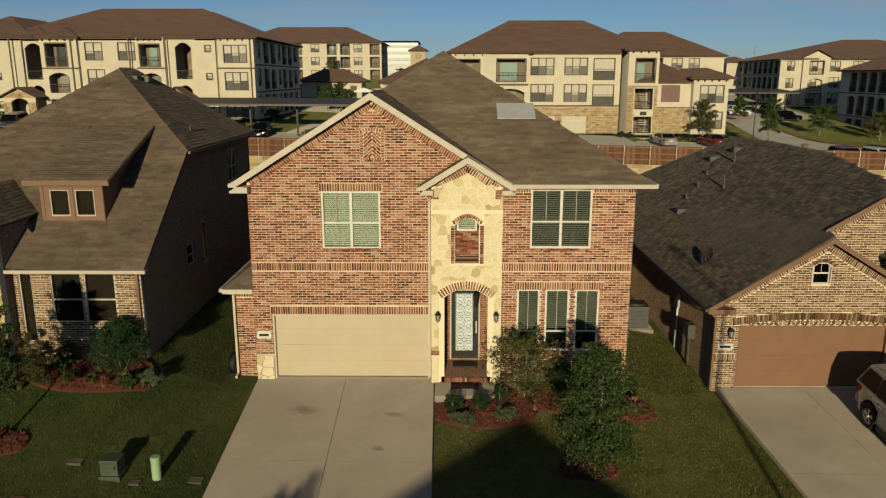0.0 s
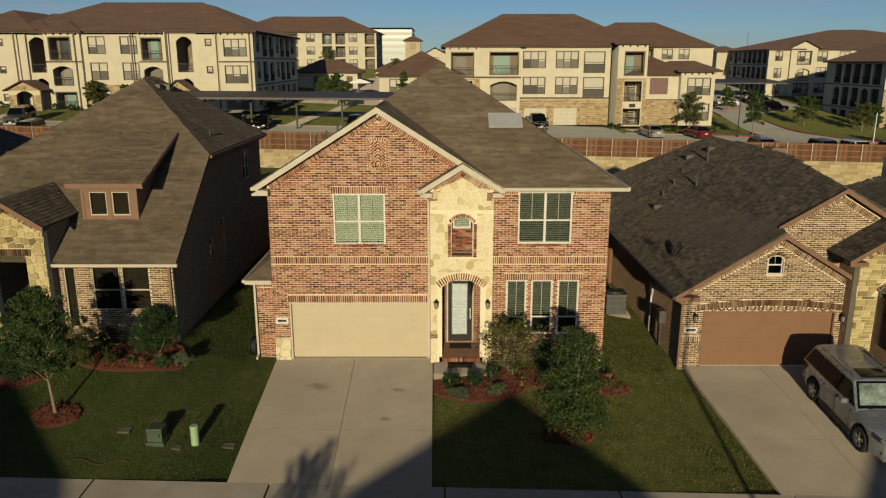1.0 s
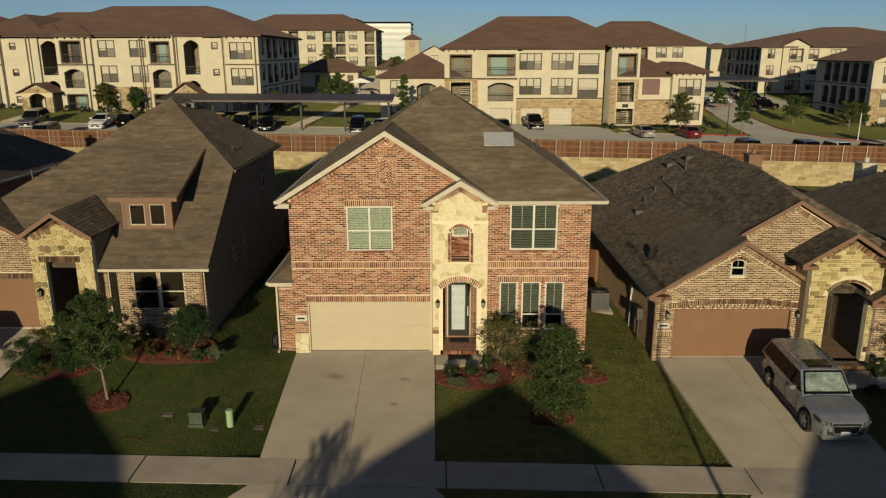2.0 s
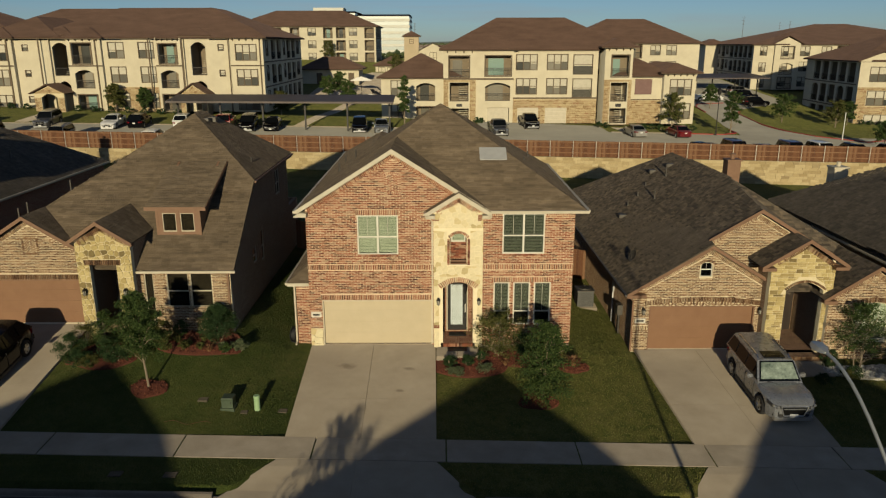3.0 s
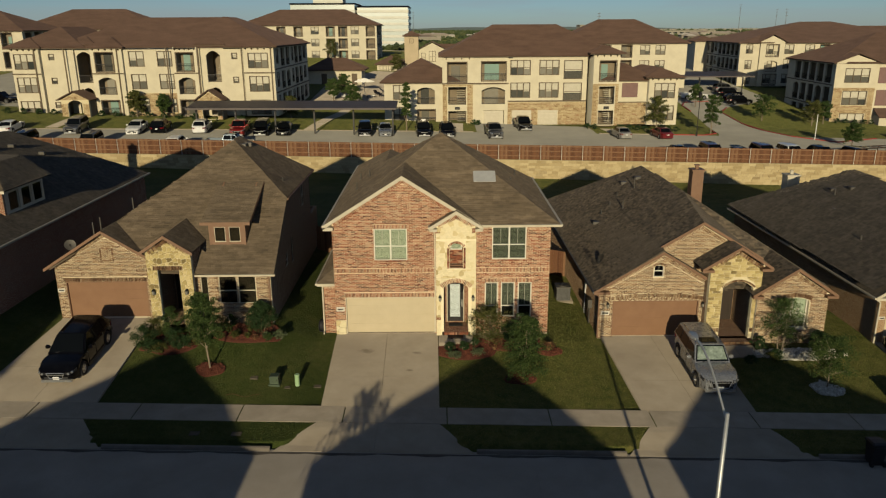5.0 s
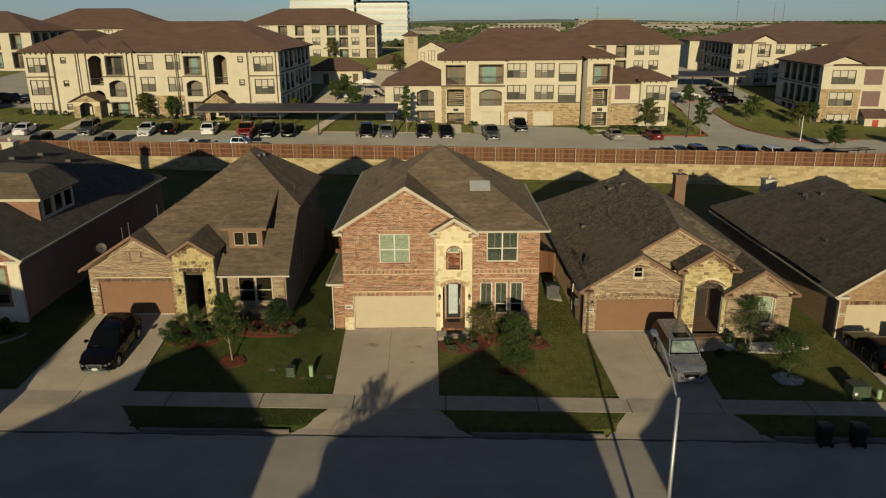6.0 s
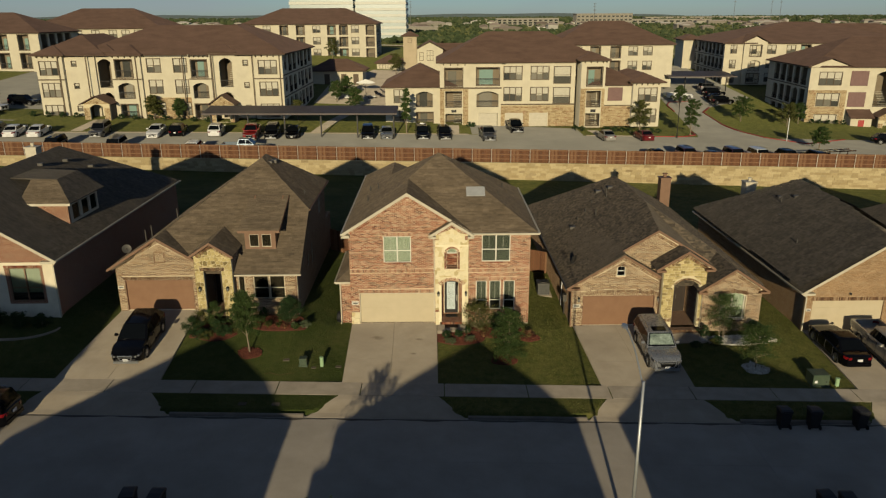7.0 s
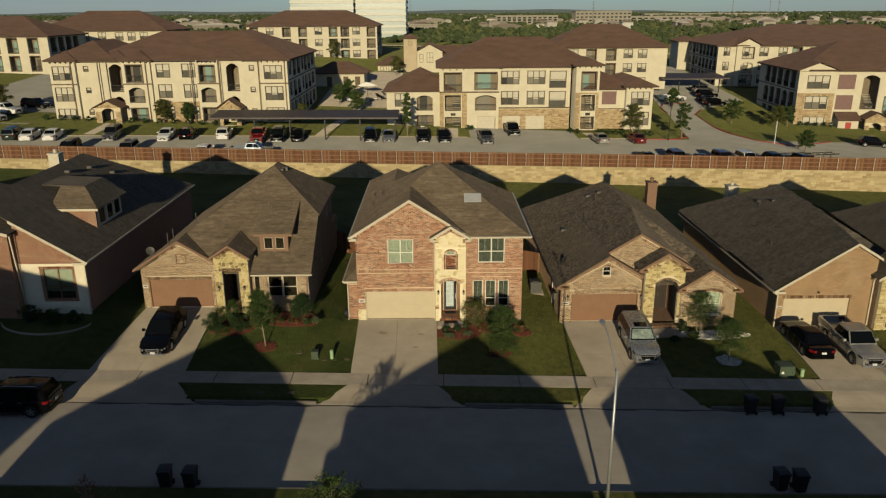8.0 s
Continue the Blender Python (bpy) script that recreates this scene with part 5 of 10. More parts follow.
def dish(x, y, z, turn, parent):
    g = Geo()
    rings = []
    for k in range(5):
        r = 0.05 + 0.065 * k
        rings.append([(r * math.cos(i * 0.5236), 0.9 * r * r * 0.5 - 0.1, r * math.sin(i * 0.5236)) for i in range(12)])
    g.loft(rings, False)
    m = pose(x, y, z + 0.45, 28, 0, turn)
    g.v = [tuple(m @ Vector(p)) for p in g.v]
    d = part("satellite_dish", g, M_dull_metal, parent, "grey satellite dish on a short mast")
    part("mast", Geo().tube((x, y, z - 0.15), (x, y, z + 0.4), 0.022).tube((x, y, z + 0.1), tuple(m @ Vector((0, -0.45, -0.2))), 0.014), M_dull_metal, d)


dish(-15.7, 2.3, 4.1, -150, left)
# ---- the tan brick house with the charcoal roof ----
right = thing("house", "tan brick house with arched stone porch and charcoal shingle roof", "house")
RO = (0, 0.43, 0)
rdoor = rect(14.72, 19.5, -0.52, 1.62)
rvent = arch(16.85, 17.42, 2.98, 3.68, 0.16)
ra = part("garage_wall", Geo().wall([(13.98, -0.9), (19.85, -0.9), (19.85, 2.75), (17.25, 4.32), (13.98, 2.38)], [rdoor, rvent], RO, U, N, 0.2), M_mortar, right)
tagged(part("bricks", brickwork([(13.98, -0.6), (19.85, -0.6), (19.85, 2.45), (17.25, 4.02), (14.5, 2.38), (13.98, 2.38)], [rdoor, arch(16.83, 17.44, 2.96, 3.79, 0.16), arch(14.5, 19.8, 1.62, 2.065, 0.20), rect(13.98, 14.66, 0.42, 0.68)], RO, U, N, 53), M_tan, ra, fix=False), kind="stuff")
arch_bricks(sold_tan, ra, 14.5, 19.8, 1.825, 0.20, 0.43, 0.02)
g = Geo()
# slanting bricks fill the flat arch under the curved course
for i in range(38):
    for j in range(3):
        c = Vector((14.47 + i * 0.14, 0.416, 1.625 + j * 0.078))
        if c.z - 0.01 > 1.825 - 0.20 * ((c.x - 17.15) / 2.65) ** 2:
            continue
        sg = 1 if i % 2 else -1
        d, w = Vector((0.70, 0, 0.70 * sg)), Vector((-0.70 * sg, 0, 0.70))
        q = [c + d * e + w * f for e, f in ((-0.085, -0.024), (0.085, -0.024), (0.085, 0.024), (-0.085, 0.024))]
        g.prism([(p.x, p.y, max(p.z, 1.625)) for p in q], (0, 0.02, 0))
rake_bricks(g, (14.35, 2.56), (17.18, 4.26), 0.43)
rake_bricks(g, (17.32, 4.26), (19.85, 2.76), 0.43)
tagged(part("rake_bricks", g, M_tan, ra), kind="stuff")
soldiers(sold_tan, ra, 13.99, 14.64, 0.43, RO, U, N)
small_t = mesh_of("brick", Geo().box(-0.03, 0.03, -0.03, 0, 0, 0.10), M_tan_p)
for i in range(11):
    s = -1 + 2 * (i + 0.5) / 11
    piece("brick", small_t, ra, pose(17.135 + s * 0.36, 0.41, 3.70 - 0.17 * s * s, 0, math.degrees(math.atan(0.9 * s)), 0))
window(right, 16.88, 17.39, 3.0, 3.66, 0.47, 1, M_white, None, 0.5, True, M_pane_dark, 0.025)
door = part("garage_door", Geo().box(14.72, 19.5, 0.58, 0.63, -0.52, 1.62), M_garage_brown, right, "plain brown garage door")
for k in range(4):
    part("door_panel", Geo().box(14.73, 19.49, 0.565, 0.585, -0.51 + k * 0.53, -0.51 + k * 0.53 + 0.528), M_garage_brown, door)
part("door_frame", Geo().box(14.72, 14.78, 0.44, 0.565, -0.52, 1.615).box(19.44, 19.5, 0.44, 0.565, -0.52, 1.615).box(14.78, 19.44, 0.44, 0.565, 1.55, 1.615), M_brown_trim, door)
pq = part("house_plaque", Geo().box(14.08, 14.56, 0.39, 0.43, 0.80, 1.02), M_white, right)
part("bar", Geo().box(14.15, 14.49, 0.385, 0.392, 0.87, 0.95), M_black, pq)
lantern(right, 14.42, 0.42, 1.42)
lantern(right, 19.68, 0.42, 1.42)
mg = part("gable_wall", Geo().wall([(15.6, 2.6), (23.2, 2.6), (23.2, 3.55), (19.45, 5.8), (15.6, 3.5)], [], (0, 1.0, 0), U, N, 0.2), M_mortar, right)
tagged(part("bricks", brickwork([(15.6, 2.6), (23.2, 2.6), (23.2, 3.25), (19.45, 5.5), (15.6, 3.2)], [], (0, 1.0, 0), U, N, 54), M_tan, mg, fix=False), kind="stuff")
g = Geo()
rake_bricks(g, (16.0, 3.70), (19.38, 5.72), 1.0)
rake_bricks(g, (19.52, 5.72), (23.0, 3.63), 1.0)
part("rake_bricks", g, M_tan, mg)
# stone porch
QF = -0.3
tw = part("porch_wall", Geo().wall([(19.7, -0.7), (22.5, -0.7), (22.5, 3.8), (21.1, 4.72), (19.7, 3.8)], [arch(20.45, 22.1, -0.36, 2.95, 0.38)], (0, QF, 0), U, N, 0.3), M_gold_mortar, right, "golden stone porch wall with an arched opening")
stones([rect(19.7, 20.43, 0.3, 2.4), rect(22.12, 22.5, 0.3, 2.4), [(19.7, 2.4), (20.2, 2.4), (20.5, 2.9), (20.9, 3.14), (20.9, 3.2), (19.7, 3.2)], [(22.5, 2.4), (22.5, 3.2), (21.7, 3.2), (21.7, 3.14), (22.1, 2.9), (22.35, 2.4)], [(19.7, 3.21), (22.5, 3.21), (22.5, 3.72), (21.1, 4.5), (19.7, 3.75)]], 0.20, M_stone_gold, tw, QF, 81, 0.03, 0.022, squared=True)
arch_bricks(small_t, tw, 20.4, 22.15, 2.97, 0.38, QF, 0.035)
soldiers(sold_tan, tw, 19.72, 20.43, 0.04, (0, QF, 0), U, N, 0.02)
soldiers(sold_tan, tw, 22.12, 22.48, 0.04, (0, QF, 0), U, N, 0.02)
g = Geo()
rake_bricks(g, (19.85, 3.93), (21.03, 4.68), QF, 0.04)
rake_bricks(g, (21.17, 4.68), (22.6, 3.75), QF, 0.04)
part("rake_bricks", g, M_tan, tw)
for xa, xb in ((19.7, 19.95), (22.25, 22.5)):
    part("porch_cheek", Geo().box(xa, xb, QF + 0.3, 2.6, -0.7, 3.6), M_tan_far, right)
part("porch_back", Geo().box(19.95, 22.25, 2.5, 2.6, -0.7, 3.6), M_tan_far, right)
part("porch_ceiling", Geo().box(19.95, 22.25, QF + 0.3, 2.5, 3.3, 3.4), M_brown_trim, right)
M_floor_brick = brick_texture("dark_floor_brick", (0.085, 0.048, 0.032), (0.15, 0.085, 0.055), (0.22, 0.17, 0.12))
pf = part("porch_floor", Geo().box(19.95, 22.5, QF - 0.5, 2.5, -0.8, -0.36), M_floor_brick, right)
for i in range(30):
    piece("brick", small_t, pf, pose(20.0 + i * 0.084, QF - 0.51, -0.46, 0, 0, 0) @ Matrix.Diagonal((1.1, 1.5, 1.05, 1)))
dl = part("front_door", Geo().box(20.3, 22.2, 2.43, 2.49, -0.34, 2.75), M_dark_wood, right, "dark front door under the arch")
part("door_handle", Geo().box(21.53, 21.57, 2.38, 2.43, 0.6, 0.9), M_dull_metal, dl)
# wing with the pale window
WF = -0.5
ww = (23.5, 25.15, 0.25, 2.08)
wg = part("wing_wall", Geo().wall([(22.3, -0.9), (26.15, -0.9), (26.15, 2.3), (24.22, 3.58), (22.3, 2.3)], [arch(*ww, 0.20)], (0, WF, 0), U, N, 0.2), M_mortar, right)
tagged(part("bricks", brickwork([(22.3, -0.6), (26.15, -0.6), (26.15, 2.08), (24.22, 3.30), (22.3, 2.08)], [arch(23.48, 25.17, 0.18, 2.22, 0.2)], (0, WF, 0), U, N, 55), M_tan, wg, fix=False), kind="stuff")
arch_bricks(sold_tan, wg, 23.44, 25.21, 2.10, 0.2, WF, 0.02)
g = Geo()
rake_bricks(g, (22.4, 2.36), (24.16, 3.52), WF)
rake_bricks(g, (24.28, 3.52), (26.05, 2.36), WF)
part("rake_bricks", g, M_tan, wg)
window(right, *ww, WF + 0.21, 2, blind=surface("white_blinds", (0.60, 0.66, 0.56), (0.70, 0.76, 0.66), 3, 0.7, 40, 0), label="white window with pale blinds")
for xa, ya in ((13.98, 0.63), (26.15, 0.3)):
    part("side_wall", Geo().box(xa, xa + 0.2, ya, 21.7, -1.2, 2.3), M_tan_far, right)
for xa in (22.3, 25.95):
    part("wing_side", Geo().box(xa, xa + 0.2, WF + 0.2, 0.6, -1.2, 2.3), M_tan_far, right)
part("rear_wall", Geo().box(14.18, 26.15, 21.5, 21.7, -1.2, 2.3), M_tan_far, right)
part("foundation", Geo().box(14.0, 26.3, 0.45, 21.6, -1.2, -0.53), M_concrete, right)
# roof
DK = M_sh_dark
RR = (20.0, 15.7, 6.4)
RF2 = (20.25, 6.9, 6.4)
roof_plane([(13.6, 0.13, 2.25), (13.6, 22.0, 2.3), RR, RF2, (19.45, 0.66, 5.98), (17.3, 0.66, 4.66), (17.25, 0.13, 4.6)], DK, right, tabs=DK, wide=0.25, seed=91)
roof_plane([RF2, (20.3, 0.5, 2.3), (26.65, 0.5, 2.3)], DK, right, tabs=DK, wide=0.25, seed=98)
roof_plane([(19.45, 0.7, 6.0), (23.2, 0.7, 3.68), (22.9, 2.6, 3.68), RF2], DK, right, tabs=DK, wide=0.25, seed=99)
roof_plane([(26.65, 0.5, 2.3), (26.65, 22.0, 2.3), RR, RF2], DK, right, tabs=DK, wide=0.25, seed=92)
roof_plane([(13.6, 22, 2.3), (26.65, 22, 2.3), RR], DK, right)
roof_plane([(17.25, 0.13, 4.5), (20.9, 0.13, 2.3), (20.9, 1.0, 2.3), (17.25, 1.0, 4.5)], DK, right, tabs=DK, wide=0.25, seed=93)
roof_plane([(21.1, -0.65, 4.97), (19.15, -0.65, 3.75), (19.15, 1.0, 3.75), (21.1, 1.6, 4.97)], DK, right, tabs=DK, wide=0.25, seed=94)
roof_plane([(21.1, -0.65, 4.97), (23.0, -0.65, 3.75), (23.0, 3.0, 3.75), (21.1, 1.6, 4.97)], DK, right, tabs=DK, wide=0.25, seed=95)
roof_plane([(24.22, -0.8, 3.80), (21.95, -0.8, 2.30), (21.95, 1.5, 2.30), (24.22, 2.9, 3.80)], DK, right, tabs=DK, wide=0.25, seed=96)
roof_plane([(24.22, -0.8, 3.80), (26.5, -0.8, 2.30), (26.5, 1.5, 2.30), (24.22, 2.9, 3.80)], DK, right, tabs=DK, wide=0.25, seed=97)
for a, b, y in (((13.58, 2.27), (17.25, 4.52), 0.10), ((17.25, 4.52), (20.4, 2.62), 0.10), ((17.2, 4.67), (19.45, 6.03), 0.61), ((19.45, 6.03), (22.9, 3.95), 0.67), ((19.13, 3.76), (21.1, 4.99), -0.68), ((21.1, 4.99), (22.9, 3.84), -0.68), ((21.93, 2.31), (24.22, 3.82), -0.83), ((24.22, 3.82), (26.52, 2.31), -0.83)):
    barge(right, a, b, y, M_brown_trim, 0.17, 0.04, 0.3)
for b in ((13.58, 14.45, 0.08, 0.42, 2.10, 2.24), (19.13, 19.75, -0.7, QF, 3.58, 3.72), (22.3, 22.88, -0.7, QF, 3.62, 3.76), (25.9, 26.5, -0.85, WF, 2.12, 2.26), (21.95, 22.5, -0.85, WF, 2.12, 2.26)):
    part("eave_return", Geo().box(*b), M_brown_trim, right)
gutter(right, [(13.55, 0.13, 2.2), (13.55, 22, 2.25)], M_dull_metal, 0.05)
gutter(right, [(13.62, 0.3, 2.15), (13.93, 0.35, 1.9), (13.93, 0.35, -0.55)], M_brown_trim, 0.035)
rl = lambda x: 2.28 + 0.645 * (x - 13.6)
for vx, vy, vh in ((17.3, 9.6, 0.55), (18.6, 12.0, 0.75), (16.2, 11.0, 0.25), (16.9, 11.6, 0.25), (17.6, 12.6, 0.2)):
    vent_pipe(right, vx, vy, rl(vx), vh)
for vx, vy in ((15.6, 9.8), (19.2, 13.4), (18.4, 14.2)):
    part("roof_vent", Geo().box(vx - 0.2, vx + 0.2, vy - 0.18, vy + 0.18, rl(vx) - 0.05, rl(vx) + 0.16), M_dull_metal, right)
dish(14.5, 3.3, rl(14.5) - 0.1, 100, right)
part("chimney", Geo().box(25.45, 26.35, 20.2, 21.1, 2.0, 5.1).box(25.38, 26.42, 20.13, 21.17, 5.1, 5.22).tube((25.9, 20.65, 5.2), (25.9, 20.65, 5.5), 0.16).tube((25.9, 20.65, 5.5), (25.9, 20.65, 5.58), 0.26, 0.2), M_brown_trim, right)
# meters on the side wall
part("meter_box", Geo().box(13.72, 13.97, 2.2, 2.6, 0.5, 1.0).tube((13.86, 2.4, -0.5), (13.86, 2.4, 0.5), 0.045).tube((13.86, 2.7, -0.5), (13.86, 2.7, 0.8), 0.03), M_dull_metal, right, "grey electric meter box")

# ---- air conditioner in the side yard ----
M_louvre = surface("dark_louvre", (0.045, 0.044, 0.04), (0.075, 0.072, 0.066), 6, 0.55, 50, 0.1, 0.4)
ac = thing("air_conditioner", "grey outdoor air conditioner unit on a concrete pad", "air conditioner", 12.9, 6.1, -0.42)
part("pad", Geo().box(-0.6, 0.6, -0.6, 0.6, -0.3, 0.08), M_concrete, ac)
g = Geo().box(-0.42, 0.42, -0.42, 0.42, 0.085, 0.92)
cab = part("cabinet", g, surface("grey_louvre_metal", (0.085, 0.085, 0.08), (0.13, 0.13, 0.125), 4, 0.5, 40, 0.1, 0.3), ac)
g = Geo()
for k in range(14):
    g.box(-0.44, 0.44, -0.44, 0.44, 0.12 + k * 0.055, 0.135 + k * 0.055)
part("louvres", g, M_louvre, cab)
part("top_cover", Geo().box(-0.46, 0.46, -0.46, 0.46, 0.92, 0.98).tube((0, 0, 0.98), (0, 0, 1.03), 0.36, 0.33, 16), M_dull_metal, ac)
g = Geo()
for k in range(4):
    r = 0.08 + 0.08 * k
    g.path([(r * math.cos(i * 0.5236), r * math.sin(i * 0.5236), 1.045) for i in range(13)], 0.006, 4)
part("fan_grille", g, M_black, ac)
# ---- further houses of the row ----
M_sh_char = shingle_material("plain_charcoal_shingle", (0.082, 0.070, 0.056), (0.100, 0.086, 0.069), (0.120, 0.103, 0.083))
fr = thing("house", "orange-tan brick house with cream garage door and trim", "house")
M_orange_far = brick_texture("orange_brickwork", (0.24, 0.135, 0.062), (0.36, 0.225, 0.115), (0.52, 0.43, 0.29))
gw = part("garage_wall", Geo().wall([(29.65, -1.5), (36.5, -1.5), (36.5, 4.0), (34.7, 5.1), (29.65, 1.95)], [rect(30.1, 34.9, -1.04, 1.08)], (0, 0.5, 0), U, N, 0.2), M_orange_far, fr)
g = Geo()
for i in range(66):
    g.box(30.0 + i * 0.0757, 30.06 + i * 0.0757, 0.48, 0.5, 1.10, 1.33)
rake_bricks(g, (29.85, 2.05), (34.62, 5.03), 0.5, flip=1)
part("soldier_bricks", g, M_tan, gw)
door = part("garage_door", Geo().box(30.1, 34.9, 0.62, 0.66, -1.04, 1.08), M_garage_cream, fr, "cream garage door")
for k in range(4):
    part("door_panel", Geo().box(30.11, 34.89, 0.605, 0.622, -1.03 + k * 0.53, -1.03 + k * 0.53 + 0.527), M_garage_cream, door)
pq = part("house_plaque", Geo().box(29.72, 30.02, 0.46, 0.5, 0.35, 0.52), M_white, fr)
part("bar", Geo().box(29.76, 29.98, 0.455, 0.462, 0.40, 0.47), M_black, pq)
fw_ = part("porch_wall", Geo().wall([(36.5, -1.4), (40.4, -1.4), (40.4, 2.9), (38.4, 4.2), (36.5, 2.9)], [arch(37.3, 39.2, -1.0, 2.1, 0.5)], (0, -0.3, 0), U, N, 0.3), M_gold_mortar, fr, "golden stone arched porch wall")
stones([rect(36.5, 37.25, -1.3, 1.6), rect(39.25, 40.4, -1.3, 1.6), [(36.5, 2.15), (40.4, 2.15), (40.4, 2.85), (38.4, 4.0), (36.5, 2.85)], [(36.5, 1.6), (37.2, 1.6), (37.5, 2.15), (36.5, 2.15)]], 0.24, M_stone_gold, fw_, -0.3, 111, 0.03, 0.03, squared=True)
for b in ((36.5, 40.4, 2.0, 2.2, -1.4, 3), (36.5, 36.75, 0.0, 2.0, -1.4, 3), (40.15, 40.4, 0, 2.0, -1.4, 3)):
    part("porch_recess", Geo().box(*b), M_orange_far, fr)
part("side_wall", Geo().box(29.65, 29.85, 0.7, 21.3, -2.0, 1.72), M_orange_far, fr)
part("side_wall", Geo().box(41.2, 41.4, 0.7, 21.3, -2.0, 1.72), M_orange_far, fr)
part("rear_wall", Geo().box(29.85, 41.2, 21.1, 21.3, -2.0, 1.72), M_orange_far, fr)
FRp, FRq, FRf = (34.7, 0.15, 5.32), (36.2, 16.2, 5.65), (35.75, 7.6, 5.62)
roof_plane([FRf, (34.9, 0.9, 1.7), (41.7, 0.9, 1.7)], M_sh_char, fr, tabs=M_sh_char, seed=125)
roof_plane([(29.2, 0.15, 1.78), (29.2, 21.7, 1.72), FRq, FRf, FRp], M_sh_char, fr, tabs=M_sh_char, seed=121)
roof_plane([(41.7, 0.9, 1.7), (41.7, 21.7, 1.72), FRq, FRf], M_sh_char, fr, tabs=M_sh_char, seed=122)
roof_plane([FRp, (36.9, 0.15, 3.9), (37.6, 3.0, 3.5), FRf], M_sh_char, fr, tabs=M_sh_char, seed=126)
roof_plane([(29.2, 21.7, 1.72), (41.7, 21.7, 1.72), FRq], M_sh_char, fr)
roof_plane([(38.4, -0.6, 4.35), (36.1, -0.6, 2.9), (36.1, 1.5, 2.9), (38.4, 2.4, 4.35)], M_sh_char, fr, tabs=M_sh_char, seed=123)
roof_plane([(38.4, -0.6, 4.35), (40.8, -0.6, 2.9), (40.8, 2.5, 2.9), (38.4, 2.4, 4.35)], M_sh_char, fr)
for a, b, y in (((29.18, 1.78), (34.7, 5.34), 0.12), ((34.7, 5.34), (36.6, 4.2), 0.12), ((36.08, 2.9), (38.4, 4.37), -0.63), ((38.4, 4.37), (40.8, 2.9), -0.63)):
    barge(fr, a, b, y, M_cream, 0.19, 0.04, 0.33)
part("eave_return", Geo().box(29.18, 30.0, 0.1, 0.49, 1.60, 1.75), M_cream, fr)
gutter(fr, [(29.15, 0.15, 1.70), (29.15, 21.7, 1.66)], M_cream, 0.05)
gutter(fr, [(29.3, 0.3, 1.6), (29.58, 0.4, 1.4), (29.58, 0.4, -1.05)], M_cream, 0.04)
gutter(fr, [(36.35, 0.2, 2.7), (36.35, 0.4, 2.5), (36.35, 0.4, -1.0)], M_cream, 0.04)
frz = lambda x: 1.75 + 0.64 * (x - 29.2)
for vx, vy, vh in ((31.3, 6.0, 0.6), (33.4, 13.5, 0.6), (31.8, 11.5, 0.25), (30.6, 9.0, 0.25)):
    vent_pipe(fr, vx, vy, frz(vx), vh)
for vx, vy in ((31.2, 12.4), (32.6, 11.6), (33.8, 14.6), (34.4, 13.2)):
    part("roof_vent", Geo().box(vx - 0.2, vx + 0.2, vy - 0.18, vy + 0.18, frz(vx) - 0.05, frz(vx) + 0.15), M_dull_metal, fr)
part("chimney", Geo().box(34.0, 35.0, 22.0, 23.0, -1.5, 4.25).box(33.93, 35.07, 21.93, 23.07, 4.25, 4.37).tube((34.5, 22.5, 4.37), (34.5, 22.5, 4.7), 0.16), M_cream, fr)
part("wall_fan_light", Geo().tube((32.5, 0.5, 1.6), (32.5, 0.38, 1.6), 0.05, 0.09, 8), M_black, fr)

fl = thing("house", "tall red brick house with cream stone bay and dormer", "house")
M_bay_stone = surface("cream_stone_bay", (0.62, 0.56, 0.42), (0.74, 0.68, 0.53), 2.2, 0.9, 30, 0.3)
bw = part("bay_wall", Geo().wall([(-23.3, 0.9), (-18.9, 0.9), (-18.9, 4.95), (-23.3, 7.7)], [rect(-21.8, -19.7, 2.2, 4.5)], (0, -1.2, 0), U, N, 0.25), M_red_far, fl)
part("stone_bay", Geo().wall(rect(-23.25, -18.88, 0.9, 4.8), [rect(-21.95, -19.55, 2.05, 4.62)], (0, -1.24, 0), U, N, 0.04), M_bay_stone, bw)
g = Geo()
for i in range(31):
    g.box(-21.95 + i * 0.0775, -21.89 + i * 0.0775, -1.27, -1.2, 4.48, 4.62)
part("soldier_bricks", g, M_brick, bw)
window(fl, -21.8, -19.7, 2.2, 4.48, -1.16, 2, M_brown_trim, M_blind, 0.4, False, M_pane, 0.09, drop=0.75)
part("front_wall", Geo().wall([(-33, 0.9), (-23.3, 0.9), (-23.3, 7.3), (-25.2, 7.3), (-29, 8.6), (-33, 7.0)], [arch(-27.8, -25.6, 1.3, 4.4, 0.5), rect(-25.3, -24.1, 5.2, 7.0)], (0, -1.9, 0), U, N, 0.25), M_red_far, fl)
window(fl, -25.3, -24.1, 5.2, 7.0, -1.86, 1, M_cream, M_blind, 0.4, False)
for b in ((-28.5, -25, 0.6, 0.8, 0.9, 5), (-28.5, -28.2, -1.65, 0.6, 0.9, 5), (-25.2, -25, -1.65, 0.6, 0.9, 5), (-28.2, -25.2, -1.65, 0.6, 4.6, 4.8)):
    part("porch_recess", Geo().box(*b), M_red_far, fl)
part("return_wall", Geo().box(-23.5, -23.3, -1.65, -1.0, 0.9, 7.2), M_red_far, fl)
part("side_wall", Geo().box(-19.1, -18.9, -0.95, 21.6, 0.0, 4.9), M_red_far, fl)
part("rear_wall", Geo().box(-33, -19.1, 21.4, 21.6, 0.0, 4.9), M_red_far, fl)
part("side_wall", Geo().box(-33, -32.8, -1.65, 21.4, 0.0, 4.9), M_red_far, fl)
FA, FB = (-25.3, -1.5, 9.25), (-25.8, 15.5, 9.3)
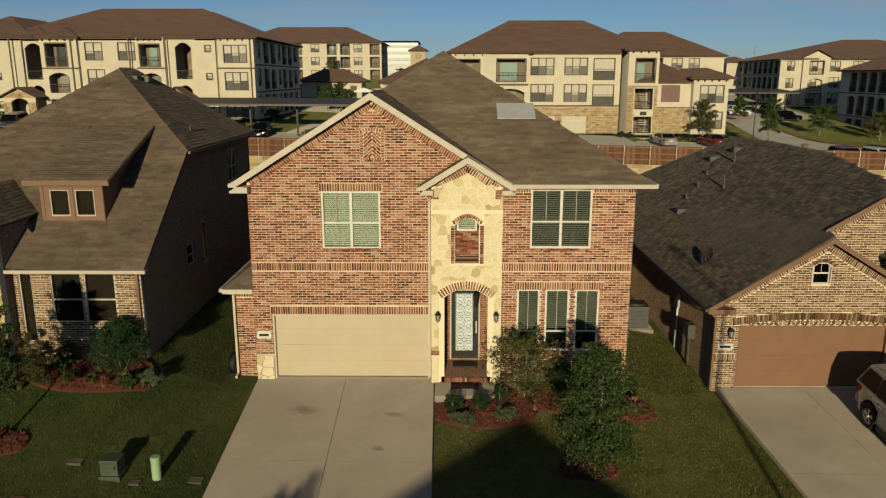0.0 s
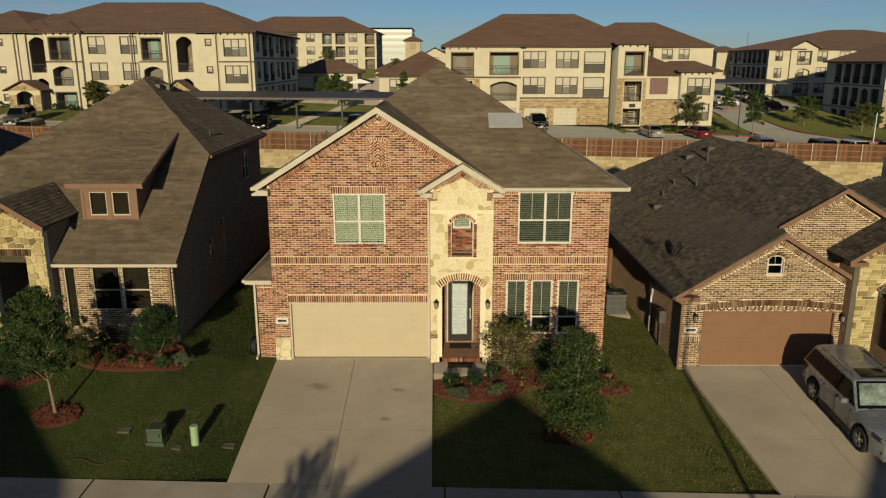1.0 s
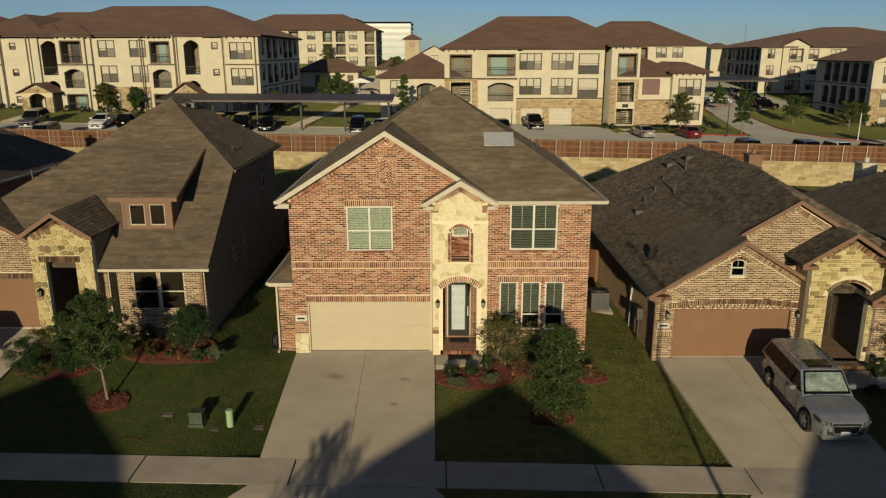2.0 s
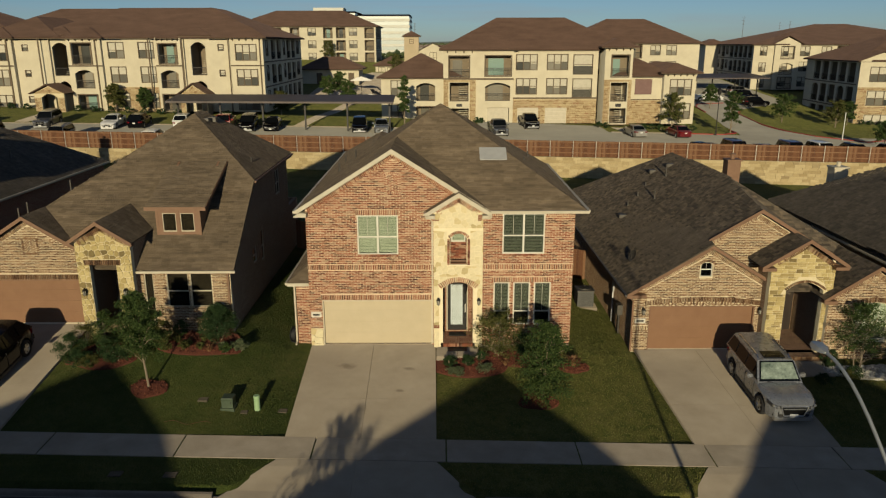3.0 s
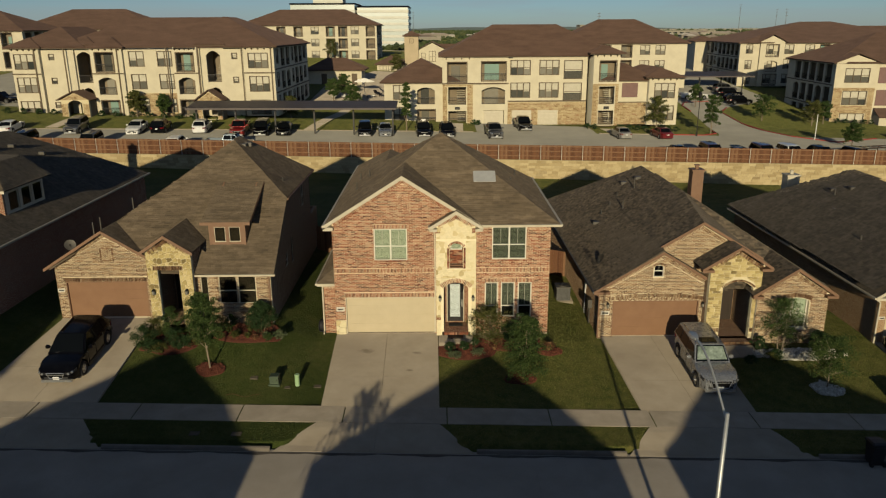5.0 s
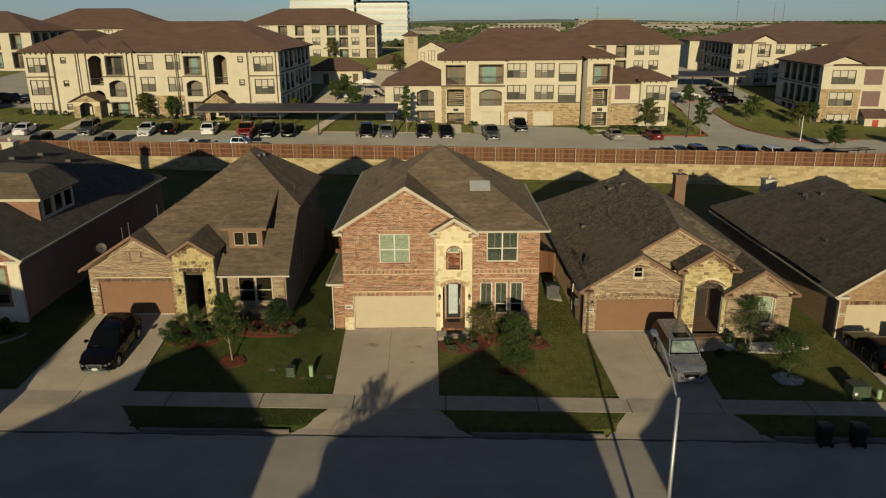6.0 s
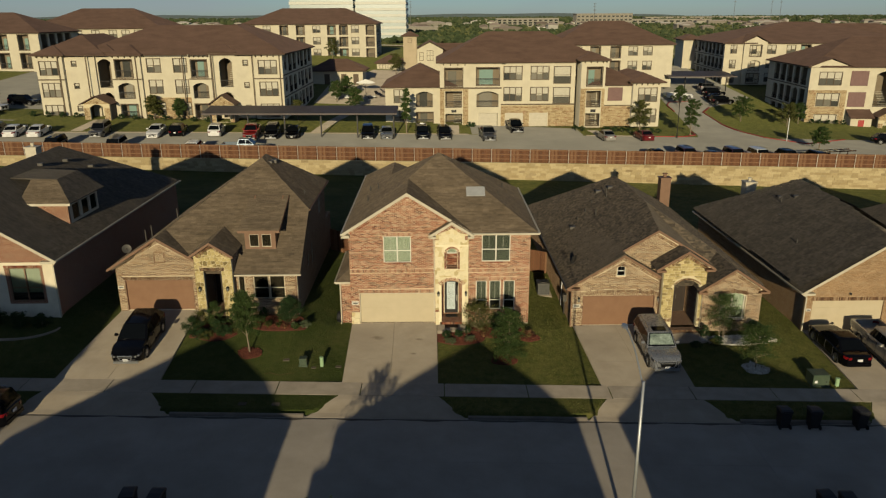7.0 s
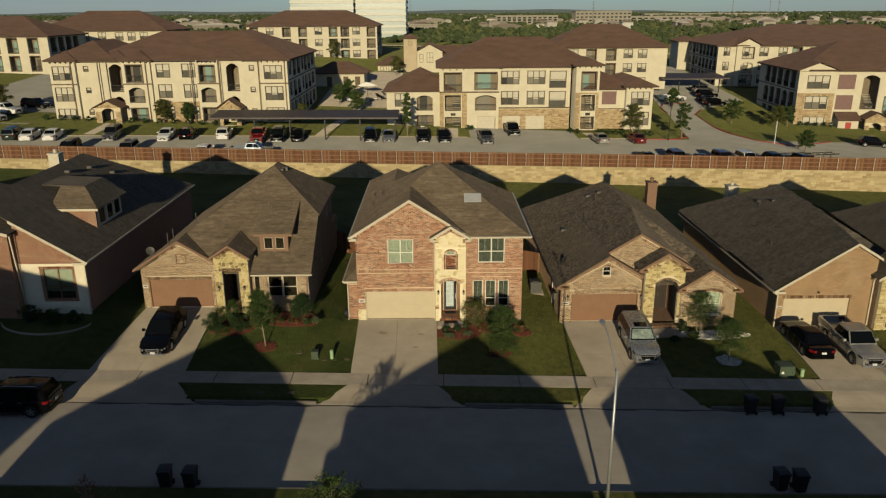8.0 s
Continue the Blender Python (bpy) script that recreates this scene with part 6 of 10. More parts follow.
roof_plane([(-18.6, -1.5, 5.0), (-18.6, 21.9, 5.0), FB, FA], M_sh_char, fl, tabs=M_sh_char, seed=131)
roof_plane([(-33.2, -1.5, 5.0), (-33.2, 21.9, 5.0), FB, FA], M_sh_char, fl)
roof_plane([(-18.6, 21.9, 5.0), (-33.2, 21.9, 5.0), FB], M_sh_char, fl)
roof_plane([(-29.0, -2.3, 8.9), (-23.0, -2.3, 7.2), (-23.0, 3.0, 7.2), (-29, 3.0, 8.9)], M_sh_char, fl, tabs=M_sh_char, seed=132)
roof_plane([(-29.0, -2.3, 8.9), (-33.4, -2.3, 7.0), (-33.4, 3.0, 7.0), (-29, 3.0, 8.9)], M_sh_char, fl)
barge(fl, (-23.3, 7.95), (-18.57, 5.0), -1.53, M_cream, 0.2, 0.05, 0.3)
barge(fl, (-33.4, 7.05), (-29, 8.93), -2.33, M_cream, 0.2, 0.05, 0.4)
barge(fl, (-29, 8.93), (-23.0, 7.22), -2.33, M_cream, 0.2, 0.05, 0.4)
part("eave_return", Geo().box(-19.5, -18.58, -1.52, -1.21, 4.78, 4.93), M_cream, fl)
gutter(fl, [(-18.55, -1.5, 4.93), (-18.55, 21.9, 4.93)], M_cream, 0.055)
gutter(fl, [(-18.62, -1.3, 4.85), (-18.84, -1.28, 4.6), (-18.84, -1.28, 1.2)], M_cream, 0.04)
gutter(fl, [(-23.1, -2.0, 7.1), (-23.2, -1.8, 6.9), (-23.2, -1.3, 1.2)], M_cream, 0.04)
dm = part("dormer", Geo().box(-22.6, -20.0, 3.9, 4.1, 5.6, 7.3), M_red_far, fl, "brick dormer with three side windows")
part("dormer_cheek", Geo().wall(rect(4.1, 8.4, 5.4, 7.3), [rect(4.5, 5.6, 5.95, 7.1), rect(5.9, 7.0, 5.95, 7.1), rect(7.2, 8.2, 5.95, 7.1)], (-20.0, 0, 0), (0, 1, 0), (1, 0, 0), 0.15), M_cream, dm)
for yy in (4.5, 5.9, 7.2):
    w = window(fl, yy, yy + 1.05, 5.95, 7.1, 0, 1, M_cream, None, 0.02, False, M_pane_dark)
    w.matrix_basis = pose(-20.03, 0, 0, 0, 0, 90)
dr_ = (-22.6, 6.6, 9.0)
roof_plane([(-23.1, 3.5, 7.38), (-19.6, 3.5, 7.38), (-21.3, 5.6, 8.6), (-23.1, 5.6, 8.6)], M_sh_brown, fl, tabs=M_sh_brown, seed=133)
roof_plane([(-19.6, 3.5, 7.38), (-19.6, 8.8, 7.38), (-21.3, 8.8, 8.6), (-21.3, 5.6, 8.6)], M_sh_char, fl, tabs=M_sh_char, seed=134)
roof_plane([(-21.3, 5.6, 8.6), (-21.3, 8.8, 8.6), (-24.5, 8.8, 8.75), (-24.5, 5.6, 8.75)], M_sh_char, fl)
part("dormer_fascia", Geo().box(-23.1, -19.6, 3.47, 3.51, 7.22, 7.38), M_cream, dm)
part("chimney", Geo().box(-32.3, -31.3, 21.9, 22.9, 0.5, 8.0).box(-32.37, -31.23, 21.83, 22.97, 8.0, 8.12).tube((-31.8, 22.4, 8.1), (-31.8, 22.4, 8.45), 0.16), M_cream, fl)
for vx, vy, vh in ((-20.8, 4.2, 0.4), (-21.0, 14, 0.4)):
    vent_pipe(fl, vx, vy, 5.0 + 0.63 * (-18.6 - vx), vh)
for vx, vy in ((-24.2, 13.0), (-23.0, 14.5), (-24.6, 10.0)):
    part("roof_vent", Geo().box(vx - 0.2, vx + 0.2, vy - 0.18, vy + 0.18, 5.0 + 0.63 * (-18.6 - vx) - 0.05, 5.0 + 0.63 * (-18.6 - vx) + 0.15), M_dull_metal, fl)

# ---- next house past the row's end, and the houses across the street (behind the viewer) ----
def plain_house(x0, x1, y0, y1, zb, ze, zr, ridge0, ridge1, label, brick, xr=None, roof=None):
    h = thing("house", label, "house")
    part("wall_block", Geo().box(x0, x1, y0, y1, zb, ze), brick, h)
    e = 0.35
    xm = (x0 + x1) / 2 if xr is None else xr
    a, b = (xm, ridge0, zr), (xm, ridge1, zr)
    mt = roof or M_sh_char
    roof_plane([(x0 - e, y0 - e, ze), (x0 - e, y1 + e, ze), b, a], mt, h)
    roof_plane([(x1 + e, y0 - e, ze), (x1 + e, y1 + e, ze), b, a], mt, h)
    roof_plane([(x0 - e, y0 - e, ze), (x1 + e, y0 - e, ze), a], mt, h)
    roof_plane([(x0 - e, y1 + e, ze), (x1 + e, y1 + e, ze), b], mt, h)
    return h


plain_house(43.8, 56, 0.5, 22, -2.2, 1.2, 5.4, 6.5, 15.5, "tan brick house with a dark shingle roof", M_tan_far)
plain_house(-49, -35.5, 0.5, 22, 0.8, 4.6, 8.8, 6.5, 15.5, "red brick house with a dark shingle roof", M_red_far)
ACROSS = [(-1.05, 10.8, 5.45, 5.75, 3.42), (-17.0, -4.2, -10.63, 6.33, 3.2), (13.7, 27.0, 19.2, 5.9, 3.7), (34.6, 46.5, 40.5, 5.6, 3.2), (-34.0, -19.3, -26.5, 10.9, 8.1)]
for xa, xb, xr, zr, eave in ACROSS:
    plain_house(xa, xb, -46, -29.2, -1.5, walk_z(xb) + eave, zr, -40, -33.5, "tan brick house with a dark shingle roof across the street", M_tan_far, xr)
plain_house(-1.7, 5.0, -46, -33.6, -1.5, 2.6, 4.4, -42, -38, "tan brick rear wing of a house across the street", M_tan_far)
# ---- retaining wall and board fence behind the yards ----
def foot_z(x):
    return -0.05 - 0.035 * x


def top_z(x):
    return 1.85 - 0.022 * x


M_block = varied("tan_wall_block", [(0.0, (0.40, 0.31, 0.16)), (0.4, (0.50, 0.40, 0.22)), (0.8, (0.58, 0.48, 0.28)), (1.0, (0.34, 0.26, 0.14))], 0.92, 6, 0.3, 0.4)
rwall = part("wall_retaining", Geo().prism([(-110, 46.55, top_z(-110)), (120, 46.55, top_z(120)), (120, 46.55, foot_z(120) - 0.6), (-110, 46.55, foot_z(-110) - 0.6)], (0, 0.4, 0)), surface("wall_joint", (0.34, 0.27, 0.15), (0.42, 0.34, 0.2), 2, 0.95, 20, 0.2))
tagged(rwall, "tan stone block retaining wall behind the yards", "wall", kind="structure")
g = Geo()
r = random.Random(5)
for row in range(9):
    x = -80.0 - r.random()
    while x < 90:
        w = r.uniform(0.5, 1.15)
        z0 = top_z(x) - 0.31 * (row + 1)
        if z0 > foot_z(x) - 0.35:
            d = r.uniform(0.0, 0.03)
            g.box(x + 0.012, x + w - 0.012, 46.50 - d, 46.56, z0 + 0.012, z0 + 0.298)
        x += w
tagged(part("wall_blocks", g, M_block, rwall, fix=False), kind="stuff")
M_cedar = varied("cedar_board", [(0.0, (0.13, 0.055, 0.026)), (0.4, (0.19, 0.085, 0.040)), (0.8, (0.24, 0.115, 0.055)), (1.0, (0.27, 0.15, 0.08))], 0.85, 9, 0.4, 0.3)
M_cedar_p = varied("cedar_panel", [(0.0, (0.13, 0.055, 0.026)), (0.4, (0.19, 0.085, 0.040)), (0.8, (0.24, 0.115, 0.055)), (1.0, (0.27, 0.15, 0.08))], 0.85, 9, 0.4, 0.3, "island")
fence = thing("fence", "stained cedar board fence with pale steel posts", "fence", kind="structure")
M_post = surface("galvanised_post", (0.42, 0.40, 0.35), (0.52, 0.50, 0.45), 6, 0.5, 40, 0.1, 0.4)
M_rail = surface("weathered_cedar_rail", (0.20, 0.105, 0.055), (0.29, 0.165, 0.09), 2, 0.85, 30, 0.2)
FH = 1.72
r = random.Random(8)
for xa in steps(-100, 112, 2.44)[:-1]:
    g = Geo()
    x = xa
    while x < xa + 2.42:
        zz = top_z(x)
        h = FH + r.uniform(-0.02, 0.02)
        d = r.uniform(-0.008, 0.008)
        g.box(x + 0.004, x + 0.136, 46.93 + d, 46.95 + d, zz + 0.03, zz + h)
        x += 0.14
    pn = tagged(part("fence_panel", g, M_cedar_p, fence, fix=False), kind="stuff")
    for up in (0.42, 0.98, 1.55):
        part("rail", Geo().prism([(xa, 46.88, top_z(xa) + up), (xa + 2.44, 46.88, top_z(xa + 2.44) + up), (xa + 2.44, 46.88, top_z(xa + 2.44) + up + 0.09), (xa, 46.88, top_z(xa) + up + 0.09)], (0, 0.04, 0)), M_rail, pn)
    part("post", Geo().tube((xa, 46.88, top_z(xa) - 0.2), (xa, 46.88, top_z(xa) + FH), 0.035, 0.035, 6), M_post, fence)


def yard_fence(xa, ya, xb, yb, label="low cedar fence between the yards"):
    f = thing("fence", label, "fence")
    d = Vector((xb - xa, yb - ya, 0))
    n = max(1, round(d.length / 2.4))
    for k in range(n):
        p, q = Vector((xa, ya, 0)) + d * (k / n), Vector((xa, ya, 0)) + d * ((k + 1) / n)
        g = Geo()
        u = (q - p).normalized()
        t = 0.0
        w = Vector((-u.y, u.x, 0)) * 0.02
        while t < (q - p).length - 0.05:
            a = p + u * t
            b = p + u * (t + 0.13)
            z = lot_z(a.x, a.y)
            g.prism([(a.x, a.y, z), (b.x, b.y, z), (b.x, b.y, z + 1.8), (a.x, a.y, z + 1.8)], w)
            t += 0.14
        tagged(part("fence_panel", g, M_cedar_p, f, fix=False), kind="stuff")


yard_fence(11.1, 11.0, 13.9, 11.0, "cedar gate fence between two houses")
yard_fence(-3.8, 14.0, -0.6, 14.0, "cedar gate fence between two houses")
# ---- vehicles ----
def car_paint(name, c, metal=0.0, rough=0.35):
    m = material(name, c, rough, metal, 0.5)
    n = Nodes(m)
    n.bs.inputs["Coat Weight"].default_value = 0.7 if max(c) > 0.01 else 0.0
    n.bs.inputs["Specular IOR Level"].default_value = 0.5 if max(c) > 0.01 else 0.22
    n.bs.inputs["Coat Roughness"].default_value = 0.05
    d = n.ramp(n.noise(2.2, 4, 0.6), [(0.3, tuple(0.82 * v for v in c)), (0.7, tuple(min(1, 1.08 * v) for v in c))])
    n.base(d)
    n.rough(n.math("ADD", rough - 0.08, n.math("MULTIPLY", n.noise(5, 3), 0.16)))
    return m


PAINT = {"silver": car_paint("silver_paint", (0.26, 0.27, 0.285), 0.45, 0.28), "black": car_paint("black_paint", (0.003, 0.003, 0.004), 0.0, 0.12), "white": car_paint("white_paint", (0.70, 0.69, 0.66)),
         "grey": car_paint("grey_paint", (0.10, 0.10, 0.105), 0.5), "green": car_paint("dark_green_paint", (0.014, 0.030, 0.022), 0.2), "red": car_paint("red_paint", (0.26, 0.012, 0.012), 0.2),
         "wine": car_paint("dark_red_paint", (0.16, 0.012, 0.016), 0.3), "purple": car_paint("purple_paint", (0.045, 0.012, 0.032), 0.4), "blue": car_paint("blue_grey_paint", (0.10, 0.125, 0.155), 0.5),
         "champagne": car_paint("champagne_paint", (0.36, 0.345, 0.31), 0.5, 0.38)}
M_tint = material("tinted_glass", (0.004, 0.005, 0.006), 0.04, 0.0, 0.16)
M_shade = surface("silver_sunshade", (0.05, 0.075, 0.062), (0.36, 0.43, 0.36), 2.8, 0.4, 9, 0.3, 0.1)
M_tyre = surface("tyre_rubber", (0.012, 0.012, 0.012), (0.03, 0.029, 0.028), 10, 0.9, 60, 0.3)
M_rim = surface("alloy", (0.42, 0.42, 0.42), (0.55, 0.55, 0.55), 10, 0.3, 60, 0.05, 0.9)
M_chrome = material("chrome", (0.65, 0.65, 0.65), 0.12, 1.0)
M_plastic = surface("black_plastic", (0.014, 0.014, 0.015), (0.03, 0.03, 0.03), 12, 0.6, 80, 0.1)
M_lens = material("clear_lens", (0.22, 0.23, 0.24), 0.06, 0.4, 0.8)
M_tail = material("red_lens", (0.15, 0.006, 0.008), 0.12, 0.0, 0.6)
M_bright = surface("bright_trim", (0.50, 0.51, 0.52), (0.62, 0.63, 0.64), 6, 0.32, 40, 0.0, 0.85)
M_lens_dark = material("smoked_lens", (0.03, 0.031, 0.034), 0.08, 0.2, 0.6)
M_grille = material("black_grille", (0.004, 0.004, 0.004), 0.7, 0.0, 0.1)
M_plate = surface("pale_plate", (0.60, 0.60, 0.58), (0.72, 0.72, 0.70), 10, 0.5, 60, 0)

# length, width, height, belt, hood, wheel radius, axle from each end, windscreen foot, roof front, roof rear, rear glass foot (shares of the length from the nose), rear deck, roof width
SHAPES = {"suv": dict(L=4.78, W=1.90, H=1.78, belt=1.10, hood=1.08, nose=0.90, r=0.385, ax=(0.19, 0.79), cab=(0.285, 0.42, 0.92, 0.985), deck=1.10, rw=0.76, clear=0.26),
          "crossover": dict(L=4.70, W=1.88, H=1.66, belt=1.04, hood=0.98, nose=0.74, r=0.365, ax=(0.195, 0.80), cab=(0.27, 0.46, 0.84, 0.965), deck=1.03, rw=0.72, clear=0.22),
          "sedan": dict(L=4.85, W=1.83, H=1.45, belt=0.96, hood=0.92, nose=0.68, r=0.335, ax=(0.19, 0.78), cab=(0.29, 0.45, 0.70, 0.86), deck=0.99, rw=0.70, clear=0.19),
          "pickup": dict(L=5.75, W=1.95, H=1.85, belt=1.20, hood=1.14, nose=0.98, r=0.40, ax=(0.17, 0.785), cab=(0.265, 0.38, 0.60, 0.635), deck=1.18, rw=0.77, clear=0.32)}
CAR_MESH = {}


def car_part(key, name, geo, mat, parent, label="", soft=False):
    """Alike cars share their meshes."""
    key = key + (name,)
    if key not in CAR_MESH:
        CAR_MESH[key] = mesh_of(name, geo(), mat, soft)
        if soft == "keen":
            CAR_MESH[key].set_sharp_from_angle(angle=radians(32))
    ob = new(name, CAR_MESH[key])
    ob.parent = parent
    return tagged(ob, label)


def wheel_geo(r):
    g, n = Geo(), 24
    prof = [(r * 0.62, -0.115), (r * 0.93, -0.115), (r, -0.075), (r, 0.075), (r * 0.93, 0.115), (r * 0.62, 0.115)]
    return g.loft([[(w, q * math.cos(6.283185 * i / n), q * math.sin(6.283185 * i / n)) for q, w in prof] for i in range(n)] + [[(w, q, 0) for q, w in prof]], False)


def rim_geo(r):
    g, n = Geo(), 20
    prof = [(r * 0.57, 0.06), (r * 0.64, 0.105), (r * 0.64, 0.06)]
    g.loft([[(w, q * math.cos(6.283185 * i / n), q * math.sin(6.283185 * i / n)) for q, w in prof] for i in range(n + 1)], False)
    for k in range(5):
        for d in (-0.16, 0.16):
            a = k * 1.2566 + d
            g.box(0.075, 0.10, -0.022, 0.022, 0.03, r * 0.61, Matrix.Rotation(a, 4, "X"))
    return g.tube((0.06, 0, 0), (0.108, 0, 0), 0.06, 0.045, 10)


def brake_geo(r):
    return Geo().tube((-0.1, 0, 0), (0.055, 0, 0), r * 0.6, r * 0.6, 20)


def car(kind, paint, x, y, turn, zf, label, near=False, rails=False, sunroof=False, shade=False, bed=False, lift=0.0):
    s = SHAPES[kind]
    L, W, H, belt = s["L"], s["W"], s["H"], s["belt"]
    Y = lambda f: -L / 2 + f * L
    yf, yr = Y(s["ax"][0]), Y(s["ax"][1])
    a = radians(turn)
    d = Vector((math.sin(a), -math.cos(a), 0))
    pf, pr = Vector((x, y, 0)) - d * yf, Vector((x, y, 0)) - d * yr
    zn, zt = zf(pf.x, pf.y), zf(pr.x, pr.y)
    tilt = math.degrees(math.atan2(zt - zn, yr - yf))
    names = {"pickup": "pickup_truck", "sedan": "sedan_car", "suv": "suv_car", "crossover": "crossover_car"}
    c = thing(names[kind], label, "pickup truck" if kind == "pickup" else "car")
    c.matrix_basis = pose(x, y, (zn + (zt - zn) * (0 - yf) / (yr - yf)) + lift, tilt, 0, turn)
    mat, r, rw = PAINT[paint], s["r"], s["rw"]
    ya, yb, yc, yd = (Y(f) for f in s["cab"])
    key = (kind, paint)

    def top(yy):
        if kind == "pickup" and yy > yd + 0.06:
            return 0.80
        return ramp(yy, [(-L / 2, s["nose"]), (-L / 2 + 0.25, s["nose"] + 0.6 * (s["hood"] - s["nose"])), (Y(0.13), s["hood"] - 0.04), (ya, s["hood"]), (ya + 0.2, belt), (yd, belt), (L / 2 - 0.15, s["deck"]), (L / 2, s["deck"] - 0.06)])

    def width(yy):
        e = min(yy + L / 2, L / 2 - yy)
        return W / 2 * (0.74 + 0.26 * min(1, (e + 0.02) / 0.6) ** 0.5)

    def low(yy):
        z = s["clear"] + (0.14 * max(0, 1 - (yy + L / 2) / 0.18)) + (0.12 * max(0, 1 - (L / 2 - yy) / 0.18))
        for w in (yf, yr):
            q = (r + 0.07) ** 2 - (yy - w) ** 2
            if q > 0:
                z = max(z, r + q ** 0.5)
        return z

    def body():
        ys = sorted(set([round(v, 3) for v in steps(-L / 2, L / 2, 0.16)] + [round(w + o, 3) for w in (yf, yr) for o in (-r - 0.071, -r - 0.05, -r * 0.85, -r * 0.6, -r * 0.3, 0, r * 0.3, r * 0.6, r * 0.85, r + 0.05, r + 0.071)] + [round(v, 3) for v in (yd + 0.05, yd + 0.07)]))
        rings = []
        for yy in ys:
            w, b, t = width(yy), low(yy), top(yy)
            half = [(0.80 * w, b), (0.955 * w, b + 0.02), (0.99 * w, b + 0.35 * (t - b)), (w, b + 0.66 * (t - b)), (0.965 * w, t - 0.07), (0.90 * w, t - 0.02), (0.5 * w, t + 0.012)]
            rings.append([(px, yy, pz) for px, pz in half] + [(-px, yy, pz) for px, pz in half[::-1]])
        return Geo().loft(rings)

    bd = car_part(key, "body", body, mat, c, soft="keen")
    wb = W / 2 * 0.93

    def at(yy, f):
        """Half width of the cabin at share f of its height."""
        return wb + (W / 2 * rw - wb) * f

    def roof_z(yy):
        return ramp(yy, [(ya, 0.0), (yb, 0.955), ((yb + yc) / 2, 1.0), (yc, 0.955), (yd, 0.0)])

    def cabin():
        rings = []
        for yy in [ya] + [ya + (yb - ya) * k / 3 for k in (1, 2)] + [yb] + [yb + (yc - yb) * k / 5 for k in range(1, 5)] + [yc] + [yc + (yd - yc) * 0.5, yd]:
            f = roof_z(yy)
            z = belt - 0.03 + (H - belt + 0.03) * f
            w0, w1 = at(yy, 0), at(yy, max(0, f - 0.06))
            zs = max(belt - 0.03, z - 0.05)
            half = [(w0, belt - 0.06), (w1, zs), (w1 - 0.07, z - 0.008), (w1 * 0.5, z + 0.012 * f)]
            rings.append([(px, yy, pz) for px, pz in half] + [(-px, yy, pz) for px, pz in half[::-1]])
        return Geo().loft(rings)

    cb = car_part(key, "cabin", cabin, mat, c, soft="keen")

    def slope_glass(y0, y1, f0, f1, inset, off=0.02):
        def make():
            g, q = Geo(), []
            for f in (f0, f1):
                yy = y0 + (y1 - y0) * f
                z = belt - 0.03 + (H - belt + 0.03) * 0.955 * f
                q.append((at(yy, f) - inset, yy, z))
            (wa, p0, z0), (wc, p1, z1) = q
            nrm = Vector((0, -(z1 - z0) if y1 > y0 else (z1 - z0), abs(p1 - p0))).normalized() * off
            pts = [Vector(v) + nrm for v in ((-wa, p0, z0), (wa, p0, z0), (wc, p1, z1), (-wc, p1, z1))]
            return g.prism(pts, -nrm * 1.6)
        return make

    ws = car_part(key + (shade,), "windscreen", slope_glass(ya, yb, 0.06, 0.95, 0.06), M_tint, cb)
    if shade:
        car_part(key, "sunshade", slope_glass(ya, yb, 0.16, 0.88, 0.12, 0.024), M_shade, ws, "creased silver sunshade")
    car_part(key, "rear_window", slope_glass(yd, yc, 0.16, 0.90, 0.09), M_tint, cb)

    def side_glass(f0, f1, sgn):
        def make():
            # a panel in the leaning side, between shares f0 and f1 of the glass line
            z0, z1 = belt + 0.03, belt + (H - belt) * 0.80
            def lim(z):
                f = (z - belt + 0.03) / ((H - belt + 0.03) * 0.955)
                return ya + (yb - ya) * f + 0.10, yd + (yc - yd) * f - 0.10, at(0, f)
            pts = []
            for z, q in ((z0, f0), (z0, f1), (z1, f1), (z1, f0)):
                a0, a1, w = lim(z)
                lo, hi = lim(z0)[0], lim(z0)[1]
                yy = min(max(lo + (hi - lo) * q, a0), a1)
                pts.append((sgn * (w + 0.024), yy, z))
            return Geo().prism(pts, (-sgn * 0.05, 0, 0))
        return make

    cuts_ = ((0.0, 0.46), (0.49, 1.0)) if kind == "pickup" else ((0.0, 0.38), (0.40, 0.70), (0.725, 1.0))
    for sgn in (-1, 1):
        for k, (f0, f1) in enumerate(cuts_):
            car_part(key + (sgn, k), "side_window", side_glass(f0, f1, sgn), M_tint, cb)
        car_part(key + (sgn,), "mirror", lambda: Geo().loft([[(sgn * (W / 2 - 0.02 + i * 0.07), ya + 0.42 + py * k, belt + 0.09 + pz * k) for py, pz in ((-0.06, -0.08), (0.05, -0.08), (0.05, 0.08), (-0.06, 0.08))] for i, k in ((0, 0.5), (1, 1.0), (3, 1.0), (3.4, 0.7))]), mat, c)
        car_part(key + (sgn,), "headlight", lambda: Geo().loft([[(sgn * W * px, -L / 2 + py, s["nose"] - 0.14 + up), (sgn * W * px, -L / 2 + py + 0.02, s["nose"] - 0.03 + up), (sgn * W * px * 0.93, -L / 2 + py + 0.12, s["nose"] - 0.01 + up), (sgn * W * px * 0.93, -L / 2 + py + 0.12, s["nose"] - 0.17 + up)] for px, py, up in ((0.24, -0.025, 0.0), (0.36, -0.02, 0.01), (0.445, 0.12, 0.035), (0.483, 0.34, 0.07))]), M_lens_dark if near else M_lens, bd)
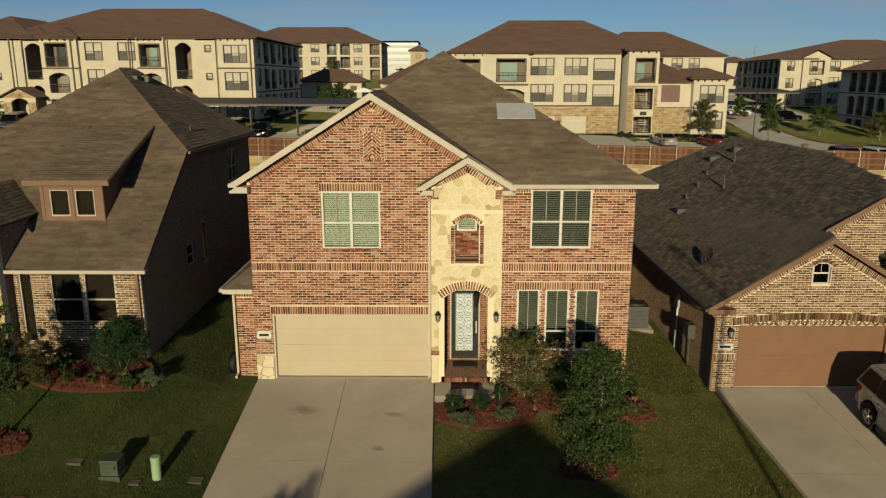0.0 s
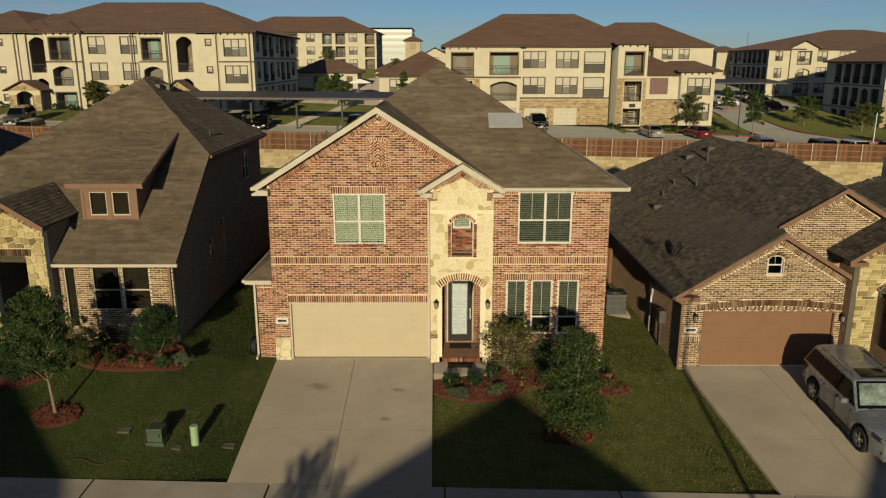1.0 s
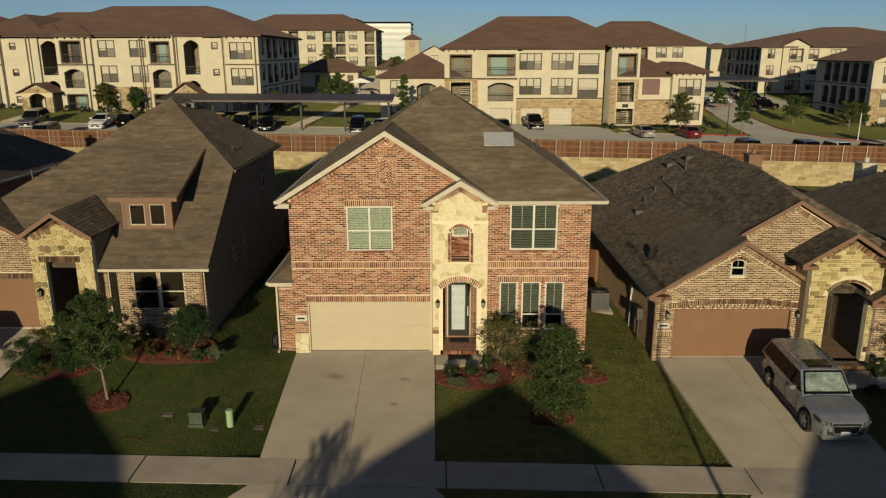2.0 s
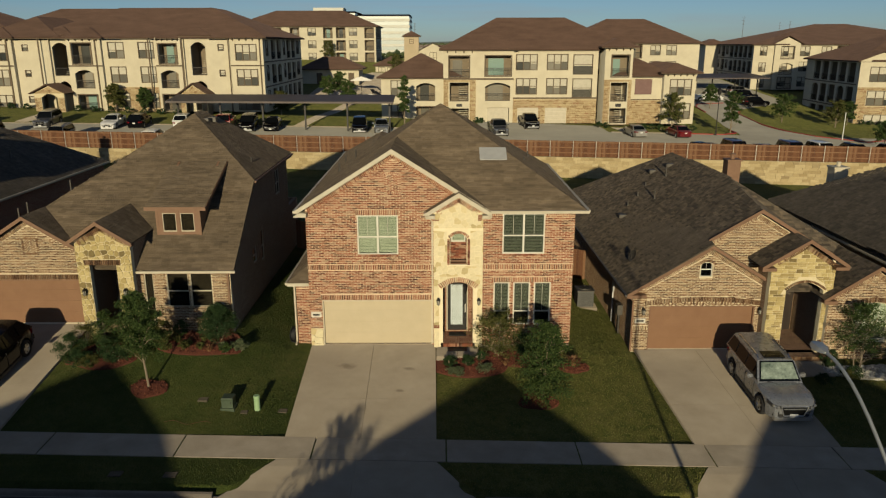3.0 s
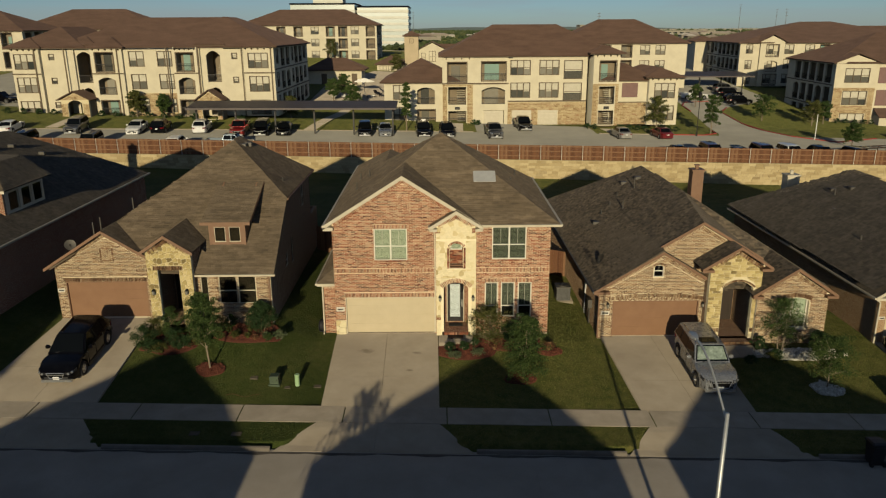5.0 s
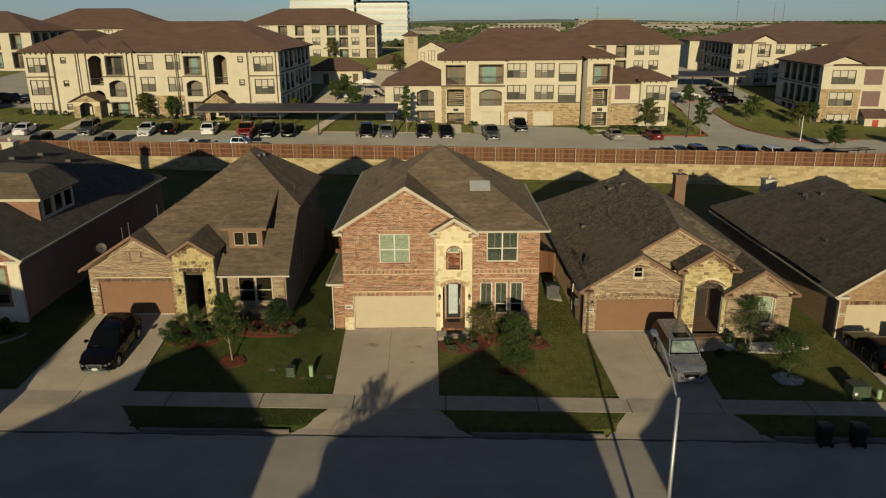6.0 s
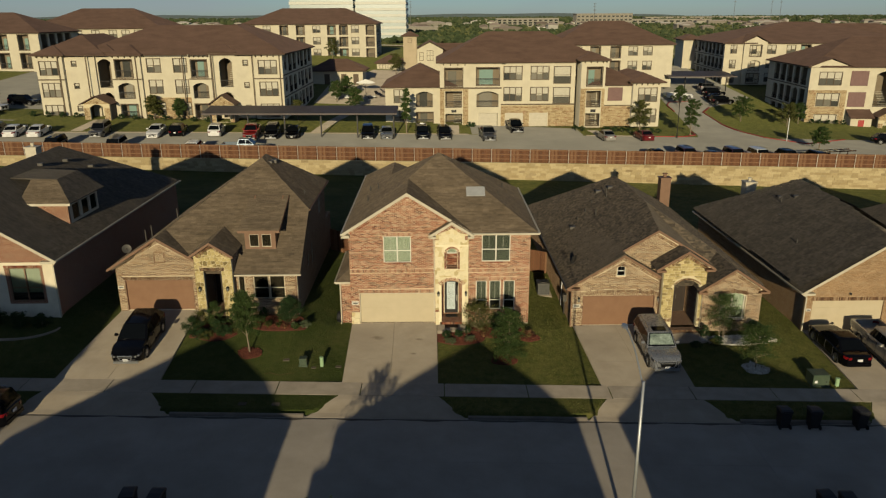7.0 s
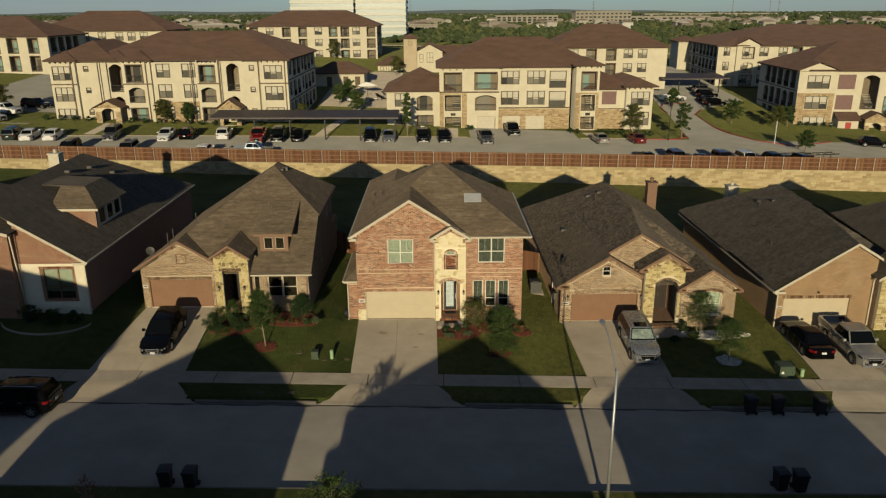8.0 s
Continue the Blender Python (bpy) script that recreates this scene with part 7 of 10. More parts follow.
        car_part(key + (sgn,), "tail_light", lambda: Geo().loft([[(sgn * W * px, L / 2 - py, s["deck"] - 0.26), (sgn * W * px, L / 2 - py, s["deck"] - 0.10), (sgn * W * px * 0.93, L / 2 - py - 0.12, s["deck"] - 0.10), (sgn * W * px * 0.93, L / 2 - py - 0.12, s["deck"] - 0.26)] for px, py in ((0.27, -0.02), (0.365, -0.015), (0.445, 0.12), (0.48, 0.28))]), M_tail, bd)
        car_part(key + (sgn,), "sill", lambda: Geo().box(*sorted((sgn * W * 0.43, sgn * W * 0.502)), yf + r + 0.1, yr - r - 0.1, s["clear"] - 0.04, s["clear"] + 0.10), M_plastic, bd)
        if near:
            for k, f in enumerate((0.47, 0.68) if kind != "pickup" else (0.42, 0.57)):
                car_part(key + (sgn, k), "door_handle", lambda: Geo().box(*sorted((sgn * W * 0.492, sgn * W * 0.513)), Y(f) - 0.09, Y(f) + 0.09, belt - 0.16, belt - 0.12), M_chrome if kind == "suv" else mat, bd)
            for k, f in enumerate((0.325, 0.505, 0.70) if kind != "pickup" else (0.29, 0.46, 0.615)):
                car_part(key + (sgn, k), "door_seam", lambda: Geo().box(*sorted((sgn * W * 0.46, sgn * W * 0.5035)), Y(f) - 0.005, Y(f) + 0.005, s["clear"] + 0.14, belt - 0.08), M_plastic, bd)
        if rails:
            car_part(key + (sgn,), "roof_rail", lambda: Geo().path([(sgn * W * 0.33, yb + 0.15, H - 0.06), (sgn * W * 0.335, yb + 0.35, H + 0.035), (sgn * W * 0.335, yc - 0.35, H + 0.035), (sgn * W * 0.33, yc - 0.12, H - 0.06)], 0.02, 6), M_chrome, c)
    gz0, gz1 = s["clear"] + 0.20, s["nose"] - 0.04
    gw0, gw1 = (0.20, 0.27) if kind in ("suv", "pickup") else (0.16, 0.22)
    gr = car_part(key, "grille", lambda: Geo().prism([(-W * gw1, -L / 2 - 0.03, gz1), (W * gw1, -L / 2 - 0.03, gz1), (W * gw0, -L / 2 - 0.03, gz0), (-W * gw0, -L / 2 - 0.03, gz0)], (0, 0.15, 0)), M_grille, bd)

    def surround():
        g = Geo()
        pts = [(-W * gw1, gz1), (W * gw1, gz1), (W * gw0, gz0), (-W * gw0, gz0)]
        for (xa, za), (xb, zb_) in zip(pts, pts[1:] + pts[:1]):
            g.tube((xa, -L / 2 - 0.035, za), (xb, -L / 2 - 0.035, zb_), 0.022, 0.022, 6)
        return g
    if near:
        car_part(key, "grille_surround", surround, M_bright, gr, "chrome grille surround")
        for sgn in (-1, 1):
            car_part(key + (sgn,), "fog_light_recess", lambda: Geo().prism([(sgn * W * 0.30, -L / 2 - 0.012, gz0 + 0.16), (sgn * W * 0.40, -L / 2 + 0.05, gz0 + 0.18), (sgn * W * 0.41, -L / 2 + 0.05, gz0 - 0.02), (sgn * W * 0.29, -L / 2 - 0.012, gz0 - 0.02)], (0, 0.1, 0)), M_grille, bd)
            car_part(key + (sgn,), "headlamp", lambda: Geo().tube((sgn * W * 0.33, -L / 2 - 0.045, s["nose"] - 0.08), (sgn * W * 0.33, -L / 2 + 0.04, s["nose"] - 0.08), 0.055, 0.05, 10).tube((sgn * W * 0.41, -L / 2 + 0.03, s["nose"] - 0.04), (sgn * W * 0.41, -L / 2 + 0.12, s["nose"] - 0.04), 0.05, 0.045, 10), M_bright, bd)
        car_part(key, "windscreen_wiper", lambda: Geo().path([(-0.5, ya + 0.02, belt + 0.0), (0.1, ya + 0.13, belt + 0.07)], 0.012, 4), M_plastic, cb)
    car_part(key, "grille_bar", lambda: Geo().box(-W * 0.22, W * 0.22, -L / 2 - 0.045, -L / 2, s["nose"] - 0.165, s["nose"] - 0.13), M_bright, bd)
    car_part(key, "air_intake", lambda: Geo().box(-W * 0.30, W * 0.30, -L / 2 - 0.02, -L / 2 + 0.2, s["clear"] + 0.15, s["clear"] + 0.26), M_plastic, bd)
    car_part(key, "front_bumper", lambda: Geo().box(-W * 0.38, W * 0.38, -L / 2 - 0.05, -L / 2 + 0.16, s["clear"] - 0.01, s["clear"] + 0.13), M_bright if kind in ("pickup", "crossover", "suv") else mat, bd)
    car_part(key, "rear_bumper", lambda: Geo().box(-W * 0.40, W * 0.40, L / 2 - 0.12, L / 2 + 0.04, s["clear"] + 0.10, s["clear"] + 0.30), M_chrome if kind == "pickup" else mat, bd)
    for yy, o in ((-L / 2 - 0.035, -1), (L / 2 + 0.03, 1)):
        z = s["clear"] + 0.14 if o < 0 else s["deck"] - 0.34
        car_part(key + (o,), "plate", lambda: Geo().box(-0.15, 0.15, yy - 0.012, yy + 0.03, z, z + 0.14), M_plate, bd, "pale number plate with no reading")
    if sunroof:
        car_part(key, "sunroof", lambda: Geo().box(-0.42, 0.42, yb + 0.12, yb + 0.62, H - 0.03, H + 0.022), M_tint, cb)
    if kind == "pickup":
        for sgn in (-1, 1):
            car_part(key + (sgn,), "bed_side", lambda: Geo().box(*sorted((sgn * W * 0.42, sgn * W * 0.485)), yd + 0.04, L / 2 - 0.02, 0.78, s["deck"] + 0.03), mat, bd)
        car_part(key, "tailgate", lambda: Geo().box(-W * 0.42, W * 0.42, L / 2 - 0.09, L / 2 - 0.02, 0.74, s["deck"] + 0.02), mat, bd)
        car_part(key, "bed_front", lambda: Geo().box(-W * 0.42, W * 0.42, yd + 0.04, yd + 0.10, 0.78, s["deck"] + 0.03), mat, bd)
        if bed:
            car_part(key, "bed_cover", lambda: Geo().box(-W * 0.42, W * 0.42, yd + 0.1, L / 2 - 0.09, s["deck"] - 0.02, s["deck"] + 0.02), M_plastic, bd)
    for wy in (yf, yr):
        for sgn in (-1, 1):
            w = car_part((r,), "wheel", lambda: wheel_geo(r), M_tyre, c, soft=True)
            w.matrix_basis = pose(sgn * (W / 2 - 0.125), wy, r, 0, 0, 0 if sgn > 0 else 180)
            car_part((r,), "rim", lambda: rim_geo(r), M_rim, w)
            car_part((r,), "brake_disc", lambda: brake_geo(r), M_plastic, w)
    return c


drv = {nm: drive_z(yh, zh + 0.012) for nm, _, _, _, _, _, _, yh, zh in DRIVES}
car("suv", "silver", 18.62, -3.35, 0, drv["right"], "silver-grey SUV with roof rails parked on the driveway", True, True, True, True)
car("crossover", "black", -13.1, -3.45, 0, drv["left"], "glossy black crossover car parked on the driveway", True)
car("sedan", "black", 30.5, -2.5, 180, drv["far_right"], "black sedan parked with its tail to the street", True)
car("pickup", "champagne", 33.3, -3.1, 0, drv["far_right"], "silver crew-cab pickup truck parked facing the street", True, bed=False)
car("suv", "black", -18.9, -11.45, -90, street_z, "black SUV parked on the street by the kerb", True, True)
pz = lambda x, y: park_z(x, y) + 0.03
PARKED = [("suv", "green", -55.1, 57.1, 1), ("sedan", "white", -52.9, 57.3, 1), ("sedan", "white", -49.8, 57.6, 1), ("suv", "grey", -41.7, 58.3, 0), ("sedan", "white", -34.2, 59.0, 0), ("crossover", "black", -31.3, 59.7, 1), ("crossover", "white", -26.1, 60.3, 1),
          ("pickup", "red", -20.9, 59.4, 0), ("suv", "black", -18.1, 59.7, 0), ("sedan", "black", -15.3, 60.4, 0), ("crossover", "black", -4.7, 61.2, 0), ("sedan", "silver", -2.0, 61.5, 0), ("suv", "black", 3.1, 61.8, 0), ("crossover", "black", 6.3, 62.1, 0),
          ("pickup", "grey", 12.6, 62.1, 0), ("pickup", "black", 17.3, 69.0, 0), ("sedan", "champagne", 30.4, 64.1, 1), ("sedan", "wine", 36.3, 65.0, 1)]
SAY = {"suv": "SUV", "sedan": "sedan", "crossover": "crossover car", "pickup": "pickup truck"}
for kind, paint, cx, cy, back in PARKED:
    car(kind, paint, cx, cy, 5 + 180 * back, pz, f"{PAINT[paint].name.replace('_paint', '').replace('_', ' ')} {SAY[kind]} parked before the apartments")
car("crossover", "black", 75.0, 67.5, 80, pz, "black car driving ground beside the red kerb")
car("pickup", "white", 55.3, 108.8, 95, pz, "white pickup truck across the apartment drive")
for kind, paint, cx, cy, tn in (("suv", "black", -44.0, 49.7, 3), ("suv", "grey", -36.2, 49.7, 3), ("crossover", "white", -26.0, 49.9, 183), ("pickup", "blue", -19.8, 50.4, 93), ("sedan", "black", 33.9, 49.8, 3), ("suv", "purple", 37.9, 49.7, 3), ("sedan", "black", 40.9, 49.8, 183), ("suv", "purple", 44.2, 49.8, 3), ("suv", "white", 47.5, 49.8, 3), ("crossover", "black", 51.2, 49.8, 3), ("suv", "black", 54.6, 49.8, 183)):
    car(kind, paint, cx, cy, tn, pz, f"{PAINT[paint].name.replace('_paint', '').replace('_', ' ')} {SAY[kind]} parked behind the board fence")
for kind, paint, cx, cy, tn in (("suv", "black", -68.6, 64.0, 40), ("pickup", "white", -64.2, 66.5, 75), ("pickup", "white", -64.4, 71.5, 75), ("sedan", "grey", -70.5, 60.0, 75), ("suv", "black", -71.0, 72.0, 80), ("sedan", "blue", -72.0, 78.0, 80), ("suv", "black", -63.0, 79.0, 85), ("sedan", "white", -62.0, 90.0, 85), ("suv", "black", 62.5, 104.0, 100), ("sedan", "black", 63.2, 108.5, 100), ("suv", "black", 64.5, 114.0, 100), ("suv", "grey", 66.0, 121.0, 100)):
    car(kind, paint, cx, cy, tn, pz, f"{PAINT[paint].name.replace('_paint', '').replace('_', ' ')} {SAY[kind]} parked beside the apartment drive")
# a pale boat trailer frame behind the fence
tl = thing("trailer", "pale steel boat trailer frame behind the board fence", "trailer", 57.4, 50.2, pz(57.4, 50.2), 100)
for sx in (-0.7, 0.7):
    part("side_beam", Geo().box(sx - 0.05, sx + 0.05, -2.6, 2.4, 1.55, 1.68), M_chrome, tl)
    part("post", Geo().box(sx - 0.04, sx + 0.04, 1.2, 1.3, 0.5, 1.6), M_chrome, tl)
    part("post", Geo().box(sx - 0.04, sx + 0.04, -1.4, -1.3, 0.5, 1.6), M_chrome, tl)
    w = car_part((0.335,), "wheel", lambda: wheel_geo(0.335), M_tyre, tl, soft=True)
    w.matrix_basis = pose(sx * 1.25, 0.3, 0.335)
for k in range(5):
    part("cross_beam", Geo().box(-0.7, 0.7, -2.2 + k * 1.05, -2.1 + k * 1.05, 1.57, 1.66), M_chrome, tl)
part("bed_frame", Geo().box(-0.8, 0.8, -1.6, 1.6, 0.42, 0.52), M_plastic, tl)
# ---- street furniture and small things ----
M_steel = surface("galvanised_steel", (0.36, 0.37, 0.36), (0.48, 0.49, 0.48), 3, 0.45, 40, 0.05, 0.6)
M_util = surface("green_enamel", (0.040, 0.060, 0.036), (0.062, 0.088, 0.052), 3, 0.5, 40, 0.05)
M_bollard = surface("pale_green_plastic", (0.25, 0.38, 0.20), (0.31, 0.45, 0.25), 3, 0.5, 40, 0.05)
M_bin = surface("black_bin_plastic", (0.010, 0.010, 0.012), (0.024, 0.024, 0.026), 6, 0.55, 40, 0.1)


def street_lamp(x, y, z0, z1, hx, hy, hz, label):
    s = thing("street_lamp", label, "street lamp", x, y, z0)
    part("base", Geo().tube((0, 0, -0.05), (0, 0, 0.35), 0.16, 0.13, 10), M_steel, s)
    part("pole", Geo().tube((0, 0, 0.3), (0, 0, z1 - z0), 0.085, 0.055, 12), M_steel, s, smooth=True)
    pts = []
    for i in range(9):
        t = i / 8
        pts.append(((hx - x) * t, (hy - y) * t, z1 - z0 - 0.25 + (hz - z1 + 0.25) * math.sin(t * 1.5708)))
    part("arm", Geo().path(pts, 0.032, 8), M_steel, s)
    h = part("lamp_head", Geo().loft([[(hx - x + px * k, hy - y + d, hz - z0 + pz_ * k) for px, pz_ in ((-0.13, -0.04), (0.13, -0.04), (0.10, 0.06), (-0.10, 0.06))] for d, k in ((-0.05, 0.4), (0.1, 0.9), (0.32, 1.0), (0.46, 0.6))]), M_steel, s)
    part("lens", Geo().box(hx - x - 0.07, hx - x + 0.07, hy - y + 0.1, hy - y + 0.36, hz - z0 - 0.05, hz - z0 - 0.03), M_lens, h)


street_lamp(12.75, -20.2, ground_z(12.75, -20.2), 6.25, 12.62, -17.8, 7.35, "slim grey street lamp with a curved arm")


def wheelie_bin(x, y, z, turn, label="black wheeled rubbish bin at the kerb"):
    b = thing("wheelie_bin", label, "bin", x, y, z, turn, "wheelie bins")
    part("body", Geo().loft([[(px * k, py * k2, zz) for px, py in ((-0.29, -0.32), (0.29, -0.32), (0.29, 0.32), (-0.29, 0.32))] for zz, k, k2 in ((0.05, 0.76, 0.70), (0.08, 0.80, 0.74), (0.95, 0.98, 1.0), (0.95, 1.06, 1.07), (1.0, 1.06, 1.07))]), M_bin, b)
    part("lid", Geo().loft([[(px * 0.32, y_, zz) for px in (-1, 1)] + [(0.27, y_, zz + 0.06), (-0.27, y_, zz + 0.06)] for y_, zz in ((-0.37, 1.0), (-0.1, 1.05), (0.22, 1.06), (0.36, 1.02))]), M_bin, b)
    part("handle", Geo().tube((-0.24, 0.41, 1.0), (0.24, 0.41, 1.0), 0.02, 0.02, 6), M_bin, b)
    for sx in (-0.27, 0.27):
        part("wheel", Geo().tube((sx - 0.03, 0.28, 0.13), (sx + 0.03, 0.28, 0.13), 0.13, 0.13, 12), M_tyre, b)


for bx, by, tn in ((23.3, -10.75, 180), (24.9, -10.75, 175), (27.4, -10.72, 186), (-8.0, -18.35, 4), (-6.8, -18.4, -3), (21.8, -18.0, 5), (22.7, -18.1, -2)):
    wheelie_bin(bx, by, street_z(bx, by), tn)


def utility_box(x, y, w, d, h, label):
    z = ground_z(x, y)
    u = thing("utility_box", label, "utility box", x, y, z)
    part("pad", Geo().box(-w / 2 - 0.05, w / 2 + 0.05, -d / 2 - 0.05, d / 2 + 0.05, -0.2, 0.07), M_util, u)
    part("cabinet", Geo().loft([[(px * k, py * k, zz) for px, py in ((-w / 2, -d / 2), (w / 2, -d / 2), (w / 2, d / 2), (-w / 2, d / 2))] for zz, k in ((0.07, 1), (h - 0.09, 1), (h - 0.06, 1.05), (h - 0.03, 1.05), (h, 0.96))]), M_util, u)
    if w > 0.6:
        part("sticker", Geo().box(-w * 0.38, -w * 0.22, -d / 2 - 0.006, -d / 2 + 0.01, 0.2, 0.36), M_plate, u)
    part("latch", Geo().box(w * 0.30, w * 0.36, -d / 2 - 0.02, -d / 2 + 0.01, 0.24, 0.32), M_black, u)


def bollard(x, y, h, r0, mat, label):
    b = thing("marker_post", label, "post", x, y, ground_z(x, y))
    part("tube", Geo().tube((0, 0, -0.1), (0, 0, h - 0.05), r0, r0, 16, False), mat, b, smooth=True)
    part("cap", Geo().loft([[(math.cos(i * 0.3927) * q, math.sin(i * 0.3927) * q, zz) for i in range(16)] for q, zz in ((r0 * 1.06, h - 0.09), (r0 * 1.06, h - 0.02), (r0 * 0.9, h))]), mat, b)


utility_box(-2.88, -5.3, 0.43, 0.42, 0.47, "dark green metal utility box on the lawn")
bollard(-1.8, -5.3, 0.60, 0.115, M_bollard, "pale green plastic cable post on the lawn")
utility_box(27.3, -6.35, 0.95, 0.85, 0.72, "grey-green transformer box on the lawn by the driveway")
bollard(28.35, -6.6, 0.5, 0.12, M_bollard, "pale green plastic cable post by the driveway")


def valve_cover(x, y, w, d, mat, label):
    z = ground_z(x, y)
    c = thing("valve_cover", label, "valve cover", x, y, z)
    part("collar", Geo().wall(rect(-w / 2, w / 2, -d / 2, d / 2), [rect(-w / 2 + 0.03, w / 2 - 0.03, -d / 2 + 0.03, d / 2 - 0.03)], (0, 0, 0), (1, 0, 0), (0, -1, 0), 0.12), mat, c).matrix_basis = pose(0, 0, 0.035, -90)
    part("lid", Geo().box(-w / 2 + 0.035, w / 2 - 0.035, -d / 2 + 0.035, d / 2 - 0.035, -0.06, 0.028), mat, c)


M_lid = surface("soiled_lid", (0.075, 0.062, 0.042), (0.12, 0.10, 0.072), 5, 0.9, 40, 0.2)
valve_cover(-3.95, -5.0, 0.36, 0.26, M_lid, "soiled valve box lid in the grass")
valve_cover(-0.85, -5.25, 0.34, 0.26, M_lid, "soiled meter box lid in the grass")
valve_cover(-2.25, -5.55, 0.26, 0.2, M_lid, "small soiled lid in the grass")
valve_cover(-5.5, -9.45, 0.42, 0.3, M_lid, "soiled meter box lid in the verge")
valve_cover(-3.7, -9.45, 0.42, 0.3, M_lid, "soiled meter box lid in the verge")

# path and mat before the brick house's porch
fp = thing("path", "concrete path from the driveway to the porch", "path", kind="structure")
for xa, xb in ((5.06, 5.98), (6.0, 6.92)):
    part("slab", Geo().box(xa, xb, -1.42, -0.42, -0.25, 0.02), M_concrete, fp)
mt = part("doormat", Geo().box(5.55, 6.4, -0.92, -0.50, 0.021, 0.040), M_black)
tagged(mt, "black rubber doormat on the porch path", "doormat")
# ring of hose by the side bay
M_rubber = surface("black_rubber", (0.012, 0.012, 0.013), (0.03, 0.03, 0.032), 8, 0.6, 50, 0.2)
hz = thing("hose_reel", "round black hose reel by the brick wall", "hose reel", -1.38, 0.45, lot_z(-1.38, 0.45), 75)
part("drum", Geo().tube((0, -0.09, 0.36), (0, 0.09, 0.36), 0.28, 0.28, 20), M_rubber, hz)
for yy in (-0.12, 0.10):
    part("flange", Geo().tube((0, yy, 0.36), (0, yy + 0.02, 0.36), 0.36, 0.36, 24), M_rubber, hz)
part("foot", Geo().box(-0.2, 0.2, -0.13, 0.13, -0.04, 0.05), M_rubber, hz)
# narrow boards of light wood by the right house's corner, and its electric meter pipe
mp = thing("meter_pipe", "pale conduit with a meter box beside the wall", "meter", 13.95, 4.2, lot_z(13.95, 4.2))
part("pipe", Geo().tube((0, 0, -0.05), (0, 0, 2.1), 0.035, 0.035, 8), M_plate, mp)
part("meter_box", Geo().box(-0.04, 0.16, -0.14, 0.14, 1.6, 2.1), M_steel, mp)
# concrete path before the stone porch
rp = thing("path", "concrete path from the driveway to the stone porch", "path", kind="structure")
for xa, xb in ((20.0, 21.1), (21.12, 22.2)):
    drape("slab", xa, xb, -2.05, -0.82, lambda x, y: lot_z(x, y) + 0.05, rp, M_concrete, 0.15, 2, 2)
# posts of the apartment grounds
lp = thing("lamp_post", "black lamp post with a lantern head", "street lamp", 42.1, 67.4, pz(42.1, 67.4))
part("post", Geo().tube((0, 0, -0.1), (0, 0, 0.7), 0.14, 0.10, 8).tube((0, 0, 0.7), (0, 0, 5.3), 0.06, 0.05, 8), M_black, lp)
part("lantern", Geo().loft([[(math.cos(i * 1.0472) * q, math.sin(i * 1.0472) * q, zz) for i in range(6)] for q, zz in ((0.10, 5.3), (0.22, 5.4), (0.28, 5.9), (0.30, 5.95), (0.04, 6.25))]), M_black, lp)
fpo = thing("flag_pole", "slim white pole beside the red kerb", "pole", 59.1, 67.3, pz(59.1, 67.3))
part("pole", Geo().tube((0, 0, -0.1), (0, 0, 3.6), 0.06, 0.05, 8), M_plate, fpo)
# orange hose lying in the lawn
hg = Geo()
pts = [(-5.0 + 0.17 * i, -6.35 + 0.10 * math.sin(i * 0.9), 0) for i in range(11)]
hg.path([(x, y, ground_z(x, y) + 0.03) for x, y, _ in pts], 0.008, 6)
tagged(part("garden_hose", hg, surface("orange_rubber", (0.10, 0.042, 0.018), (0.14, 0.055, 0.024), 5, 0.6, 30, 0.1)), "orange garden hose lying in the lawn", "hose")
# ---- apartment blocks behind the wall ----
M_pane_apt = varied("apartment_pane", [(0.0, (0.03, 0.034, 0.032)), (0.4, (0.11, 0.105, 0.085)), (0.8, (0.20, 0.185, 0.145)), (1.0, (0.28, 0.26, 0.21))], 0.12, 3, 0.15, 0.02, "object", 0.8)
M_teal_pane = material("teal_door_glass", (0.20, 0.30, 0.26), 0.1, 0, 0.8)
# Stucco colour darkened to carry the shade inside balconies, stairs and porches.
M_recess = surface("recess_shade_stucco", (0.20, 0.16, 0.105), (0.27, 0.215, 0.145), 1, 0.9, 20, 0.1)
M_shutter = surface("plum_shutter", (0.15, 0.085, 0.075), (0.19, 0.11, 0.095), 2, 0.7, 30, 0.1)
M_stone_apt = varied("apartment_stone", [(0.0, (0.30, 0.20, 0.10)), (0.4, (0.42, 0.31, 0.17)), (0.8, (0.52, 0.41, 0.24)), (1.0, (0.36, 0.22, 0.12))], 0.9, 5, 0.3, 0.3)
M_red_door = surface("red_door", (0.30, 0.03, 0.025), (0.36, 0.045, 0.035), 3, 0.5, 30, 0.05)


def apt_window(b, x0, x1, z0, z1, y, n):
    e = 0.09
    w = (x1 - x0) / n
    zm = (z0 + z1) / 2
    holes = [rect(x0 + k * w + (0 if k == 0 else 0.05), x0 + (k + 1) * w - (0 if k == n - 1 else 0.05), *q) for k in range(n) for q in ((z0, zm - 0.03), (zm + 0.03, z1))]
    g = Geo().wall(rect(x0 - e, x1 + e, z0 - e, z1 + e), holes, (0, y - 0.05, 0), U, N, 0.15)
    win = part("window", g, M_apt_trim, b)
    for k in range(n):
        part("pane", Geo().box(x0 + k * w + 0.05, x0 + (k + 1) * w - 0.05, y + 0.06, y + 0.07, z0, z1), M_pane_apt, win)
        part("blind", Geo().box(x0 + k * w + 0.07, x0 + (k + 1) * w - 0.07, y + 0.05, y + 0.058, zm + 0.05 - (0.25 if (k + round(x0)) % 3 == 0 else 0.0), z1 - 0.04), M_blind_apt, win)
    return win


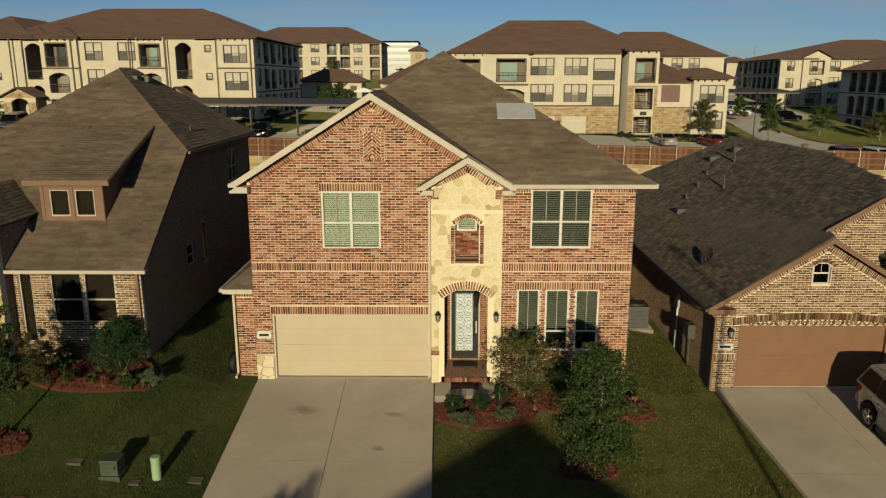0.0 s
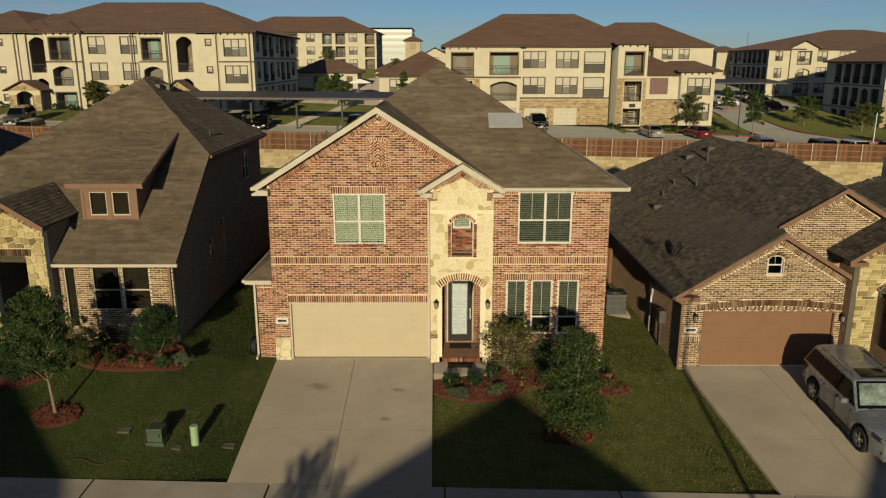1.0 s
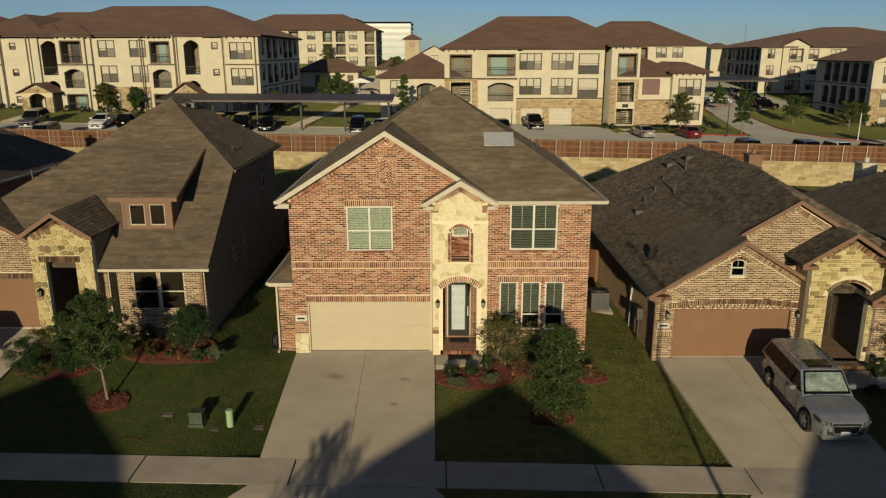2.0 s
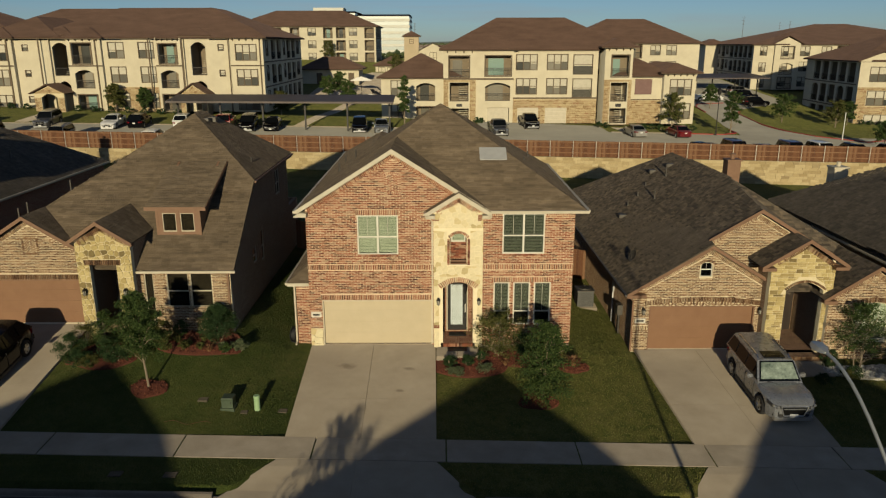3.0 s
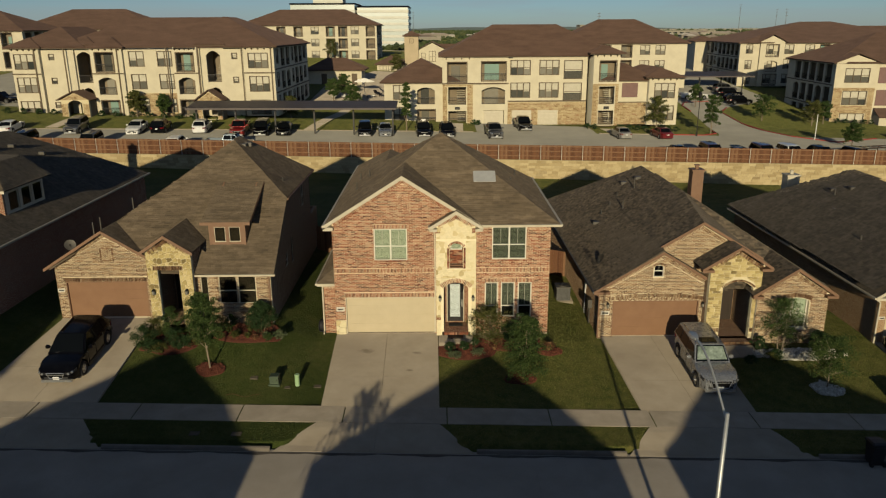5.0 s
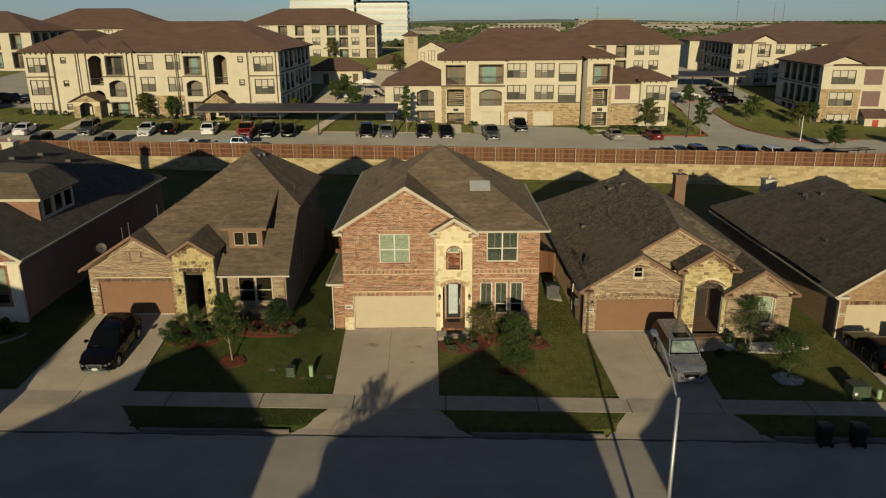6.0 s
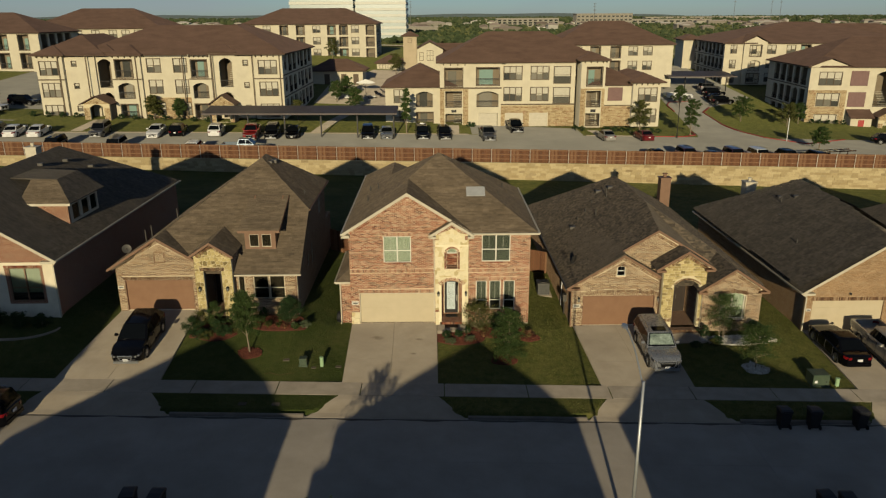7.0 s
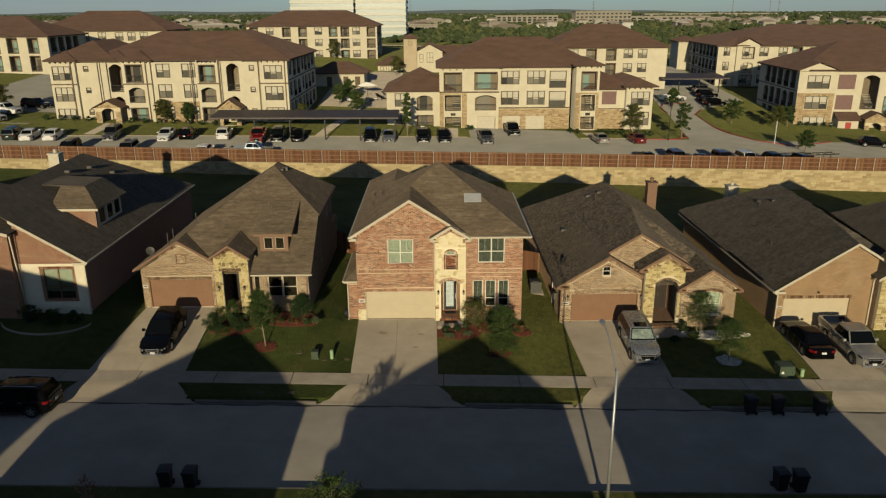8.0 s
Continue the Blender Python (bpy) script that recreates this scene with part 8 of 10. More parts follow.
def balcony(b, x0, x1, z0, z1, y, glass=True, rail=True, deep=1.7):
    """The recess behind an opening, with its rail and glass door."""
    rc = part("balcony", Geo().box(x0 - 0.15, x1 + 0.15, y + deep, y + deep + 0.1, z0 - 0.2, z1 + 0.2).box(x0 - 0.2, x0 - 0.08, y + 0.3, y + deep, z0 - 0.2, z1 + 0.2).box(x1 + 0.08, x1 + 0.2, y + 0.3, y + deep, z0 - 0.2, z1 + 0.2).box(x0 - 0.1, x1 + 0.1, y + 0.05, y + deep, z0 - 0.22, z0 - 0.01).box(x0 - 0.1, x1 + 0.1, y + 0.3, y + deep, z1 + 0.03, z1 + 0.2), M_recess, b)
    if glass:
        part("glass_door", Geo().box(x0 + 0.5, max(x0 + 1.4, x1 - 0.9), y + deep - 0.06, y + deep - 0.02, z0, z0 + min(2.3, z1 - z0 - 0.15)), M_teal_pane if rng.random() < 0.3 else M_pane_apt, rc)
    if rail:
        g = Geo().box(x0, x1, y + 0.06, y + 0.12, z0 + 0.98, z0 + 1.06).box(x0, x1, y + 0.065, y + 0.115, z0 + 0.08, z0 + 0.13)
        k = max(4, round((x1 - x0) / 0.16))
        for i in range(k + 1):
            x = x0 + (x1 - x0) * i / k
            g.box(x - 0.012, x + 0.012, y + 0.075, y + 0.10, z0 + 0.1, z0 + 1.0)
        tagged(part("rail", g, M_black, rc), kind="stuff")
    return rc


def trim_round(b, x0, x1, z0, z1, y, e=0.14):
    part("opening_trim", Geo().wall(rect(x0 - e, x1 + e, z0 - e, z1 + e), [rect(x0, x1, z0, z1)], (0, y - 0.04, 0), U, N, 0.06), M_apt_trim, b)


def stair_recess(b, x0, x1, z0, z1, y):
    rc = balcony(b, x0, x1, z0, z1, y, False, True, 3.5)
    g = Geo()
    for k in range(9):
        g.box(x0 + (x1 - x0) * 0.5, x1 - 0.1, y + 0.8 + k * 0.26, y + 1.08 + k * 0.26, z0 + 0.2 + k * 0.27, z0 + 0.26 + k * 0.27)
    tagged(part("stair", g, M_blind_apt, rc), kind="stuff")


def hip(b, x0, x1, y0, y1, z, pitch, mat=None, e=0.6):
    """A hipped roof over a rectangle."""
    mat = mat or M_sh_apt
    x0, x1, y0, y1 = x0 - e, x1 + e, y0 - e, y1 + e
    h = min(x1 - x0, y1 - y0) / 2
    zr = z + pitch * h
    if x1 - x0 > y1 - y0:
        a, c = (x0 + h, (y0 + y1) / 2, zr), (x1 - h, (y0 + y1) / 2, zr)
        planes = [[(x0, y0, z), (x1, y0, z), c, a], [(x0, y1, z), (x1, y1, z), c, a], [(x0, y0, z), (x0, y1, z), a], [(x1, y0, z), (x1, y1, z), c]]
    else:
        a, c = ((x0 + x1) / 2, y0 + h, zr), ((x0 + x1) / 2, y1 - h, zr)
        planes = [[(x0, y0, z), (x0, y1, z), c, a], [(x1, y0, z), (x1, y1, z), c, a], [(x0, y0, z), (x1, y0, z), a], [(x0, y1, z), (x1, y1, z), c]]
    for q in planes:
        if len(q) == 4 and (Vector(q[2]) - Vector(q[3])).length < 0.05:
            q = q[:3]
        roof_plane(q, mat, b, 0.16)
    part("eave_board", Geo().box(x0, x1, y0, y1, z - 0.22, z - 0.15), M_apt_trim, b)


def brackets(b, x0, x1, y, z, n):
    for i in range(n):
        x = x0 + (x1 - x0) * (i + 0.5) / n
        part("bracket", Geo().prism([(x - 0.07, y, z - 0.50), (x - 0.07, y, z - 0.2), (x - 0.07, y - 0.45, z - 0.2), (x - 0.07, y - 0.45, z - 0.32)], (0.14, 0, 0)), M_apt_trim, b)


def stone_face(b, x0, x1, z0, z1, y, holes=(), seed=1):
    """Rough stone facing on the foot of a block."""
    bk = part("stone_face", Geo().wall(rect(x0, x1, z0, z1), list(holes), (0, y - 0.05, 0), U, N, 0.05), M_gold_mortar, b)
    r = random.Random(seed)
    g = Geo()
    z = z0
    while z < z1 - 0.1:
        h = r.uniform(0.16, 0.30)
        for s, e in spans(rect(x0, x1, z0, z1 + 1), list(holes), min(z + h / 2, z1 - 0.01)):
            x = s
            while x < e - 0.05:
                w = min(e - x, r.uniform(0.25, 0.7))
                g.box(x + 0.012, x + w - 0.012, y - 0.05 - r.uniform(0.02, 0.05), y - 0.04, z + 0.012, min(z1, z + h) - 0.012)
                x += w
        z += h
    tagged(part("stone_facing", g, M_stone_apt, bk, fix=False), kind="stuff")


def arched_porch(b, x0, x1, y0, y1, zb, ze, za):
    """A gabled stone entrance with an arch."""
    xm = (x0 + x1) / 2
    part("entrance_porch", Geo().wall([(x0 + 0.5, zb), (x1 - 0.5, zb), (x1 - 0.5, ze), (xm, za - 0.3), (x0 + 0.5, ze)], [arch(xm - 1.05, xm + 1.05, zb + 0.01, zb + 2.5, 0.5)], (0, y0, 0), U, N, 0.4), M_gold_mortar, b, "stone entrance porch with an arch")
    stones([rect(x0 + 0.5, xm - 1.1, zb, zb + 2.0), rect(xm + 1.1, x1 - 0.5, zb, zb + 2.0), [(x0 + 0.5, zb + 2.55), (x1 - 0.5, zb + 2.55), (x1 - 0.5, ze), (xm, za - 0.4), (x0 + 0.5, ze)]], 0.36, M_stone_apt, b, y0, round(abs(x0) * 10), 0.03, 0.03, 1.3, False)
    for xa in (x0 + 0.5, x1 - 0.8):
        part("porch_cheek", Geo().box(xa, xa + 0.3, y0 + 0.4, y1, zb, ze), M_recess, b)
    roof_plane([(xm, y0 - 0.5, za), (x0, y0 - 0.5, ze), (x0, y1, ze), (xm, y1, za)], M_sh_apt, b, 0.14)
    roof_plane([(xm, y0 - 0.5, za), (x1, y0 - 0.5, ze), (x1, y1, ze), (xm, y1, za)], M_sh_apt, b, 0.14)


def bay(b, x0, x1, zb, zt, y, holes, back=10.0, mat=None):
    """A stretch of facade with its openings; holes: outlines."""
    w = part("wall", Geo().wall(rect(x0, x1, zb, zt), holes, (0, y, 0), U, N, 0.3), mat or M_stucco, b)
    return w


def block_body(b, x0, x1, y0, y1, zb, zt, mat=None):
    """Side and rear walls."""
    m = mat or M_stucco
    part("side_wall", Geo().box(x0, x0 + 0.3, y0, y1, zb, zt), m, b)
    part("side_wall", Geo().box(x1 - 0.3, x1, y0, y1, zb, zt), m, b)
    part("rear_wall", Geo().box(x0 + 0.3, x1 - 0.3, y1 - 0.3, y1, zb, zt), m, b)


def side_facade(b, x, y0, y1, zb, zt, facing, bays):
    """A wall that faces along x, with stacks of openings; bays: (middle y, kind), kind w: windows, n: narrow windows, b: balconies, a: arched balconies, d: open hall with a red door."""
    st = (zt - zb) / 3
    turn = 90 if facing > 0 else -90
    hs = []
    for ym, kind in bays:
        half = {"w": 0.95, "n": 0.55}.get(kind, 1.35)
        for k in range(3):
            z = zb + k * st
            up = (z + 0.85, z + st - 0.5) if kind in "wn" else (z + 0.25, z + st - 0.38)
            hs.append(arch(ym - half, ym + half, *up, 0.5) if kind == "a" and k == 1 else rect(ym - half, ym + half, *up))
            if kind in "wn":
                ob = apt_window(b, -half, half, *up, 0, 2 if kind == "w" else 1)
            else:
                ob = balcony(b, -half, half, *up, 0, kind != "d", True, 2.0)
                if kind == "d":
                    part("red_door", Geo().box(-0.95, 0.15, 1.88, 1.98, up[0], up[0] + 2.2), M_red_door, ob)
            ob.matrix_basis = pose(x, ym, 0, 0, 0, turn)
    part("side_wall", Geo().wall(rect(y0, y1, zb, zt), hs, (x, 0, 0), (0, 1, 0), (facing, 0, 0), 0.3), M_stucco, b)
    for z in (zb + st, zb + 2 * st):
        part("string_course", Geo().box(min(x, x + facing * 0.09), max(x, x + facing * 0.09), y0, y1, z - 0.05, z + 0.12), M_apt_trim, b)


# west block
ap = thing("apartment_block", "three-storey cream stucco apartment block with red-brown roof", "building")
zb, y = 4.3, 69.4
win3 = lambda a, c: [(a, c, 11.05, 13.0), (a, c, 7.8, 9.8), (a, c, 4.6, 6.5)]


def fill(b, x0, x1, zt, y, wins=(), bals=(), arches=(), stairs=(), zb=4.3, mat=None, small=()):
    hs = [rect(*w[:4]) for w in wins] + [rect(*w[:4]) for w in bals] + [arch(*w[:4], 0.45) for w in arches] + [arch(*w[:4], 0.6) for w in stairs] + [rect(*w[:4]) for w in small]
    bay(b, x0, x1, zb, zt, y, hs, mat=mat)
    for w in wins:
        apt_window(b, *w[:4], y, w[4] if len(w) > 4 else (3 if w[1] - w[0] > 2.2 else 2))
    for w in small:
        apt_window(b, *w[:4], y, 1)
    for w in bals:
        balcony(b, *w[:4], y)
        trim_round(b, *w[:4], y)
    for w in arches:
        balcony(b, *w[:4], y)
    for w in stairs:
        stair_recess(b, *w[:4], y)


fill(ap, -55, -51.05, 14.0, 69.4, win3(-54.5, -51.85))
fill(ap, -51.05, -46.5, 13.6, 70.0, small=[(-49.9, -49.25, 12.3, 13.0), (-49.9, -49.25, 9.0, 9.7), (-49.9, -49.25, 5.6, 6.3)])
fill(ap, -46.5, -43.75, 13.9, 70.4, stairs=[(-46.2, -44.1, 9.0, 13.3), (-46.0, -44.3, 4.4, 8.3)])
fill(ap, -43.75, -39.4, 13.9, 69.4, bals=[(-43.15, -40.65, 10.6, 13.2), (-43.0, -40.5, 4.5, 6.55)], arches=[(-43.1, -40.6, 7.4, 9.8)])
fill(ap, -39.4, -32.1, 13.6, 69.9, [(-38.55, -36.55, 11.35, 13.3), (-34.55, -32.6, 11.35, 13.3), (-38.5, -36.5, 8.2, 10.15), (-34.5, -32.55, 8.2, 10.15), (-38.3, -36.4, 4.9, 6.7), (-34.4, -32.5, 4.9, 6.7)])
stone_face(ap, -39.4, -32.1, 4.3, 7.6, 69.9, [rect(-38.4, -36.3, 4.8, 6.8), rect(-34.5, -32.4, 4.8, 6.8)], 3)
fill(ap, -32.1, -28.9, 13.6, 69.4, bals=[(-31.75, -29.4, 10.6, 13.1), (-31.7, -29.4, 4.5, 6.55)], arches=[(-31.75, -29.4, 7.4, 9.75)])
fill(ap, -28.9, -25.2, 14.1, 70.0, stairs=[(-27.7, -25.75, 9.05, 13.35), (-27.6, -25.9, 4.4, 8.3)])
fill(ap, -25.2, -22.3, 13.6, 69.9, small=[(-24.0, -23.35, 12.3, 13.0), (-24.0, -23.35, 9.0, 9.7), (-24.0, -23.35, 5.6, 6.3)])
fill(ap, -22.3, -18.0, 14.0, 69.4, win3(-21.6, -18.9))
for xa, xb, ya, za in ((-51.05, -51.0, 69.4, 0), (-46.5, -46.4, 70.0, 0), (-43.8, -43.7, 69.4, 0), (-39.45, -39.35, 69.4, 0), (-32.15, -32.05, 69.4, 0), (-28.95, -28.85, 69.4, 0), (-22.35, -22.25, 69.4, 0)):
    part("wall_return", Geo().box(xa, xb + 0.02, ya + 0.01, 71.5, 4.3, 13.9), M_stucco, ap)
for xa, xb in ((-55.05, -51.0), (-43.8, -39.3), (-32.2, -28.8), (-22.35, -17.95)):
    part("string_course", Geo().box(xa, xb, 69.30, 69.40, 10.25, 10.42), M_apt_trim, ap)
    brackets(ap, xa, xb, 69.4, 14.0, 5)
part("side_wall", Geo().box(-55, -54.7, 70.5, 97, 4.0, 14.0), M_stucco, ap)
part("rear_wall", Geo().box(-54.7, -18.3, 96.7, 97, 4.0, 14.0), M_stucco, ap)
side_facade(ap, -18.0, 69.71, 97, 4.2, 14.0, 1, [(71.6, "n"), (75.6, "b"), (79.4, "a"), (83.0, "n"), (86.4, "b"), (90.2, "b"), (93.8, "w")])
hip(ap, -49, -18.0, 70.3, 88, 14.0, 0.43)
hip(ap, -55, -45, 69.8, 88, 14.0, 0.50)
hip(ap, -37, -18.0, 70.2, 97, 14.0, 0.41)
for px in (-51.6, -47.4, -40.0, -33.0, -28.6, -22.5, -18.4):
    part("downpipe", Geo().box(px - 0.07, px + 0.07, 69.22, 69.36, 4.4, 13.9), M_apt_trim, ap)
for xa, xb in ((-55, -51.0), (-22.3, -18.0)):
    hip(ap, xa, xb, 69.4, 78, 14.02, 0.5)
hip(ap, -43.75, -39.4, 69.4, 79, 13.98, 0.5, e=0.5)
hip(ap, -47, -43.5, 70.4, 79, 14.3, 0.5, e=0.4)
hip(ap, -28.9, -25.2, 70.0, 79, 14.25, 0.45, e=0.3)
arched_porch(ap, -48.3, -43.4, 67.3, 70.4, 4.35, 6.95, 8.15)
arched_porch(ap, -29.3, -24.9, 67.6, 70.0, 4.0, 6.7, 8.2)

# middle block with the garages
am = thing("apartment_block", "cream and stone apartment block with garages and open stairs", "building")
Z = 2.2
fill(am, -2.9, 5.8, 8.6, 74.0, [(-1.5, 0.2, 6.1, 8.1), (-1.5, 0.2, 2.8, 4.9)], bals=[(2.1, 4.65, 2.35, 4.5)], arches=[(2.0, 4.65, 5.3, 7.8)], zb=Z)
bay(am, 5.8, 10.3, Z, 12.35, 73.2, [rect(6.6, 9.35, 8.6, 11.4), rect(6.65, 9.3, 5.3, 7.9), rect(6.65, 9.35, 2.3, 4.35)])
balcony(am, 6.6, 9.35, 8.6, 11.4, 73.2)
trim_round(am, 6.6, 9.35, 8.6, 11.4, 73.2)
stair_recess(am, 6.65, 9.3, 5.3, 7.9, 73.2)
stair_recess(am, 6.65, 9.35, 2.3, 4.35, 73.2)
stone_face(am, 5.8, 10.3, Z, 8.3, 73.2, [rect(6.5, 9.45, 2.2, 7.95)], 5)
part("notice_panel", Geo().box(6.65, 9.3, 73.05, 73.18, 4.4, 5.2), M_stucco, am)
part("notice_shape", Geo().box(7.6, 8.4, 73.02, 73.05, 4.6, 5.0), M_black, am)
bay(am, 10.3, 15.5, Z, 12.3, 73.3, [rect(11.6, 15.15, 8.8, 11.45), arch(11.6, 15.1, 5.35, 7.85, 0.5), rect(11.9, 15.0, 2.25, 4.45)])
balcony(am, 11.6, 15.15, 8.8, 11.45, 73.3)
trim_round(am, 11.6, 15.15, 8.8, 11.45, 73.3)
balcony(am, 11.6, 15.1, 5.35, 7.85, 73.3)
fill(am, 15.5, 27.3, 12.2, 74.0, [(15.95, 18.8, 9.6, 11.6), (20.25, 23.05, 9.6, 11.6), (16.0, 18.8, 6.3, 8.35), (20.25, 23.05, 6.3, 8.35), (23.9, 26.5, 9.0, 11.55, 1), (23.9, 26.5, 5.85, 8.3, 1)], zb=Z)
for zz in (9.0, 5.85):
    g = Geo().box(23.8, 26.6, 73.86, 73.92, zz + 0.95, zz + 1.02)
    for i in range(18):
        g.box(23.85 + i * 0.16, 23.87 + i * 0.16, 73.87, 73.9, zz, zz + 0.97)
    part("rail", g, M_black, am)
stone_face(am, 15.5, 27.3, Z, 5.6, 74.0, [rect(16.2, 19.1, 2.2, 4.45), rect(20.1, 23.15, 2.2, 4.45)], 6)
for xa, ya in ((11.9, 73.3), (16.2, 73.95), (20.1, 73.95)):
    dgar = part("garage_door", Geo().box(xa, xa + 3.0, ya - 0.02 if xa > 15 else ya + 0.12, ya + 0.2, 2.2, 4.4), M_stucco, am)
    for k in range(4):
        part("door_panel", Geo().box(xa + 0.03, xa + 2.97, ya - 0.04 if xa > 15 else ya + 0.10, ya + 0.1 if xa > 15 else ya + 0.13, 2.22 + k * 0.55, 2.22 + k * 0.55 + 0.52), M_cream, dgar)
part("string_course", Geo().box(5.75, 15.55, 73.08, 73.2, 8.28, 8.48), M_apt_trim, am)
part("string_course", Geo().box(15.5, 27.3, 73.88, 74.0, 5.6, 5.8), M_apt_trim, am)
bay(am, 27.9, 31.7, Z, 12.65, 72.4, [rect(28.85, 31.2, 8.7, 11.5), rect(28.85, 31.15, 5.3, 7.9), rect(28.85, 31.15, 2.3, 4.4)])
balcony(am, 28.85, 31.2, 8.7, 11.5, 72.4)
trim_round(am, 28.85, 31.2, 8.7, 11.5, 72.4)
stair_recess(am, 28.85, 31.15, 5.3, 7.9, 72.4)
stair_recess(am, 28.85, 31.15, 2.3, 4.4, 72.4)
stone_face(am, 27.9, 31.7, Z, 8.3, 72.4, [rect(28.75, 31.25, 2.2, 8.0)], 7)
part("notice_panel", Geo().box(28.85, 31.15, 72.25, 72.38, 4.45, 5.2), M_stucco, am)
part("notice_shape", Geo().box(29.6, 30.4, 72.22, 72.25, 4.6, 5.05), M_black, am)
for q in ((27.9, 28.2, 72.7, 76, Z, 12.6), (31.4, 31.7, 72.7, 76, Z, 12.6), (5.8, 6.1, 73.5, 76, Z, 12.3)):
    part("wall_return", Geo().box(*q), M_stucco, am)
fill(am, 31.7, 36.3, 8.8, 73.8, zb=Z, small=[])
part("shutter", Geo().box(32.55, 34.9, 73.7, 73.79, 6.2, 8.3), M_shutter, am)
stone_face(am, 31.7, 36.3, Z, 5.4, 73.8, [], 8)
part("string_course", Geo().box(31.7, 36.3, 73.68, 73.8, 5.4, 5.55), M_apt_trim, am)
fill(am, 36.3, 40.7, 9.2, 72.8, [(37.2, 40.1, 6.2, 8.25), (37.8, 40.15, 2.95, 4.95)], zb=Z)
brackets(am, 36.3, 40.7, 72.8, 9.2, 5)
brackets(am, 27.9, 31.7, 72.4, 12.65, 4)
brackets(am, 5.8, 10.3, 73.2, 12.35, 4)
part("end_wall", Geo().box(40.4, 40.7, 73.1, 88, Z, 9.2), M_stucco, am)
part("end_wall", Geo().box(36.3, 36.6, 73.1, 76, Z, 9.2), M_stucco, am)
part("end_wall", Geo().box(-2.9, -2.6, 74.3, 88, Z, 8.6), M_stucco, am)
block_body(am, 6.1, 31.4, 75.5, 90, Z - 0.3, 12.2)
hip(am, 5.8, 31.6, 74.2, 90, 12.35, 0.52)
hip(am, 5.8, 15.5, 73.3, 86, 12.4, 0.5)
hip(am, 27.9, 31.7, 72.4, 80, 12.7, 0.42, e=0.7)
hip(am, -2.9, 8.0, 74.0, 88, 8.65, 0.52)
hip(am, 30, 37.5, 73.8, 88, 8.8, 0.5)
hip(am, 36.3, 40.7, 72.8, 88, 9.25, 0.42, e=0.7)


def plain_block(x0, x1, y0, y1, zb, zt, pitch, label, seed, side=0, face=None):
    """A block farther back: rows of windows, balconies, a hipped roof."""
    b = thing("apartment_block", label, "building")
    r = random.Random(seed)
    st = (zt - zb) / 3
    wins, bals = [], []
    x = x0 + 0.9
    while x < x1 - 2.6:
        kind = r.random()
        for k in range(3):
            z = zb + k * st
            if kind < 0.62:
                wins.append((x, x + 1.9, z + 0.75, z + st - 0.55))
            else:
                bals.append((x, x + 2.1, z + 0.2, z + st - 0.5))
        x += r.choice((3.2, 3.9, 4.4))
    if face:
        fill(b, x0, x1, zt, y0, *face, zb=zb)
    else:
        fill(b, x0, x1, zt, y0, wins, bals, zb=zb)
    if side:
        xs = x0 if side < 0 else x1
        kinds, yy, list_ = "badbawbn", y0 + 2.4, []
        while yy < y1 - 1.8:
            list_.append((yy, kinds[len(list_) % 8]))
            yy += 3.5
        side_facade(b, xs, y0 + 0.31, y1, zb, zt, side, list_)
    part("rear_wall", Geo().box(x0, x1, y1 - 0.3, y1, zb, zt), M_stucco, b)
    part("end_wall", Geo().box(x1 - 0.3, x1, y0 + 0.3, y1 - 0.3, zb, zt) if side < 0 else Geo().box(x0, x0 + 0.3, y0 + 0.3, y1 - 0.3, zb, zt), M_stucco, b)
    if not side:
        part("end_wall", Geo().box(x1 - 0.3, x1, y0 + 0.3, y1 - 0.3, zb, zt), M_stucco, b)
    hip(b, x0, x1, y0, y1, zt, pitch)
    for k in range(max(1, round((x1 - x0) / 14))):
        xa = x0 + 2 + k * 12
        if xa + 5 < x1:
            hip(b, xa, xa + 4.6, y0 - 0.35, y0 + 8, zt + 0.03, pitch * 0.95, e=0.5)
    return b


plain_block(31, 57, 120, 138, 4.0, 13.2, 0.5, "cream stucco apartment block with plum shutters", 2, 1)
a5 = plain_block(72.8, 118, 132, 170, 3.4, 12.9, 0.23, "cream apartment block beyond the parking drive", 3, -1)
fill(a5, 72.8, 77.0, 13.0, 131.9, [(74.2, 75.5, 10.6, 12.4), (74.2, 75.5, 7.2, 9.0), (74.2, 75.5, 3.9, 5.7)], zb=3.4)
fill(a5, 77.0, 82.2, 13.0, 131.3, bals=[(78.4, 81.0, 9.9, 12.4), (78.2, 81.0, 3.7, 6.0)], arches=[(78.2, 81.0, 6.5, 9.0)], zb=3.4)
part("end_wing", Geo().box(69.6, 72.75, 160, 170, 3.4, 12.8), M_stucco, a5)
hip(a5, 69.6, 74.5, 160, 170, 12.85, 0.42)
part("gable", Geo().prism([(77.0, 131.3, 13.0), (82.2, 131.3, 13.0), (79.6, 131.3, 14.3)], (0, 0.3, 0)), M_stucco, a5)
roof_plane([(79.6, 130.9, 14.75), (76.4, 130.9, 13.0), (76.4, 136, 13.0), (79.6, 139, 14.75)], M_sh_apt, a5, 0.14)
roof_plane([(79.6, 130.9, 14.75), (82.8, 130.9, 13.0), (82.8, 136, 13.0), (79.6, 139, 14.75)], M_sh_apt, a5, 0.14)
g6 = plain_block(71.8, 118, 88.6, 110, -0.9, 10.4, 0.42, "cream and stone apartment block with red doors on its side", 4, -1, ([(93, 95.4, 7.2, 9.4), (93, 95.4, 3.5, 5.7)], [(87.6, 90.6, 3.0, 5.6), (87.6, 90.6, -0.6, 1.9)], [(87.6, 90.6, 6.7, 9.4)], [(83.4, 86.3, 3.3, 9.5)]))
